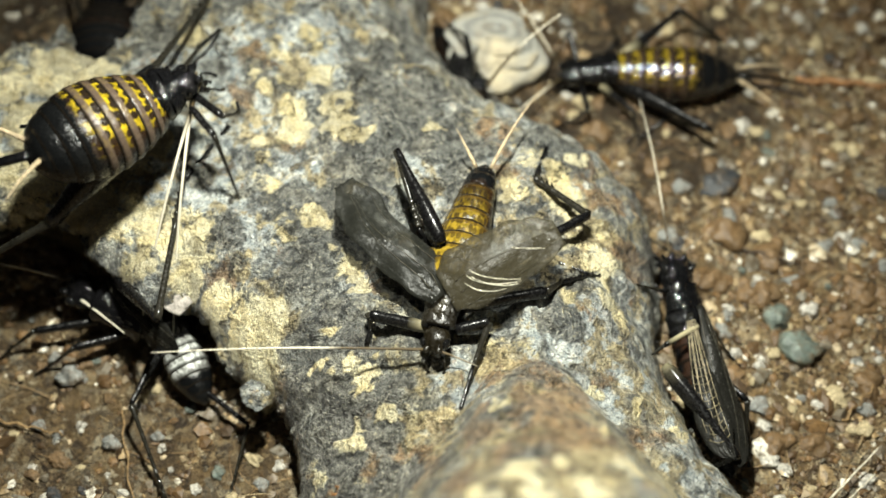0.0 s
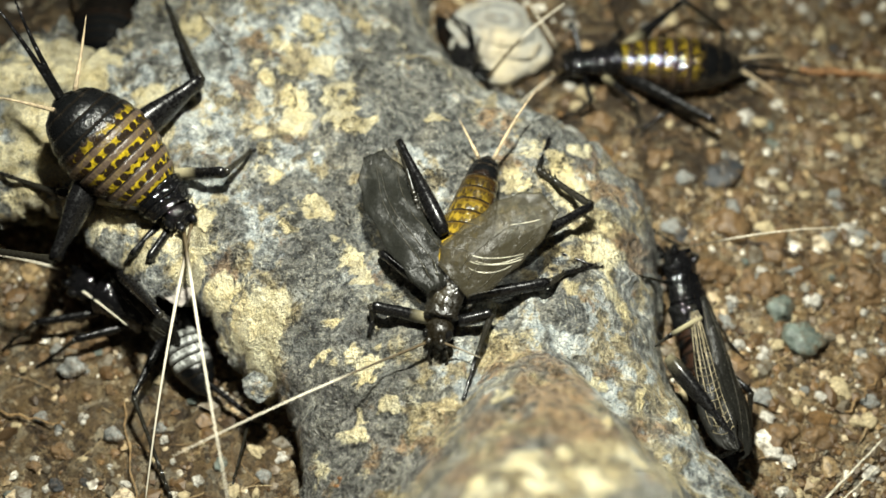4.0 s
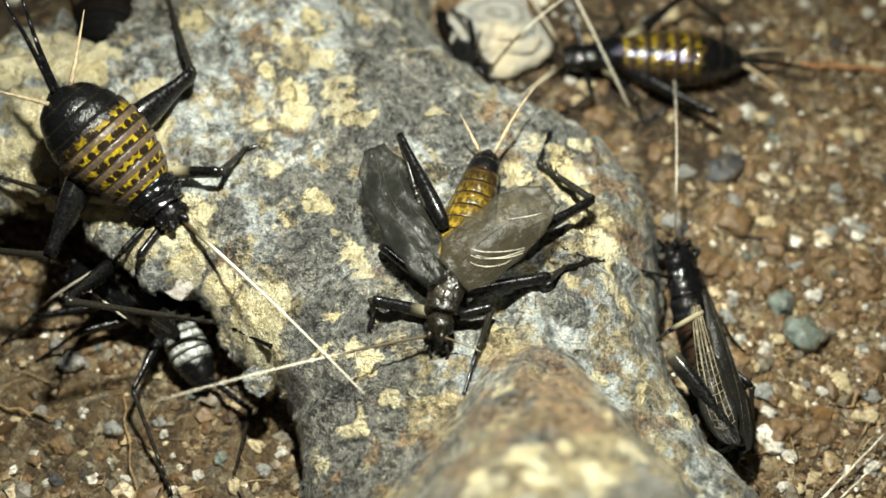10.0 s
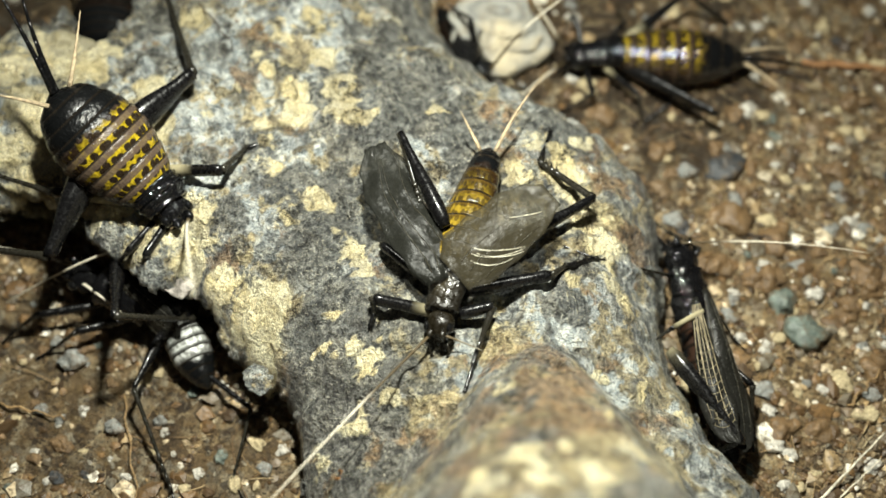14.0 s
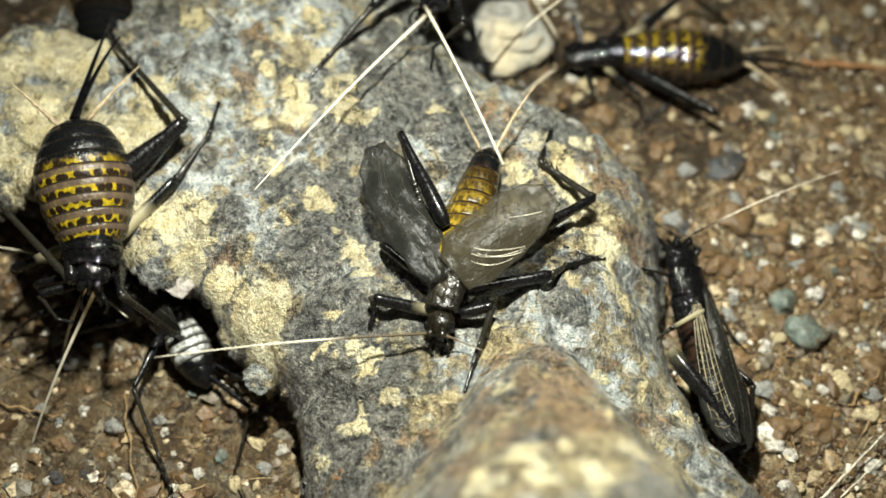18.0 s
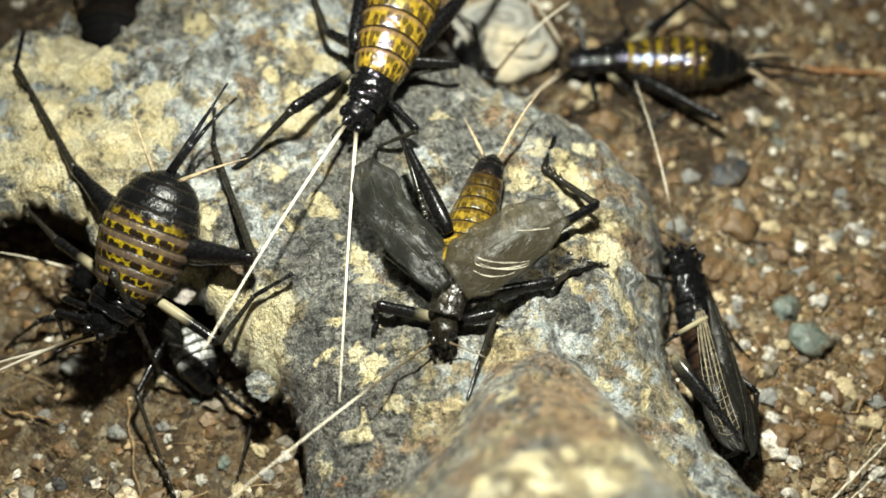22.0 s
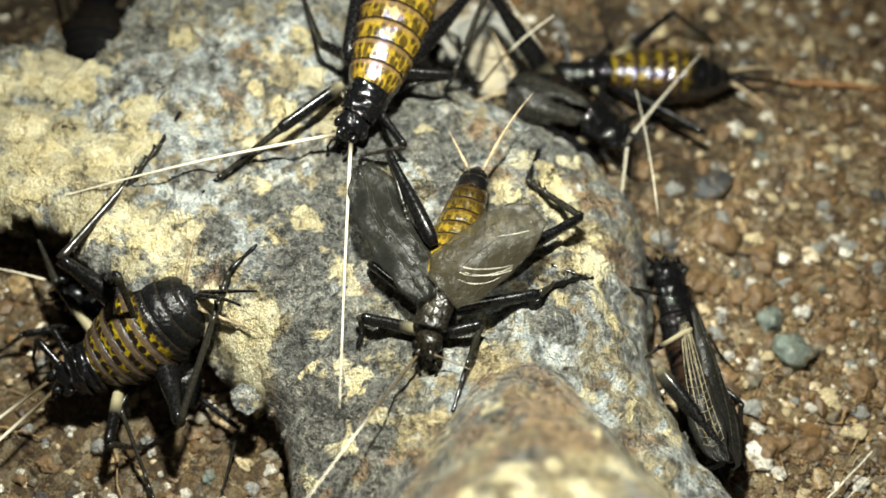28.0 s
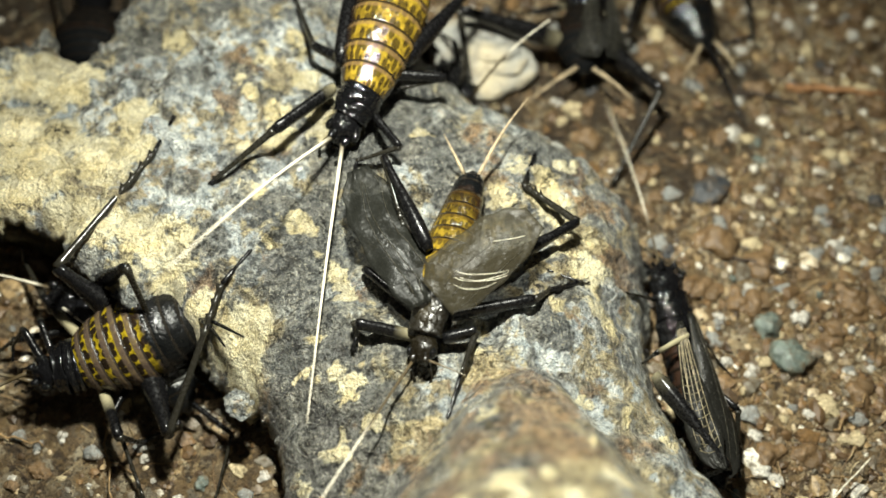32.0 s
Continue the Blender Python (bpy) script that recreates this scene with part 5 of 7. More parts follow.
# ---- the dark cricket that passes behind ----
passer = make_cricket("cricket", "dull black cricket with folded wings, walking over the soil",
                      (18.27, 21.59, 5.00), (28.22, 20.67, 5.20), (33.53, 19.38, 4.00), 3.3, 2.8, None, thorax=2.4, skull=1.8, mat=ROUGH_CHITIN, group="crickets")
legs(passer, [
    ("hind_left", (15.33, 34.34, 9.00), (8.88, 27.62, 2.00), (7.89, 27.09, 1.00), 1.5, 0.15, (23.02, 23.82, 5.00)),
    ("hind_right", (31.51, 17.28, 6.00), (19.60, 18.52, 4.00), (18.62, 19.39, 1.00), 1.5, 0.0, (21.92, 18.71, 5.00)),
    ("mid_left", (28.78, 26.59, 4.00), (31.44, 29.38, 0.80), (33.05, 30.54, 0.40), 0.7, 0.3),
    ("mid_right", (24.40, 15.92, 4.00), (27.87, 12.86, 1.00), (28.44, 11.28, 0.50), 0.7, 0.4),
    ("fore_left", (33.93, 24.10, 3.50), (37.03, 27.27, 0.80), (38.61, 27.99, 0.40), 0.65, 0.0),
    ("fore_right", (31.71, 17.01, 3.50), (35.04, 17.57, 0.80), (36.44, 17.43, 0.40), 0.65, 0.0)], LEG_MATT)
make_wing(passer, (27.88, 19.74, 8.00), (18.49, 20.39, 7.60), (24.33, 25.51, 6.00), 2.6, 0.8, WING_FOLDED, 5, 0.7, label="dull dark folded forewing", vein_mat=DARK_VEIN, cross=6)
make_wing(passer, (27.71, 18.21, 8.00), (18.38, 19.01, 7.60), (23.45, 16.15, 6.00), 2.6, 0.8, WING_FOLDED, 5, 0.7, label="dull dark folded forewing", vein_mat=DARK_VEIN, cross=6)
make_bristle(passer, (-passer["span"] * 0.95, 1.0, 0.2), (13.83, 28.88, 5.00), thick=0.3)
make_bristle(passer, (-passer["span"] * 0.95, -1.0, 0.2), (13.74, 16.03, 5.00), thick=0.3)
feelers(passer, ((26.41, 17.83, 8.00), (13.95, 27.94, 6.00)), 15, bend=0.08, thick=0.14, dark=0.02)

# ---- the cricket under the log's edge ----
hider = make_cricket("cricket", "black cricket crouching in the shade under the log's edge",
                     (-24.30, -9.85, 2.20), (-28.73, -1.67, 4.00), (-39.89, 2.64, 4.50), 2.1, 2.0, HIGHLIT_WHITE_PLATES, thorax=2.6, skull=1.9, mat=ROUGH_CHITIN, group="crickets")
legs(hider, [
    ("hind_left", (-31.14, -11.02, 5.00), (-27.18, -20.26, 0.50), (-25.84, -23.49, 0.30), 0.75, 0.0, (-29.17, -4.40, 4.00)),
    ("hind_right", (-26.80, -6.18, 15.00), (-26.20, 9.68, 14.50), (-22.28, 16.81, 14.20), 1.1, 0.0, (-34.09, 2.47, 7.00)),
    ("mid_left", (-38.31, -4.39, 4.00), (-41.52, -5.04, 1.00), (-43.38, -6.04, 0.30), 0.7, 0.0),
    ("mid_right", (-19.61, -12.24, 2.50), (-21.18, -19.00, 0.50), (-20.07, -20.96, 0.30), 0.5, 0.0, (-26.54, -6.96, 2.50)),
    ("fore_left", (-42.78, -2.44, 4.00), (-46.10, -3.07, 1.00), (-47.37, -4.08, 0.30), 0.7, 0.0)], LEG_MATT)
make_wing(hider, (-34.81, 1.92, 7.20), (-26.95, -5.64, 5.40), (-32.68, -2.45, 4.00), 1.9, 1.5, WING_FOLDED, 4, 0.5, label="dark folded forewing", vein_mat=DARK_VEIN)
feelers(hider, ((-29.88, -5.65, 6.00), (-50.73, 5.28, 6.00)), 9)

# ---- the cricket wedged between shell and log ----
lurker = make_cricket("cricket", "black cricket peering out between shell and log",
                      (-0.48, 42.31, 0.50), (2.50, 33.76, 3.00), (4.95, 27.81, 5.00), 1.3, 1.2, None, thorax=1.6, skull=1.6, mat=ROUGH_CHITIN, group="crickets")
legs(lurker, [
    ("fore_left", (3.91, 29.13, 9.50), (4.34, 33.40, 6.00), (4.67, 34.91, 5.00), 0.45, 0.0, (3.69, 28.26, 7.50)),
    ("fore_right", (6.51, 26.33, 5.00), (9.55, 28.32, 2.00), (10.53, 28.80, 1.00), 0.6, 0.0),
    ("mid_left", (3.22, 34.12, 8.00), (1.25, 37.39, 6.00), (0.58, 39.32, 5.00), 0.6, 0.0)], LEG_MATT)
feelers(lurker, ((13.83, 31.90, 14.00), (6.85, 27.36, 2.00)), (13, 3), bend=0.2, thick=0.17, dark=0.5)

# ---- an added black cricket, standing for the dark mass behind the log's far corner ----
loner = make_cricket("cricket", "black cricket added for the dark mass behind the log's far corner",
                     (-40.34, 31.53, 6.00), (-40.68, 40.09, 6.00), (-41.85, 50.39, 5.00), 3.9, 3.2, None, mat=ROUGH_CHITIN, group="crickets", taper=-1.0)
legs(loner, [("hind_left", (-42.71, 36.56, 8.00), (-48.90, 50.34, 2.00), (-50.08, 53.29, 1.00), 1.2, 0.0),
             ("hind_right", (-36.21, 38.32, 8.00), (-38.58, 51.34, 2.00), (-38.91, 54.31, 1.00), 1.2, 0.0)], LEG_MATT)

# ---- shell ----
def shell_material():
    """Chalky growth layers: grey-white streaks with ochre and dark lines that follow the rim."""
    m, nt, b = material("worn_shell", 0.45)
    r = attribute(nt, "ring")
    wave = calc(nt, "ADD", calc(nt, "MULTIPLY", r, 2.2), calc(nt, "MULTIPLY", noise_of(nt, 120, 7, 0.62), 3.4))
    c = ramp(nt, calc(nt, "FRACT", wave), [(0.0, (0.12, 0.12, 0.11)), (0.2, (0.21, 0.21, 0.19)), (0.5, (0.27, 0.265, 0.23)), (0.86, (0.17, 0.17, 0.155))])
    c = mix(nt, ramp(nt, noise_of(nt, 130, 4), [(0.5, 0.0), (0.64, 0.6)]), c, (0.58, 0.48, 0.29))
    c = mix(nt, ramp(nt, noise_of(nt, 700, 6, 0.7), [(0.38, 0.7), (0.5, 0.0)]), c, (0.2, 0.17, 0.12))
    nt.links.new(c, b.inputs["Base Color"])
    bump(nt, b, calc(nt, "ADD", calc(nt, "FRACT", wave), noise_of(nt, 1500, 5)), 0.0004, 0.9)
    return m


SHELL = shell_material()


def shell_layer(rx, ry, dome, thick, seed):
    """One growth layer: a shallow domed plate with an uneven rim and low ridges."""
    rings, sides = 18, 56
    verts, faces = [], []
    for layer in (0, 1):
        for i in range(rings + 1):
            u = i / rings
            for k in range(sides):
                a = 2 * math.pi * k / sides
                rag = 1 + 0.06 * math.sin(3 * a + seed) + 0.04 * math.sin(5 * a + seed * 2) + 0.02 * math.sin(11 * a + seed) + 0.1 * max(0.0, -math.cos(a)) ** 8
                e = u - 0.03 * layer * u
                z = dome * (1 - u ** 2.2) + 0.06 * math.sin(u * 26 + 2.0 * math.sin(a * 2 + seed)) * u + 0.25 * math.sin(3 * a + seed) * u * u - layer * thick
                verts.append((rx * e * rag * math.cos(a), ry * e * rag * math.sin(a), z))
    o = (rings + 1) * sides
    for i in range(rings):
        for k in range(sides):
            j = (k + 1) % sides
            q = (i * sides + k, (i + 1) * sides + k, (i + 1) * sides + j, i * sides + j)
            faces += [q, tuple(o + v for v in q[::-1])]
    for k in range(sides):
        j = (k + 1) % sides
        a, b = rings * sides + k, rings * sides + j
        faces.append((a, o + a, o + b, b))
    return mesh_of("layer", verts, faces, SHELL, attrs={"ring": [(i % o) // sides / rings for i in range(len(verts))]})


def make_shell():
    ob = new("shell")
    ob.matrix_basis = Matrix.Translation(Vector((7.11, 35.87, 3.00)) * MM) @ pose(0, 0, 0, 14, 8, -10)
    for rx, ry, dome, thick, at, seed in ((6.0, 5.0, 0.9, 0.8, (0.1, -0.3, 0.0), 1.0), (5.6, 3.8, 0.8, 0.7, (-0.6, 0.9, 1.0), 2.6), (4.7, 2.9, 0.7, 0.5, (-0.8, 1.7, 1.8), 4.1)):
        part("layer", shell_layer(rx, ry, dome, thick, seed), ob, Matrix.Translation(Vector(at) * MM))
    tagged(ob, "worn grey-white seashell with stacked chalky growth layers", "shell")


make_shell()


def make_flake(a, b, width, thick, label, mat=None):
    """A split-off scale of bark between two places, ragged round its edge."""
    a, b = Vector(a), Vector(b)
    ax = b - a
    y = Vector((0, 0, 1)).cross(ax).normalized()
    nrm = ax.cross(y).normalized()
    nu, nv = 14, 8
    verts, faces = [], []
    for side in (0.5, -0.5):
        for i in range(nu + 1):
            for j in range(nv + 1):
                u, q = i / nu, j / nv * 2 - 1
                w = width * (0.35 + 0.65 * math.sin(math.pi * (0.12 + 0.76 * u))) * (1 + 0.3 * noise.noise(Vector((u * 6, q, 2))))
                p = a + ax * u + y * (w * q) + nrm * (side * thick * (1 - 0.6 * abs(q)) + 0.5 * noise.noise(Vector((u * 4, q * 2, 7))))
                verts.append(tuple(p))
    o, c = (nu + 1) * (nv + 1), nv + 1
    for i in range(nu):
        for j in range(nv):
            k = (i * c + j, i * c + j + 1, (i + 1) * c + j + 1, (i + 1) * c + j)
            faces += [k, tuple(o + v for v in k[::-1])]
    rim = [j for j in range(nv)] + [i * c + nv for i in range(nu)] + [nu * c + nv - j for j in range(nv)] + [(nu - i) * c for i in range(nu)]
    faces += [(p, o + p, o + q, q) for p, q in zip(rim, rim[1:] + rim[:1])]
    tagged(new("bark_flake", mesh_of("bark_flake", verts, faces, mat or BARK)), label, "bark flake")


make_flake((-34.10, 4.64, 10.20), (-25.45, -2.40, 9.60), 1.9, 0.7, "pale grey scale of bark splitting off the log's edge", stone_material("pale_bark", (0.42, 0.38, 0.34), 0.6))
make_flake((-19.19, -10.02, 8.00), (-17.14, -12.19, 7.50), 1.3, 0.6, "small whitish scale of bark on the log's edge")


# ---- pebbles, grit and fibres ----
def stone_mesh(name, mat, seed, squash=0.7):
    bm = bmesh.new()
    bmesh.ops.create_icosphere(bm, subdivisions=3, radius=1)
    for v in bm.verts:
        k = 1 + 0.6 * noise.noise(v.co * 1.0 + Vector((seed * 7.1, 0, 0))) + 0.3 * noise.noise(v.co * 2.6 + Vector((0, seed * 3.3, 0)))
        v.co = Vector((v.co.x * k, v.co.y * k * 0.85, v.co.z * k * squash)) * MM
    for f in bm.faces:
        f.smooth = True
    me = bpy.data.meshes.new(name)
    bm.to_mesh(me)
    bm.free()
    me.materials.append(mat)
    return me


STONES = {k: [stone_mesh("pebble", stone_material(k + "_stone", c, 0.5, 0.8), s + 10 * i) for s in range(3)] for i, (k, c) in enumerate((
    ("white", (0.74, 0.71, 0.62)), ("cream", (0.68, 0.56, 0.33)), ("grey", (0.3, 0.31, 0.29)), ("green", (0.17, 0.21, 0.18)), ("rusty", (0.22, 0.135, 0.062)), ("dark", (0.05, 0.055, 0.06))))}
pebble_count = 0


def pebble(kind, p, r, turn=0.0):
    global pebble_count
    r *= 0.75 if p[0] < 0 else 1.0
    pebble_count += 1
    ob = new("pebble", STONES[kind][pebble_count % 3])
    ob.matrix_basis = Matrix.Translation((p[0] * MM, p[1] * MM, (ground_height(p[0], p[1]) + r * 0.08) * MM)) @ pose(0, 0, 0, 0, 0, turn) @ Matrix.Diagonal((r, r, r, 1))
    words = {"white": "small milky white quartz pebble half sunk in soil", "cream": "small cream-yellow pebble on the damp soil", "grey": "small rounded grey pebble on the damp soil",
             "green": "flat grey-green pebble on the damp soil", "rusty": "rust-brown crumb of soil and stone", "dark": "dark slate-grey pebble sunk in soil"}[kind]
    tagged(ob, words, "pebble", "pebbles")


for kind, p, r, turn in (
        ("green", (39.28, -2.90, 0.00), 2.3, 20), ("green", (37.44, 1.16, 0.00), 1.7, 70), ("white", (46.61, 10.66, 0.00), 1.1, 0), ("white", (41.15, 1.78, 0.00), 1.1, 40),
        ("cream", (36.34, -3.37, 0.00), 0.9, 10), ("white", (35.11, -4.23, 0.00), 0.7, 10), ("white", (18.52, 20.59, 0.00), 1.0, 0), ("dark", (33.31, 18.06, 0.00), 2.1, 20), ("white", (37.08, 26.30, 0.00), 1.3, 30),
        ("cream", (38.71, 25.72, 0.00), 0.9, 0), ("white", (39.91, 39.39, 0.00), 0.8, 0), ("grey", (26.30, 11.18, 0.00), 1.2, 30), ("white", (45.35, -4.89, 0.00), 0.9, 0), ("cream", (47.33, 7.51, 0.00), 0.8, 50),
        ("grey", (33.78, -9.39, -0.00), 1.2, 30), ("white", (40.34, -9.39, 0.00), 0.8, 0), ("cream", (43.41, -12.20, 0.00), 0.7, 0), ("rusty", (35.26, -13.43, 0.00), 1.6, 20), ("cream", (34.80, 4.65, 0.00), 0.7, 0),
        ("rusty", (32.83, 11.55, 0.00), 2.4, 10), ("rusty", (37.64, 8.97, 0.00), 2.0, 60), ("grey", (45.00, -10.02, -0.00), 0.9, 0), ("white", (35.39, -16.44, 0.00), 0.8, 0), ("cream", (37.67, -18.51, 0.00), 0.6, 0),
        ("grey", (-39.55, -6.19, 0.00), 1.8, 10), ("white", (-41.70, -16.14, 0.00), 0.8, 0), ("white", (-40.03, -19.09, 0.00), 0.7, 30), ("white", (-32.06, -18.80, 0.00), 0.8, 0), ("grey", (-33.97, -13.42, 0.00), 1.2, 0),
        ("cream", (-36.77, -16.14, 0.00), 0.6, 0), ("white", (-39.87, -13.24, 0.00), 0.5, 0), ("cream", (-44.41, -12.51, 0.00), 0.7, 0), ("grey", (-41.93, -11.58, 0.00), 1.0, 40), ("rusty", (-36.92, -3.56, 0.00), 1.6, 0), ("cream", (-29.81, -16.14, 0.00), 0.6, 0),
        ("white", (-28.95, -13.73, 0.00), 0.5, 0), ("grey", (-29.35, -12.81, 0.00), 0.9, 0), ("white", (-16.51, -15.54, 0.00), 0.6, 0), ("grey", (-18.07, -17.92, 0.00), 1.1, 0), ("cream", (-44.69, -6.19, 0.00), 0.6, 0),
        ("white", (-20.82, -12.81, 0.00), 0.6, 0), ("cream", (17.80, 30.36, 0.00), 0.9, 0), ("white", (16.11, 31.22, 0.00), 0.8, 0), ("rusty", (46.27, 18.06, 0.00), 1.5, 0), ("rusty", (50.02, 27.81, 0.00), 1.7, 0), ("cream", (42.58, 15.72, 0.00), 0.7, 0),
        ("white", (45.87, 15.72, 0.00), 0.6, 0), ("grey", (39.65, 5.36, 0.00), 1.0, 0), ("white", (32.23, 1.85, 0.00), 0.8, 0), ("grey", (31.26, -0.89, 0.00), 1.0, 0), ("white", (32.15, -3.57, 0.00), 0.7, 0), ("rusty", (39.03, -13.73, 0.00), 1.5, 0)):
    pebble(kind, p, r, turn)


def scatter_pebbles():
    """Single small stones between the larger ones."""
    rnd = random.Random(11)
    made = 0
    while made < 225:
        x, y = rnd.uniform(-47, 56), rnd.uniform(-21, 46)
        if inside(x, y)[0] > -1.5 or (x < -12 and y > 2):
            continue
        kind = rnd.choices(("white", "cream", "grey", "rusty", "green", "dark"), (3, 4, 4, 7, 1, 1))[0]
        pebble(kind, (x, y, 0), rnd.uniform(0.45, 1.15) * (1.5 if kind == "rusty" else 1.0), rnd.uniform(0, 180))
        made += 1


scatter_pebbles()


def make_grit():
    rnd = random.Random(4)
    bm = bmesh.new()
    bmesh.ops.create_icosphere(bm, subdivisions=1, radius=1)
    base = np.array([v.co[:] for v in bm.verts])
    tri = np.array([[v.index for v in f.verts] for f in bm.faces])
    bm.free()
    vs, fs = [], []
    for i in range(21000):
        x, y = rnd.uniform(-62, 62), rnd.uniform(-45, 62)
        if inside(x, y)[0] > 6:
            continue
        r = min(1.2, 0.16 + rnd.expovariate(5.0))
        if wet_shade_at(x, y) > 0.4 and rnd.random() < 0.85:
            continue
        s = base * (r * np.array([rnd.uniform(0.7, 1.3), rnd.uniform(0.7, 1.3), rnd.uniform(0.5, 0.9)])) * (1 + 0.22 * np.random.RandomState(i).randn(len(base), 1))
        a = rnd.uniform(0, 6.28)
        s = s @ np.array([[math.cos(a), math.sin(a), 0], [-math.sin(a), math.cos(a), 0], [0, 0, 1]])
        vs.append(s + np.array([x, y, ground_height(x, y) + r * 0.15]))
        fs.append(tri + 12 * (len(vs) - 1) if len(base) == 12 else tri + len(base) * (len(vs) - 1))
    ob = new("grit", mesh_of("grit", np.concatenate(vs).tolist(), np.concatenate(fs).tolist(), GRIT, smooth=False))
    tagged(ob, "mixed brown, cream and white sand grains and crumbs", "grit", kind="stuff")


def fibre_material():
    m, nt, b = material("root_fibre", 0.7)
    g = nt.nodes.new("ShaderNodeNewGeometry")
    c = ramp(nt, g.outputs["Random Per Island"], [(0.0, (0.02, 0.012, 0.007)), (0.3, (0.1, 0.06, 0.03)), (0.6, (0.26, 0.16, 0.07)), (0.85, (0.42, 0.3, 0.15)), (1.0, (0.6, 0.5, 0.3))])
    nt.links.new(c, b.inputs["Base Color"])
    return m


FIBRE = fibre_material()


def make_fibres():
    rnd = random.Random(8)
    pieces = []
    for i in range(4200):
        x, y = rnd.uniform(-60, 60), rnd.uniform(-42, 60)
        if inside(x, y)[0] > 2 or (x < -8 and rnd.random() < 0.65):
            continue
        a, ln, r = rnd.uniform(0, 6.28), rnd.uniform(1.0, 2.0) + rnd.expovariate(0.5), rnd.uniform(0.02, 0.055)
        bend = rnd.uniform(-0.5, 0.5)
        pts = []
        for k in range(6):
            px, py = x + ln * k / 5 * math.cos(a + bend * k / 5), y + ln * k / 5 * math.sin(a + bend * k / 5)
            pts.append((px, py, ground_height(px, py) + 0.3 + 0.25 * math.sin(i + k * 0.4)))
        pieces.append(loft(pts, [r] * 6, [r] * 6, 4))
    ob = new("root_fibres", mesh_of("root_fibres", *merge(*pieces), FIBRE))
    tagged(ob, "thin tan root fibres lying on the soil", "fibres", kind="stuff")


def twig(a, b, r, label, mat=None, bow=0.4, wave=0.25):
    a, b = Vector(a), Vector(b)
    pts = [a.lerp(b, k / 9) + Vector((wave * math.sin(k * 1.9), wave * math.cos(k * 2.3), bow * math.sin(math.pi * k / 9))) for k in range(10)]
    ob = new("twig", mesh_of("twig", *loft(pts, [r * (1.1 - 0.06 * k) for k in range(10)], [r * (1.1 - 0.06 * k) for k in range(10)], 7), mat or STRAW))
    tagged(ob, label, "twig", "twigs")


PALE_STRAW = stone_material("pale_straw", (0.8, 0.74, 0.58), 0.6)
DARK_TWIG = stone_material("dark_rootlet", (0.06, 0.04, 0.025), 0.7)
RED_TWIG = stone_material("red_rootlet", (0.4, 0.2, 0.08), 0.7)
twig((44.49, 33.19, 0.60), (56.75, 31.90, 0.80), 0.5, "reddish-brown root lying on the soil", RED_TWIG)
twig((34.31, 9.22, 0.60), (41.04, 7.10, 0.50), 0.2, "thin dark rootlet on the soil", DARK_TWIG)
twig((37.63, -21.24, 0.50), (44.64, -14.86, 2.50), 0.15, "pale dry straw leaning on the soil", PALE_STRAW, 0.2, 0.03)
twig((39.33, -21.24, 0.50), (44.05, -17.35, 2.00), 0.09, "pale dry straw leaning on the soil", PALE_STRAW, 0.2, 0.03)
twig((-46.26, -11.14, 0.50), (-38.89, -12.71, 0.60), 0.14, "thin tan rootlet on the soil")
twig((-33.41, -10.20, 0.50), (-30.31, -21.37, 1.00), 0.1, "thin tan rootlet on the soil")
twig((38.10, 32.49, 0.60), (45.50, 30.76, 0.60), 0.3, "dark root lying on the soil", DARK_TWIG)
twig((42.20, -11.45, 0.50), (46.14, -7.43, 1.50), 0.12, "thin tan rootlet on the soil")
twig((-27.47, 31.50, 13.76), (-22.63, 24.70, 14.25), 0.09, "thin dark rootlet stuck on the log", DARK_TWIG)
twig((-10.19, -23.22, 8.00), (-9.14, -21.45, 12.00), 0.25, "rust-brown root end beside the log", RED_TWIG)
make_grit()
make_fibres()


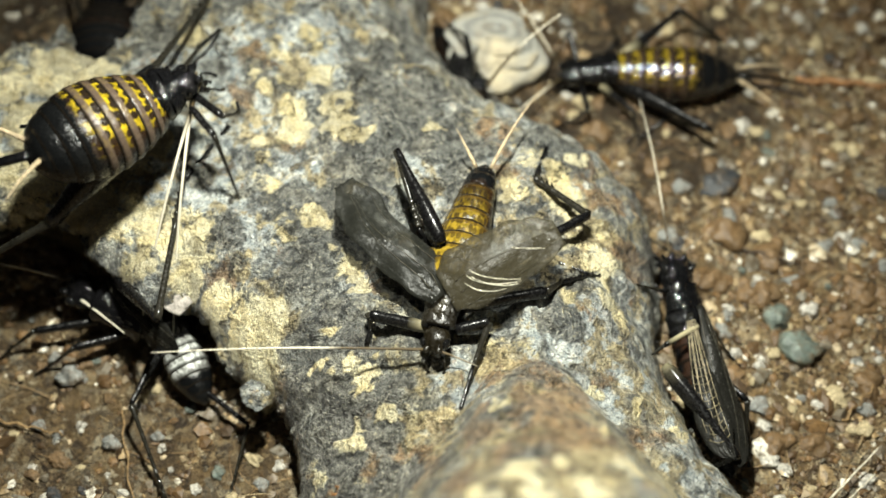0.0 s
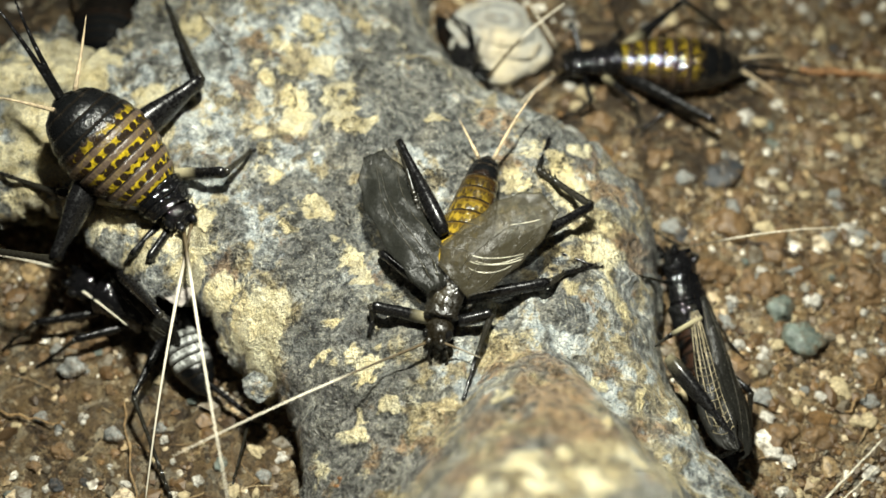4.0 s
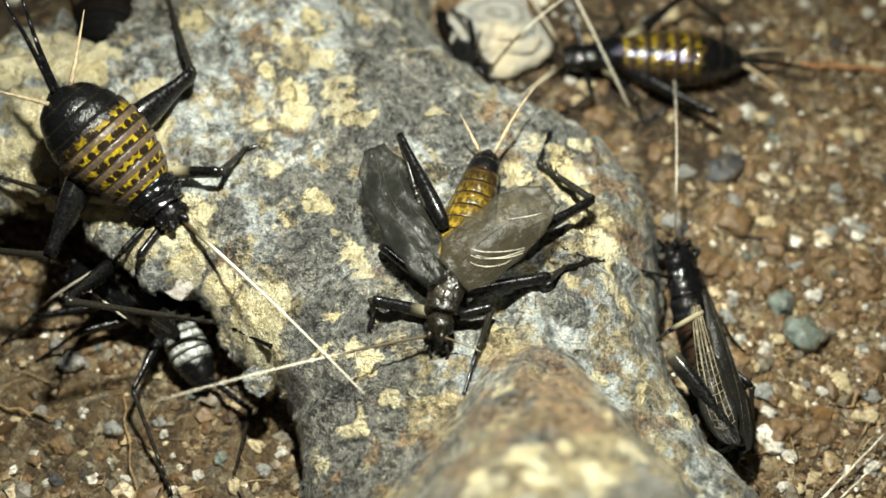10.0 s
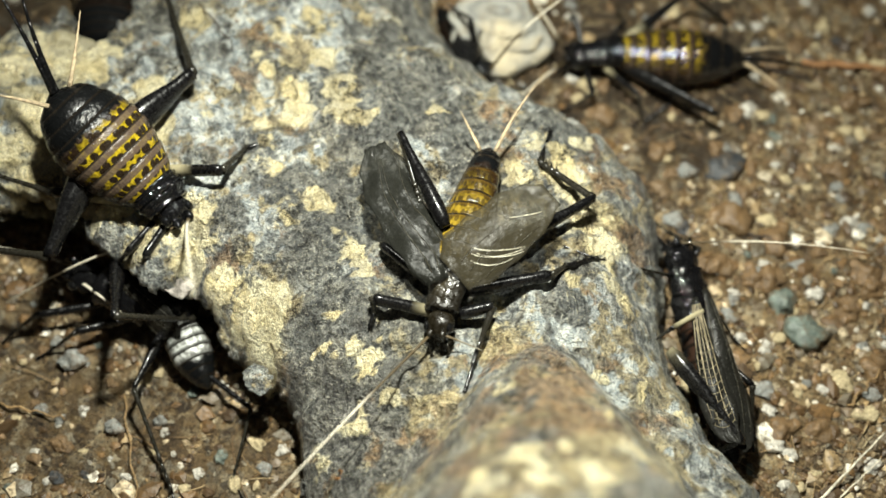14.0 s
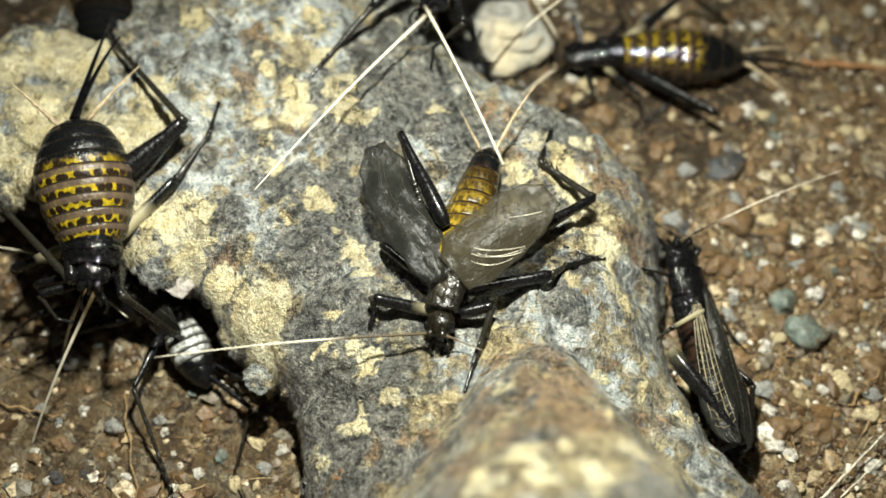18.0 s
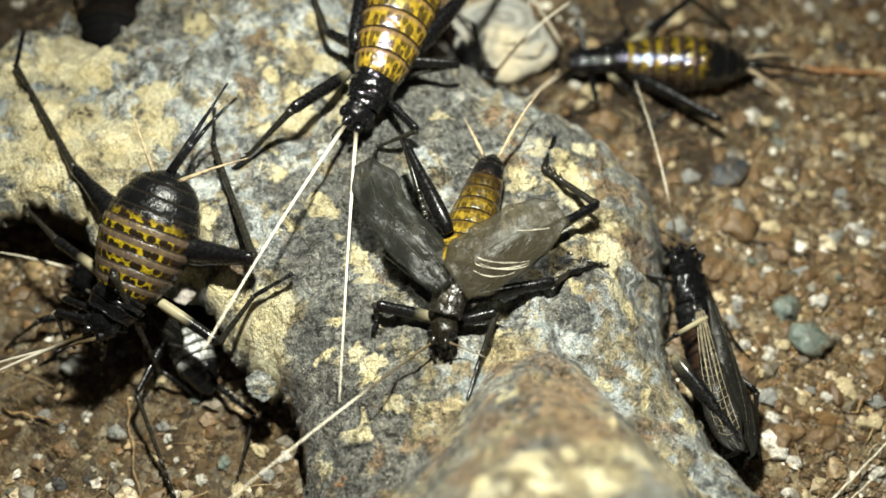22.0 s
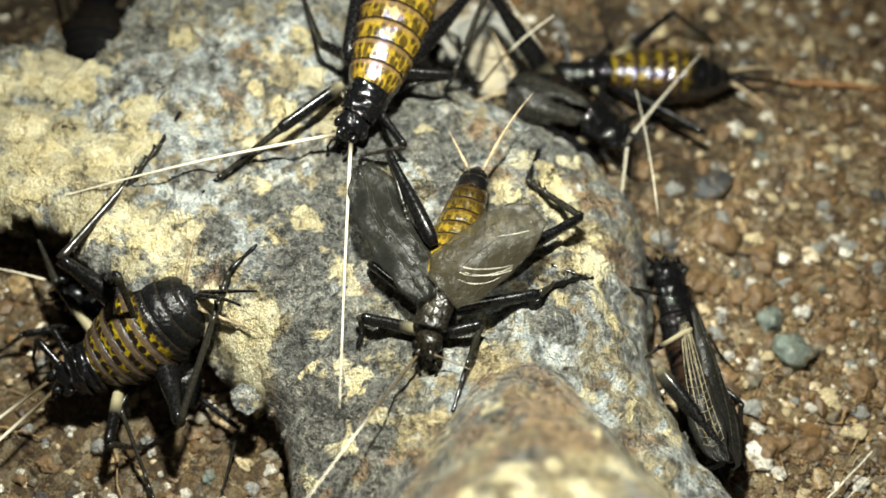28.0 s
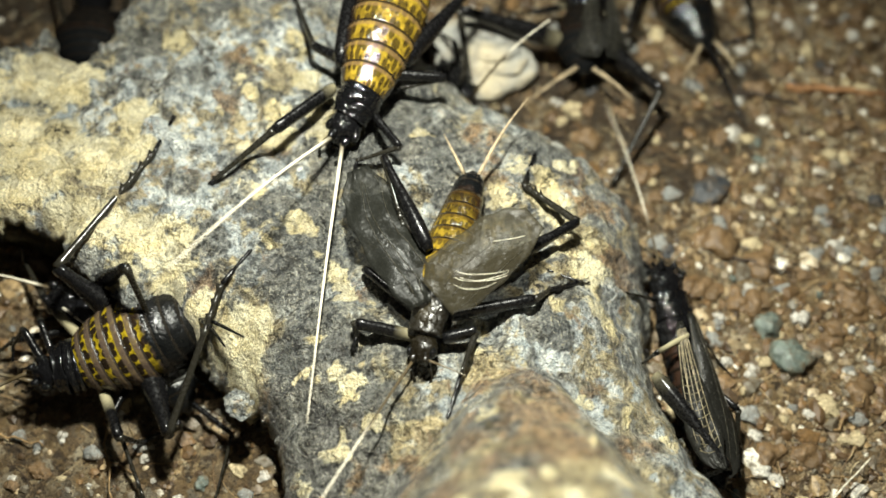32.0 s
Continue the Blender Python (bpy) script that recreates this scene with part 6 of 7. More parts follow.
# ---- what moves ----
def motions():
    still = [(0.0, caller["rest"]), (32.0, caller["rest"])]
    walk_feeler(caller, 1, still, [(0, (-20.29, -10.96, 18.00)), (0.5, (-22.29, -11.12, 18.00)), (1, (-16.90, -7.88, 18.00)), (1.5, (-15.35, -7.40, 18.00)), (2, (-16.82, -8.38, 18.00)), (2.5, (-15.72, -9.43, 18.00)), (3, (-21.03, -22.31, 18.00)), (3.5, (-19.74, -19.71, 18.00)), (5.5, (-11.78, -20.56, 18.00)), (6, (-11.67, -25.14, 18.00)), (6.5, (-10.72, -24.06, 18.00)), (7, (-11.23, -24.16, 18.00)), (7.5, (-17.22, -11.23, 18.00)), (8, (-18.08, -8.63, 18.00)), (8.5, (-22.17, -14.61, 18.00)), (9, (-17.74, -17.27, 18.00)), (9.5, (-21.45, -10.64, 18.00)), (10, (-18.64, -15.35, 18.00)), (10.5, (-14.96, -19.47, 18.00)), (11, (-14.21, -24.42, 18.00)), (11.5, (-10.08, -24.99, 18.00)), (12, (-10.20, -24.61, 18.00)), (12.5, (-21.55, -18.50, 18.00)), (13, (-23.77, -5.03, 18.00)), (13.5, (-17.30, -24.45, 18.00)), (14, (-13.10, -24.58, 18.00)), (14.5, (-12.69, -24.35, 18.00)), (16.5, (-14.10, -24.72, 18.00)), (17, (-18.07, -24.93, 18.00)), (17.5, (-16.71, -24.89, 18.00)), (18, (-28.32, -13.39, 18.00)), (18.5, (-24.10, -13.52, 18.00)), (19, (-32.77, -9.43, 18.00)), (19.5, (-21.04, -2.11, 18.00)), (20, (-19.43, -11.92, 18.00)), (20.5, (-14.92, -1.87, 18.00)), (21, (-17.64, -10.35, 18.00)), (21.5, (-20.47, -19.32, 18.00)), (22, (-14.82, -22.52, 18.00)), (22.5, (-14.75, -21.00, 18.00)), (23, (-20.12, -19.74, 18.00)), (23.5, (-18.60, -15.71, 18.00)), (24, (-20.00, -5.35, 18.00)), (24.5, (-19.26, -1.49, 18.00)), (25, (-18.94, -23.22, 18.00)), (25.5, (-11.98, -23.34, 18.00)), (28, (-10.08, -23.91, 18.00)), (29, (-8.32, -23.14, 18.00)), (30, (-8.13, -23.23, 18.00)), (31, (-8.67, -22.90, 18.00)), (32, (-8.37, -23.30, 18.00))])
    still = [(0.0, flanker["rest"]), (32.0, flanker["rest"])]
    walk_feeler(flanker, 0, still, [(0, (22.22, 29.84, 9.00)), (0.5, (18.95, 26.97, 9.00)), (1, (24.55, 25.32, 9.00)), (1.5, (30.05, 23.61, 9.00)), (2, (33.48, 22.79, 9.00)), (2.5, (39.34, 16.39, 9.00)), (3, (38.16, 6.18, 9.00)), (3.5, (42.73, 5.09, 9.00)), (5.5, (44.48, 16.80, 9.00)), (6, (44.66, 24.37, 9.00)), (6.5, (37.74, 22.23, 9.00)), (7, (35.28, 10.24, 9.00)), (7.5, (31.55, 24.50, 9.00)), (8, (25.63, 26.94, 9.00)), (8.5, (23.77, 26.87, 9.00)), (9, (19.98, 28.28, 9.00)), (9.5, (19.80, 26.95, 9.00)), (10, (26.05, 23.20, 9.00)), (10.5, (29.53, 18.61, 9.00)), (11, (31.94, 14.12, 9.00)), (11.5, (38.95, 13.42, 9.00)), (12, (37.10, 6.26, 9.00)), (12.5, (36.98, 2.72, 9.00)), (13, (41.81, -0.87, 9.00)), (13.5, (39.14, 0.38, 9.00)), (14, (41.78, 2.16, 9.00)), (14.5, (39.47, 5.57, 9.00)), (16.5, (22.64, 24.32, 9.00)), (17, (26.15, 26.54, 9.00)), (17.5, (38.49, 23.43, 9.00)), (18, (40.66, 11.04, 9.00)), (18.5, (34.97, 16.24, 9.00)), (19, (25.23, 11.94, 9.00)), (19.5, (25.44, 19.78, 9.00)), (20, (24.70, 26.98, 9.00)), (20.5, (32.53, 20.05, 9.00)), (21, (23.50, 26.42, 9.00)), (21.5, (17.53, 19.74, 9.00)), (22, (22.29, 16.96, 9.00)), (23, (27.43, 11.24, 9.00)), (24, (27.56, 14.16, 9.00)), (25.5, (28.81, 21.65, 9.00)), (27.5, (20.72, 21.97, 9.00)), (28, (23.64, 15.64, 9.00)), (28.5, (31.05, 19.10, 9.00)), (29, (33.54, 5.94, 9.00)), (29.5, (39.90, 7.69, 9.00)), (30, (31.39, 9.34, 9.00)), (30.5, (31.10, 21.70, 9.00)), (31, (30.43, 22.88, 9.00)), (31.5, (38.97, 23.37, 9.00)), (32, (20.49, 21.92, 9.00))])
    # the female turns on the log, rests, then climbs down over its edge
    frames = body_rows(female, [
        (0, (-40.26, 2.06, 27.00), (-26.99, 12.43, 25.00)),
        (0.3, (-40.41, 4.16, 27.00), (-28.24, 10.42, 22.00)),
        (0.6, (-40.11, 12.47, 21.00), (-28.83, 9.44, 17.00)),
        (1, (-37.89, 11.68, 23.00), (-26.85, 8.02, 15.50)),
        (1.5, (-37.76, 11.89, 23.00), (-26.75, 7.57, 15.50)),
        (2, (-37.64, 12.27, 23.00), (-26.85, 7.09, 15.50)),
        (3, (-37.46, 13.17, 23.00), (-27.25, 6.66, 15.50)),
        (3.5, (-37.47, 13.19, 23.00), (-27.83, 6.61, 15.50)),
        (5.5, (-37.39, 13.42, 23.00), (-29.21, 6.69, 15.50)),
        (6, (-37.28, 13.17, 23.00), (-29.30, 6.58, 15.50)),
        (7, (-37.30, 12.95, 23.00), (-29.18, 6.44, 15.50)),
        (9, (-37.22, 12.56, 23.00), (-29.02, 6.07, 15.50)),
        (11, (-37.51, 12.67, 23.00), (-28.98, 6.24, 15.50)),
        (13, (-37.59, 12.26, 23.00), (-28.81, 6.02, 15.50)),
        (14.5, (-37.50, 12.34, 23.00), (-28.73, 6.13, 15.50)),
        (16.5, (-37.46, 12.05, 23.00), (-28.60, 5.84, 15.50)),
        (17.4, (-37.28, 12.09, 23.00), (-29.16, 5.22, 15.50)),
        (17.7, (-37.07, 14.85, 20.00), (-31.48, 2.71, 15.50)),
        (18, (-36.80, 13.09, 19.50), (-34.00, -0.10, 15.00)),
        (18.4, (-32.93, 13.19, 19.00), (-33.23, -1.67, 14.00)),
        (18.7, (-29.68, 11.86, 19.00), (-32.97, -2.61, 13.50)),
        (19, (-27.90, 10.02, 18.50), (-32.80, -2.96, 13.00)),
        (20, (-27.41, 8.39, 18.50), (-31.53, -3.96, 13.00)),
        (21, (-27.00, 7.84, 18.50), (-31.34, -4.11, 13.00)),
        (22, (-26.53, 7.82, 18.50), (-31.50, -3.88, 13.00)),
        (22.6, (-25.73, 7.53, 18.00), (-32.46, -3.76, 12.50)),
        (23, (-24.44, 6.15, 17.00), (-32.47, -4.85, 12.00)),
        (23.2, (-25.10, 2.77, 14.50), (-35.09, -4.93, 8.50), (0, -0.25, 1)),
        (23.6, (-27.23, 0.73, 11.40), (-36.42, -6.44, 8.00), (0, -0.35, 1)),
        (24, (-28.16, -3.57, 10.80), (-35.55, -6.21, 7.00), (0, -0.35, 1)),
        (25, (-27.29, -3.68, 10.80), (-34.49, -6.52, 6.50), (0, -0.35, 1)),
        (27.5, (-26.51, -3.31, 10.30), (-33.87, -7.08, 6.50), (0, -0.35, 1)),
        (28, (-26.27, -2.93, 9.80), (-33.78, -6.94, 6.50), (0, -0.35, 1)),
        (29, (-25.87, -3.03, 9.30), (-33.92, -7.21, 6.50), (0, -0.35, 1)),
        (30, (-26.08, -3.03, 8.80), (-34.62, -6.89, 6.50), (0, -0.35, 1)),
        (32, (-25.52, -2.71, 8.30), (-34.82, -6.36, 6.50), (0, -0.35, 1)),
    ])
    walk_body(female, frames)
    walk_leg(female, "hind_left", frames, [(0, (-22.79, 21.66, 19.64), (-25.05, 35.76, 14.81), (-24.85, 39.80, 13.53)), (0.6, (-20.01, 18.14, 19.46), (-30.27, 33.83, 15.54), (-31.61, 37.41, 14.72)), (1, (-18.67, 15.93, 20.00), (-25.86, 26.57, 14.50), (-30.63, 34.34, 14.00)), (2, (-20.22, 17.46, 19.00), (-24.52, 24.21, 15.10), (-30.49, 33.33, 13.80)), (3.5, (-21.12, 18.50, 19.00), (-29.94, 31.78, 13.60), (-32.52, 36.92, 13.50)), (5.5, (-22.87, 17.55, 19.00), (-30.79, 32.28, 13.40), (-33.34, 38.18, 12.50)), (8, (-22.90, 17.13, 19.00), (-30.91, 32.55, 13.30), (-33.60, 38.82, 12.00)), (17.4, (-22.77, 17.45, 19.00), (-30.96, 31.97, 13.40), (-33.51, 37.83, 12.50)), (17.7, (-21.64, 12.94, 18.64), (-34.94, 26.60, 15.18), (-36.89, 29.72, 14.47)), (18, (-21.49, 6.55, 19.35), (-35.14, 24.22, 15.16), (-36.74, 27.63, 14.42)), (18.4, (-21.96, 5.42, 19.24), (-30.39, 22.03, 15.34), (-31.36, 25.82, 14.52)), (18.7, (-20.63, -2.33, 16.55), (-26.06, 15.45, 15.38), (-26.43, 19.57, 15.13)), (19, (-19.13, -4.37, 16.49), (-24.63, 13.26, 15.02), (-25.02, 17.37, 14.70)), (20, (-19.26, -4.76, 16.27), (-24.03, 12.27, 15.12), (-24.31, 16.41, 14.86)), (22, (-18.25, -4.82, 16.70), (-23.87, 12.21, 15.11), (-24.32, 16.29, 14.76)), (23, (-18.25, -6.20, 15.97), (-22.69, 10.01, 15.09), (-22.95, 14.16, 14.88)), (23.6, (-22.05, -12.44, 9.00), (-21.45, 2.04, 14.35), (-20.49, 6.09, 15.74)), (24, (-23.69, -15.33, 11.00), (-21.18, -0.36, 14.10), (-16.75, 4.55, 15.00)), (25, (-23.41, -15.39, 11.00), (-20.48, -0.36, 14.20), (-15.58, 4.22, 15.00)), (28, (-22.05, -15.46, 11.00), (-19.71, -0.39, 14.30), (-15.29, 4.35, 14.90)), (30, (-21.47, -15.82, 11.00), (-19.75, -1.09, 13.90), (-15.37, 3.98, 15.00)), (32, (-21.09, -15.63, 11.00), (-19.80, -1.07, 13.90), (-15.68, 4.17, 15.00))])
    walk_leg(female, "hind_right", frames, [(0, (-34.24, -2.57, 15.00), (-50.45, -1.48, 12.00), (-54.90, -1.67, 12.00)), (1, (-34.23, -3.91, 14.00), (-50.66, 2.48, 12.00), (-56.12, 3.79, 12.00)), (2, (-35.45, -3.34, 14.00), (-51.11, 3.54, 12.00), (-56.47, 5.53, 12.00)), (3.5, (-37.26, -3.23, 14.00), (-52.16, 3.20, 12.00), (-56.58, 4.85, 12.00)), (8, (-38.44, -3.42, 14.00), (-52.82, 2.02, 12.00), (-57.85, 3.98, 12.00)), (17.4, (-38.21, -3.15, 14.00), (-53.00, 2.29, 12.00), (-57.88, 3.59, 12.00)), (18, (-41.98, -2.87, 15.00), (-46.07, 6.65, 15.00), (-46.85, 10.63, 15.00)), (19, (-41.96, 3.32, 17.00), (-47.25, 21.61, 15.00), (-47.56, 25.73, 14.58)), (20, (-41.73, 3.73, 17.00), (-46.69, 22.67, 15.05), (-46.90, 26.82, 14.65)), (22, (-41.53, 4.19, 17.00), (-47.30, 24.01, 15.09), (-47.61, 28.13, 14.72)), (23, (-39.94, 0.34, 16.00), (-46.02, 14.08, 14.59), (-46.83, 18.02, 14.22)), (23.6, (-36.94, 0.91, 14.00), (-28.37, 13.77, 14.80), (-24.38, 21.95, 14.10)), (24, (-37.59, 0.78, 14.00), (-29.13, 13.55, 14.90), (-25.47, 22.09, 14.40)), (25, (-37.07, 0.49, 14.00), (-28.70, 13.44, 14.80), (-25.17, 22.29, 14.30)), (28, (-36.27, 0.54, 14.00), (-28.25, 13.84, 14.70), (-25.16, 22.42, 14.20)), (32, (-36.18, 0.30, 14.00), (-28.02, 13.61, 14.70), (-25.40, 22.20, 14.30))])
    walk_leg(female, "mid_left", frames, [(0, (-26.32, 20.99, 18.63), (-24.82, 28.62, 14.95), (-23.32, 32.47, 13.24)), (1, (-19.30, 12.49, 17.00), (-22.30, 15.27, 14.50), (-20.30, 18.62, 13.90)), (2, (-18.91, 9.82, 17.00), (-19.25, 12.50, 14.40), (-16.21, 12.91, 14.10)), (3.5, (-18.83, 9.46, 17.00), (-19.30, 12.34, 14.40), (-16.16, 13.03, 14.10)), (5.5, (-20.34, 8.07, 17.00), (-20.53, 12.48, 14.10), (-16.10, 12.83, 14.10)), (8, (-20.25, 8.08, 17.00), (-20.37, 11.95, 14.20), (-16.25, 12.93, 14.10)), (17.4, (-19.99, 8.20, 17.00), (-20.20, 11.86, 14.20), (-16.20, 12.90, 14.10)), (18, (-22.80, 3.85, 16.20), (-23.55, 13.69, 15.10), (-23.05, 17.95, 14.66)), (18.7, (-21.54, -3.41, 13.88), (-20.23, -1.69, 12.90), (-17.22, 1.51, 11.25)), (19, (-21.43, -5.99, 11.70), (-18.94, -3.37, 13.24), (-15.60, -0.40, 14.81)), (20, (-22.48, -6.03, 9.75), (-18.19, -3.79, 13.44), (-14.57, -2.02, 15.87)), (22, (-21.81, -5.42, 11.66), (-18.59, -4.00, 13.30), (-14.47, -2.24, 14.99)), (23, (-21.16, -7.41, 10.81), (-18.27, -4.88, 13.17), (-14.91, -2.34, 15.26)), (23.6, (-28.60, -13.69, 6.00), (-27.96, -14.35, 1.00), (-26.66, -14.57, -2.93)), (24, (-31.99, -14.44, 3.00), (-30.38, -14.37, 1.00), (-28.45, -12.25, 1.00)), (25, (-31.76, -13.95, 3.00), (-30.07, -14.47, 1.00), (-27.66, -11.44, 1.00)), (28, (-30.28, -13.99, 3.00), (-29.63, -13.91, 1.00), (-26.75, -11.50, 1.00)), (32, (-29.02, -13.53, 3.00), (-29.05, -12.67, 1.00), (-26.27, -10.92, 1.00))])
    walk_leg(female, "mid_right", frames, [(0, (-40.53, 14.22, 20.00), (-49.24, 16.04, 16.00), (-52.10, 15.69, 16.00)), (1, (-43.18, 4.69, 15.00), (-48.48, 9.31, 14.00), (-52.39, 12.03, 13.00)), (2, (-44.00, 6.41, 15.00), (-48.78, 11.11, 14.00), (-52.56, 13.17, 13.00)), (8, (-44.22, 2.92, 15.00), (-48.48, 9.48, 14.00), (-52.23, 11.50, 13.00)), (17.4, (-44.30, 4.16, 15.00), (-48.52, 9.08, 14.00), (-52.26, 11.09, 13.00)), (18, (-39.03, 0.13, 14.00), (-44.82, 0.68, 4.00), (-46.02, 1.17, 0.54)), (19, (-41.77, -0.38, 14.00), (-47.00, 9.60, 10.38), (-47.97, 13.27, 9.16)), (22, (-42.04, 0.80, 14.00), (-46.88, 9.87, 10.90), (-47.88, 13.55, 9.75)), (23, (-39.92, -2.21, 15.00), (-45.87, 9.77, 11.01), (-46.78, 13.50, 9.87)), (24, (-42.64, -0.32, 7.00), (-43.43, 7.99, 7.80), (-44.72, 10.91, 11.40)), (25, (-42.24, -0.09, 7.00), (-43.14, 7.92, 8.00), (-44.46, 11.10, 11.50)), (28, (-41.94, -1.75, 7.00), (-42.12, 7.66, 8.10), (-43.24, 9.90, 11.30)), (32, (-42.84, -2.97, 7.00), (-44.16, 7.64, 3.50), (-42.82, 8.08, 9.20))])
    walk_feeler(female, 0, frames, [(0, (-44.94, 3.05, 24.00)), (0.6, (-40.96, 17.77, 27.00)), (1, (-39.32, 15.01, 27.00)), (3.5, (-39.36, 16.04, 27.00)), (5.5, (-38.79, 16.51, 27.00)), (8, (-38.96, 16.37, 27.00)), (17.4, (-39.01, 15.69, 27.00)), (18, (-32.15, 17.25, 24.00)), (18.5, (-26.60, 17.55, 22.00)), (19, (-21.01, 15.60, 21.00)), (20, (-20.44, 17.46, 21.00)), (22, (-20.18, 15.52, 21.00)), (23, (-18.65, 11.80, 20.00)), (23.3, (-18.72, 4.92, 19.00)), (24, (-17.02, -3.59, 18.00)), (25, (-18.33, -3.43, 18.00)), (27.5, (-17.65, -4.42, 17.00)), (29, (-16.59, -6.22, 16.00)), (30, (-16.63, -8.34, 16.00)), (32, (-16.47, -9.20, 15.50))])
    walk_feeler(female, 1, frames, [(0, (-27.61, -3.15, 5.00)), (0.5, (-28.40, -1.18, 5.00)), (1, (-5.95, -7.91, 19.26)), (2, (-3.83, -9.87, 19.40)), (2.5, (-10.90, -15.04, 16.99)), (3, (-31.98, -21.05, 5.00)), (3.5, (-29.48, -16.78, 5.00)), (5.5, (-20.41, -8.86, 13.89)), (6, (-15.38, -3.29, 17.99)), (6.5, (-14.49, -12.60, 15.64)), (7, (-5.74, -16.22, 18.29)), (8, (-9.70, -10.52, 18.70)), (8.5, (-19.09, -16.63, 5.00)), (9, (-8.70, -17.23, 17.16)), (9.5, (-14.51, -12.80, 15.48)), (10, (-6.66, -16.41, 18.01)), (10.5, (-29.64, -20.19, 5.00)), (11, (-18.98, -19.68, 36.00)), (12, (-10.84, -12.69, 17.85)), (13, (-22.54, -22.15, 5.00)), (13.5, (-31.53, -15.14, 5.00)), (14, (-17.09, -18.93, 38.00)), (14.5, (-11.91, -19.61, 15.53)), (16.5, (-7.06, -5.22, 19.81)), (17, (2.00, -6.05, 18.22)), (17.5, (-25.36, -21.31, 5.00)), (18, (-38.40, -10.57, 5.00)), (19, (-35.99, -15.20, 5.00)), (20, (-30.21, -16.36, 5.00)), (22, (-45.41, -8.41, 5.00)), (23, (-43.63, -15.52, 5.00)), (24, (-45.59, -6.74, 5.00)), (25, (-45.07, -7.75, 5.00)), (28, (-42.40, -14.91, 5.00)), (30, (-43.69, -5.87, 5.00)), (32, (-45.45, -6.57, 5.00))])
    walk_feeler(female, 2, frames, [(0, (-31.37, -3.35, 4.00)), (2, (-8.00, -7.92, 18.82)), (3, (-19.29, -0.33, 17.09)), (6, (-36.00, -2.01, 4.00)), (9, (-37.96, -1.18, 4.00)), (11, (-40.09, 1.60, 4.00)), (13, (-40.80, 1.61, 4.00)), (14.5, (-40.63, 1.40, 4.00)), (17, (-40.42, 0.49, 4.00)), (18, (-37.85, -5.20, 4.00)), (19, (-43.80, -5.08, 4.00)), (22, (-48.75, -10.78, 4.00)), (24, (-47.34, -11.26, 4.00)), (28, (-46.05, -15.14, 4.00)), (32, (-46.28, -9.82, 4.00))])
    # the hidden one draws a leg in from the log
    still = [(t, hider["rest"]) for t in (0, 1, 2, 3, 5.5, 8, 17, 19, 32)]
    walk_leg(hider, "hind_right", still, [(0, (-26.80, -6.18, 15.00), (-26.20, 9.68, 14.50), (-22.28, 16.81, 14.20)), (1, (-26.86, -5.89, 15.00), (-26.38, 8.37, 14.40), (-23.30, 13.20, 14.40)), (2, (-26.78, -6.11, 15.00), (-26.22, 7.43, 14.40), (-23.85, 13.57, 14.50)), (3, (-28.26, -3.63, 14.00), (-27.41, -0.80, -1.80), (-20.41, -4.80, 11.30)), (5.5, (-28.67, -6.56, 14.00), (-25.78, -2.00, 4.10), (-20.23, -2.33, 12.10)), (8, (-28.42, -7.02, 14.00), (-23.00, -5.13, 8.20), (-17.72, -8.24, 11.40)), (17, (-28.49, -7.34, 14.00), (-25.47, -2.22, 0.50), (-18.67, -8.42, 11.10)), (19, (-30.24, -4.77, 9.00), (-28.47, -7.19, 3.00), (-26.82, -8.05, 2.00)), (32, (-28.55, -2.17, 9.00), (-26.73, -4.49, 3.00), (-25.07, -5.34, 2.00))])
    # the climber comes down over the log
    frames = body_rows(climber, [
        (0, (15.81, 74.29, 19.80), (10.37, 53.72, 18.60)),
        (14.5, (14.81, 70.08, 19.80), (9.37, 49.51, 18.60)),
        (15.6, (9.67, 65.30, 19.80), (4.23, 44.73, 18.60)),
        (16.5, (7.39, 54.22, 19.80), (1.95, 33.65, 18.60)),
        (17, (6.37, 52.99, 19.80), (0.93, 32.42, 18.60)),
        (18, (6.29, 53.06, 19.80), (0.85, 32.49, 18.60)),
        (18.5, (3.82, 50.92, 19.80), (-1.62, 30.35, 18.60)),
        (19, (1.52, 48.22, 19.80), (-3.92, 27.65, 18.60)),
        (19.5, (-0.15, 43.31, 19.80), (-5.59, 22.74, 18.60)),
        (20, (-1.16, 41.12, 19.80), (-6.60, 20.55, 18.60)),
        (21, (-1.63, 39.90, 19.80), (-7.07, 19.33, 18.60)),
        (22, (-1.73, 38.42, 19.80), (-7.17, 17.85, 18.60)),
        (23, (-0.90, 37.41, 19.80), (-6.34, 16.84, 18.60)),
        (24, (-1.30, 38.45, 19.80), (-6.74, 17.88, 18.60)),
        (25, (-1.24, 38.47, 19.80), (-6.68, 17.90, 18.60)),
        (28, (-0.74, 38.66, 19.80), (-6.18, 18.09, 18.60)),
        (30, (-0.92, 38.45, 19.80), (-6.36, 17.88, 18.60)),
        (32, (-1.06, 38.84, 19.80), (-6.50, 18.27, 18.60)),
    ])
    walk_body(climber, frames)
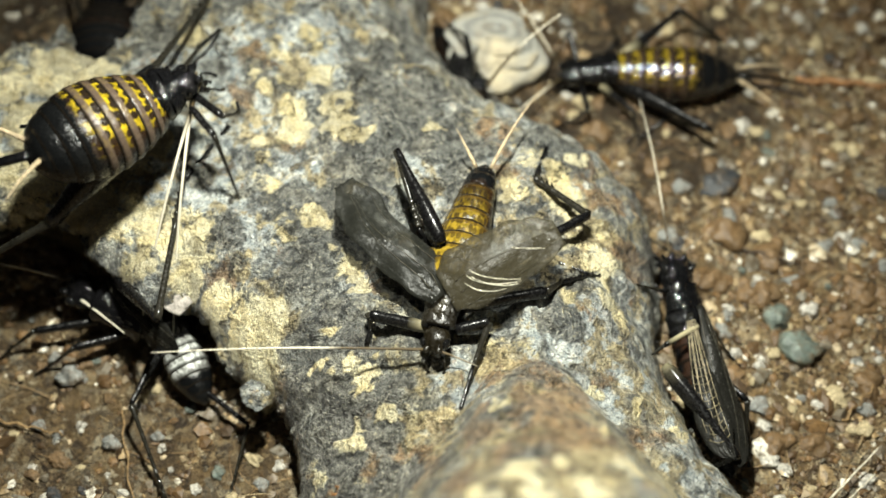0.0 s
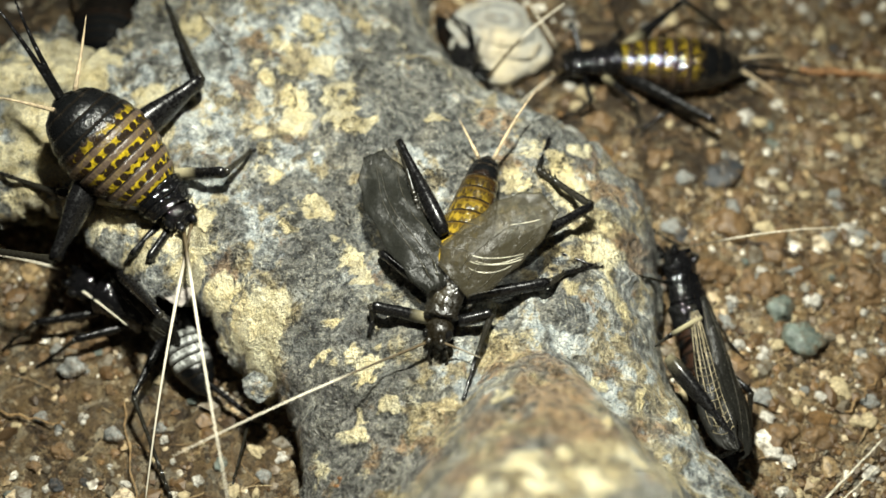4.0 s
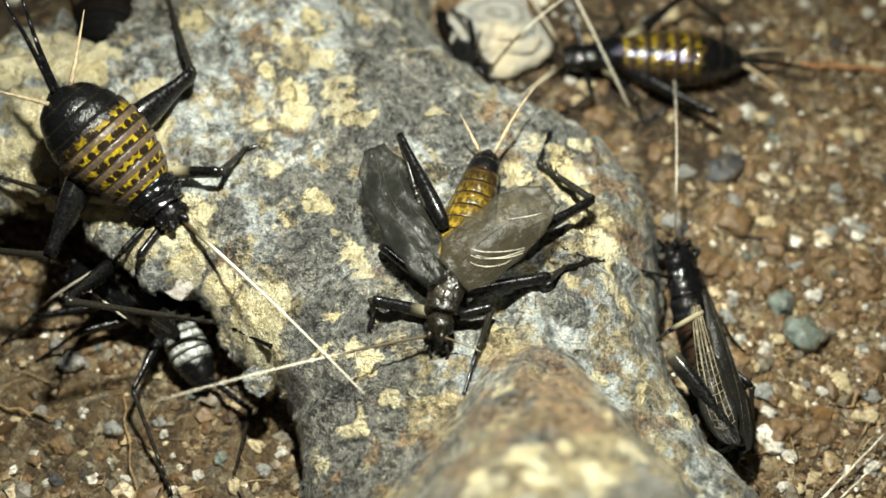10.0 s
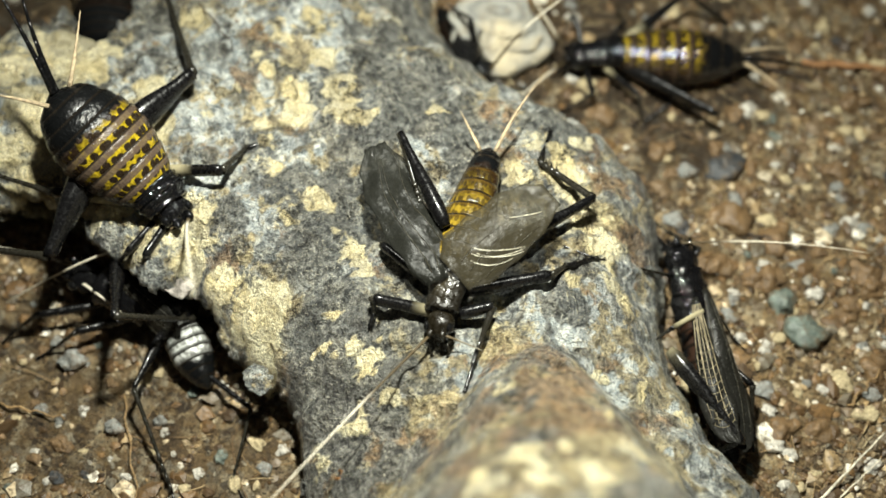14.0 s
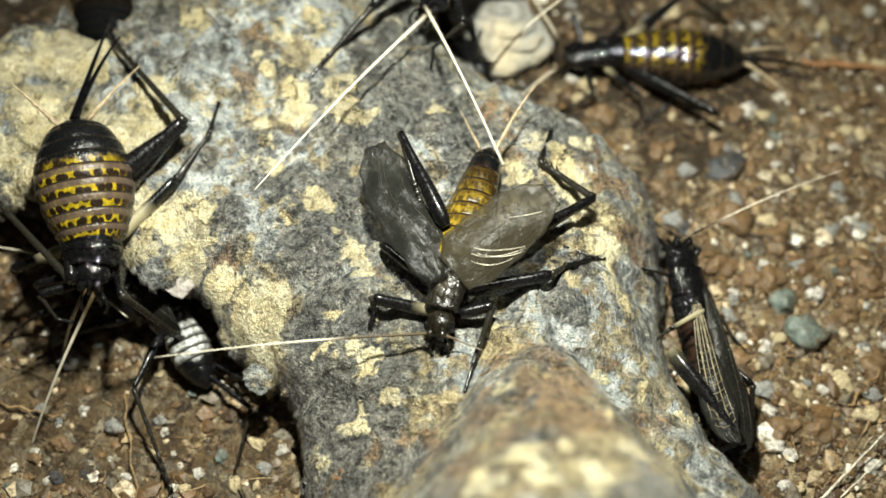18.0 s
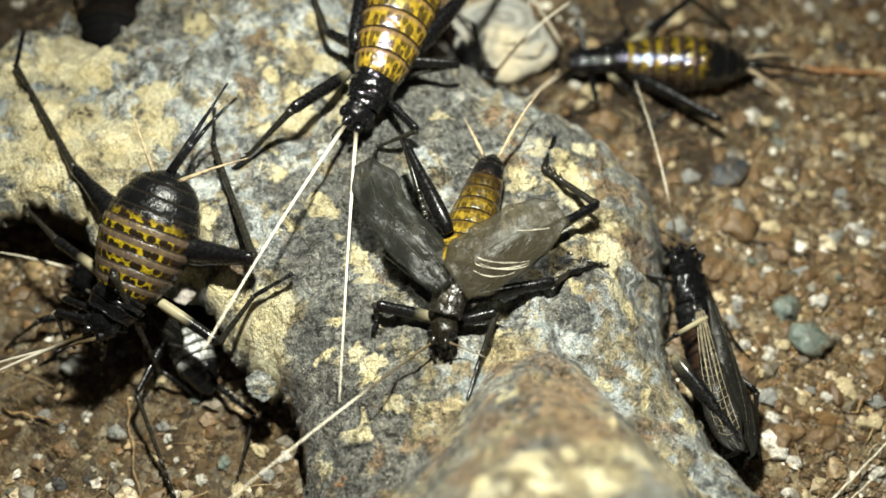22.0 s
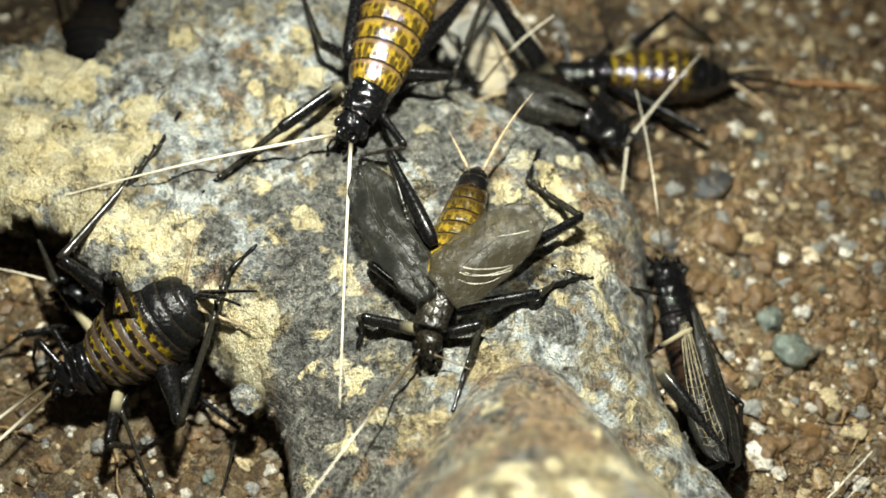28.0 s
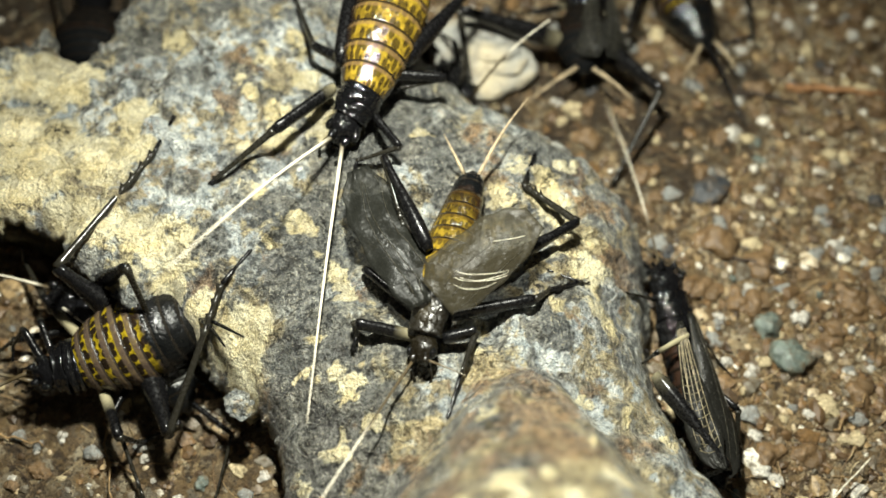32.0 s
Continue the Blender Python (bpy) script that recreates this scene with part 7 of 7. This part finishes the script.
    walk_leg(climber, "fore_right", frames, [(0, (-9.53, 56.88, 16.00), (-14.92, 53.16, 15.00), (-16.23, 52.20, 15.00)), (15.6, (-5.28, 39.85, 16.00), (-11.62, 35.68, 15.00), (-12.81, 34.01, 15.00)), (16.5, (-7.38, 27.29, 17.00), (-12.62, 23.70, 14.30), (-14.28, 20.97, 14.40)), (17, (-8.30, 26.89, 17.00), (-12.89, 22.32, 14.10), (-13.71, 21.04, 14.30)), (18.5, (-8.79, 27.62, 17.00), (-13.08, 22.95, 14.20), (-13.90, 21.36, 14.30)), (19, (-10.62, 26.91, 17.00), (-17.36, 22.64, 14.20), (-18.84, 21.13, 13.70)), (19.5, (-12.27, 23.54, 17.00), (-18.55, 21.74, 14.00), (-19.74, 20.83, 13.70)), (20, (-12.10, 20.22, 17.00), (-18.22, 21.33, 13.90), (-19.34, 19.38, 13.50)), (21, (-13.97, 15.49, 17.00), (-20.81, 11.94, 14.00), (-22.30, 9.95, 14.40)), (22, (-15.57, 14.62, 17.00), (-20.85, 10.82, 14.40), (-22.47, 9.23, 14.20)), (25, (-15.84, 14.31, 17.20), (-21.98, 9.91, 14.50), (-23.52, 8.44, 13.80)), (32, (-15.81, 14.26, 17.20), (-21.53, 10.63, 14.40), (-23.04, 9.05, 14.00))])
    walk_leg(climber, "fore_left", frames, [(0, (-1.28, 56.89, 16.00), (-5.39, 54.13, 15.00), (-6.03, 52.20, 15.00)), (15.6, (5.02, 39.87, 16.00), (-0.13, 38.33, 14.00), (-0.78, 36.62, 14.00)), (16.5, (2.98, 27.36, 16.00), (-0.39, 25.48, 14.50), (-1.01, 24.50, 13.30)), (18.5, (0.94, 26.85, 17.00), (-1.20, 25.06, 13.50), (-1.20, 24.05, 13.30)), (19, (1.23, 26.15, 17.00), (-1.53, 24.97, 13.70), (-1.83, 23.58, 13.50)), (19.5, (-3.51, 19.09, 17.00), (-5.56, 14.93, 14.80), (-6.41, 13.80, 14.90)), (20, (-2.85, 12.95, 17.00), (-6.67, 12.93, 15.00), (-7.55, 11.72, 14.20)), (21, (-2.80, 11.54, 17.20), (-7.03, 11.98, 15.00), (-7.88, 10.03, 14.30)), (25, (-2.65, 12.38, 17.20), (-7.13, 12.36, 15.60), (-7.83, 10.32, 14.30)), (32, (-2.64, 12.21, 17.20), (-7.04, 12.12, 15.60), (-7.74, 10.24, 14.30))])
    walk_feeler(climber, 0, frames, [(0, (31.07, 91.40, 5.00)), (9.4, (30.08, 87.26, 5.00)), (9.8, (23.77, 34.56, 5.00)), (10, (20.00, 25.77, 5.00)), (10.3, (24.99, 49.23, 5.00)), (10.8, (29.92, 87.39, 5.00)), (11.6, (23.59, 58.91, 5.00)), (12, (11.45, 17.25, 17.63)), (12.3, (22.36, 44.06, 5.00)), (13, (15.48, 10.09, 18.07)), (13.5, (25.69, 58.69, 5.00)), (14, (29.78, 86.89, 5.00)), (15.8, (27.33, 58.66, 5.00)), (16.5, (11.33, 10.46, 18.56)), (17, (8.71, 7.32, 18.90)), (17.5, (-10.01, 6.22, 18.65)), (18, (-16.91, 4.42, 19.68)), (19, (-17.98, 2.47, 19.02)), (20, (-5.08, -11.48, 18.93)), (20.5, (-6.83, -9.43, 19.28)), (21, (-11.04, -9.00, 18.51)), (22, (-9.26, -13.28, 18.02)), (23, (-7.57, -11.29, 18.59)), (24, (-10.38, -12.64, 18.10)), (25, (-8.43, -12.40, 18.49)), (28, (-7.93, -11.76, 18.57)), (30, (-8.20, -17.57, 17.41)), (32, (-10.66, -19.67, 16.11))])
    walk_feeler(climber, 1, frames, [(0, (-31.38, 53.51, 21.47)), (6.5, (-31.15, 51.14, 21.30)), (7, (-7.65, 12.79, 22.30)), (7.5, (-9.91, 15.90, 22.55)), (8, (0.32, 8.77, 22.09)), (8.5, (-10.46, 25.26, 21.51)), (9, (-30.97, 50.45, 21.40)), (15.8, (-23.60, 40.64, 21.91)), (16.5, (1.01, 10.34, 22.19)), (17, (-7.65, 9.22, 21.90)), (18, (0.90, 17.31, 21.30)), (19, (-10.97, -1.84, 22.32)), (20, (-12.50, -10.77, 25.61)), (21, (-19.31, -10.72, 19.85)), (22, (-19.18, -10.10, 21.87)), (23, (-19.11, -1.91, 25.41)), (24, (-19.43, -10.63, 19.68)), (25, (-20.64, -10.42, 13.00)), (28, (-43.30, 7.17, 13.00)), (28.5, (-25.93, -0.17, 22.46)), (29, (-21.64, -4.18, 23.34)), (30, (-21.47, -4.53, 23.21)), (31, (-16.60, -1.99, 26.28)), (32, (-16.25, -1.00, 26.79))])
    # the dark one hurries past, turns and leaves
    frames = body_rows(passer, [
        (0, (-19.62, 121.36, 5.00), (-13.43, 101.16, 5.20)),
        (26, (-11.21, 87.08, 5.00), (-4.46, 72.60, 5.20)),
        (26.8, (1.94, 48.03, 5.00), (8.76, 38.77, 6.00)),
        (27.2, (5.38, 35.77, 6.50), (12.56, 30.23, 7.00)),
        (27.5, (7.36, 31.56, 7.50), (15.76, 26.57, 7.00)),
        (28, (9.03, 28.01, 7.00), (18.13, 24.29, 6.00)),
        (28.5, (13.00, 24.94, 6.00), (22.76, 20.77, 5.50)),
        (29, (16.69, 23.60, 5.00), (25.26, 17.59, 5.20)),
        (29.5, (15.19, 22.26, 5.00), (24.69, 19.46, 5.20)),
        (30, (18.27, 21.59, 5.00), (28.22, 20.67, 5.20)),
        (30.5, (20.15, 21.55, 5.00), (29.99, 21.03, 5.20)),
        (30.75, (20.26, 20.73, 5.00), (29.46, 25.14, 5.20)),
        (31, (20.85, 20.39, 5.00), (26.82, 28.54, 5.20)),
        (31.5, (21.07, 24.83, 5.00), (21.98, 36.49, 5.20)),
        (32, (18.63, 28.93, 5.00), (19.52, 41.89, 5.20)),
    ])
    walk_body(passer, frames)
    walk_leg(passer, "hind_left", frames, [(0, (-18.10, 100.77, 9.00), (-24.49, 109.98, 3.00)), (26, (-14.07, 85.33, 9.00), (-17.95, 87.22, 3.00)), (27.2, (1.83, 29.38, 14.00), (1.18, 24.62, 14.00)), (28, (4.20, 27.27, 14.00), (2.30, 23.74, 13.50)), (28.5, (8.34, 27.31, 12.00), (4.67, 23.05, 13.00)), (29, (9.59, 27.07, 10.00), (7.14, 21.58, 11.00)), (29.5, (13.41, 32.95, 9.00), (8.67, 27.50, 2.00)), (30, (15.33, 34.34, 9.00), (8.73, 27.20, 2.00)), (30.5, (19.76, 34.02, 9.00), (11.41, 27.73, 2.00)), (31, (17.79, 35.13, 9.00), (8.31, 27.56, 2.00)), (31.5, (14.82, 38.01, 9.00), (6.82, 28.24, 2.00)), (32, (12.79, 39.78, 9.00), (5.59, 29.08, 2.00))])
    walk_leg(passer, "hind_right", frames, [(0, (-6.50, 100.78, 9.00), (-6.79, 104.44, 3.00)), (26, (-1.34, 77.04, 9.00), (-4.64, 81.14, 3.00)), (28, (13.50, 17.13, 9.00), (10.27, 17.99, 11.00)), (28.5, (15.09, 16.24, 9.00), (11.24, 17.11, 11.00)), (29, (23.25, 13.07, 7.00), (15.36, 14.43, 6.00)), (29.5, (30.44, 24.26, 7.00), (19.17, 19.53, 3.00)), (30, (31.55, 17.66, 6.00), (19.78, 19.02, 3.00)), (30.5, (32.11, 16.28, 6.00), (22.71, 18.99, 3.00)), (31, (35.69, 17.30, 6.00), (23.98, 15.51, 1.00)), (31.5, (30.19, 19.34, 7.00), (21.59, 14.44, 1.00)), (32, (28.26, 24.59, 7.00), (21.73, 18.83, 1.00))])
    walk_feeler(passer, 0, frames, [(0, (-6.36, 94.99, 7.00)), (26, (1.71, 64.98, 7.00)), (27.5, (25.03, 8.75, 7.00)), (28, (19.84, 7.52, 7.00)), (28.5, (38.97, 35.52, 7.00)), (29, (31.43, 13.80, 7.00)), (29.5, (23.14, 42.69, 7.00)), (30, (19.45, 41.87, 7.00)), (30.5, (18.61, 42.87, 7.00)), (31, (20.52, 41.33, 7.00)), (32, (23.34, 72.10, 7.00))])
    walk_feeler(passer, 1, frames, [(0, (-3.04, 95.00, 7.00)), (26, (3.96, 64.99, 7.00)), (27.5, (20.82, 13.06, 7.00)), (28, (30.46, 30.52, 7.00)), (28.5, (33.00, 7.38, 7.00)), (29, (32.82, 10.17, 7.00)), (29.5, (22.37, 41.77, 7.00)), (30, (27.26, 23.97, 7.00)), (30.5, (37.36, 28.15, 7.00)), (31, (34.83, 50.79, 7.00)), (32, (18.71, 72.07, 7.00))])
    # the resting one starts up at the end
    frames = body_rows(rester, [
        (0, (36.76, 31.86, 3.40), (21.29, 32.73, 3.60)),
        (30.4, (36.76, 31.86, 3.40), (21.29, 32.73, 3.60)),
        (30.9, (41.55, 34.19, 3.40), (26.88, 36.45, 3.60)),
        (31, (42.07, 34.51, 3.40), (27.60, 36.77, 3.60)),
        (31.5, (39.44, 34.95, 3.40), (28.87, 43.82, 3.60)),
        (32, (34.65, 37.79, 3.40), (29.99, 52.03, 3.60)),
    ])
    walk_body(rester, frames)
    # the caller shakes while it calls, and its wings quiver
    shake = [(0.0, 0.0), (22.7, 0.0)] + [((k + 0.5) / 30, 2.5 * (-1) ** k) for k in range(684, 696)] + [(23.4, 0.0), (32.0, 0.0)]
    walk(caller["ob"], [(t, caller["rest"] @ Matrix.Rotation(radians(a), 4, "Z")) for t, a in shake])
    for wing, way in zip(caller["wings"], (1, -1)):
        hinge = Vector((0.2, 0, 0.6)) * MM
        rows = [(0.0, -14.0)] + [((k + 0.5) / 30, (14 - k * 1.9) * (-1) ** k) for k in range(7)] + [(0.3, 0.0), (19.7, 0.0)]
        rows += [((k + 0.5) / 30, 3.0 * (-1) ** k) for k in range(594, 606)] + [(20.4, 0.0), (21.6, 0.0)]
        rows += [((k + 0.5) / 30, (15.0 if 684 <= k < 696 else 7.0) * (-1) ** k) for k in range(652, 768)] + [(25.8, 0.0), (32.0, 0.0)]
        walk(wing, [(t, Matrix.Translation(hinge) @ Matrix.Rotation(radians(a * way), 4, "Z") @ Matrix.Translation(-hinge)) for t, a in rows])


motions()
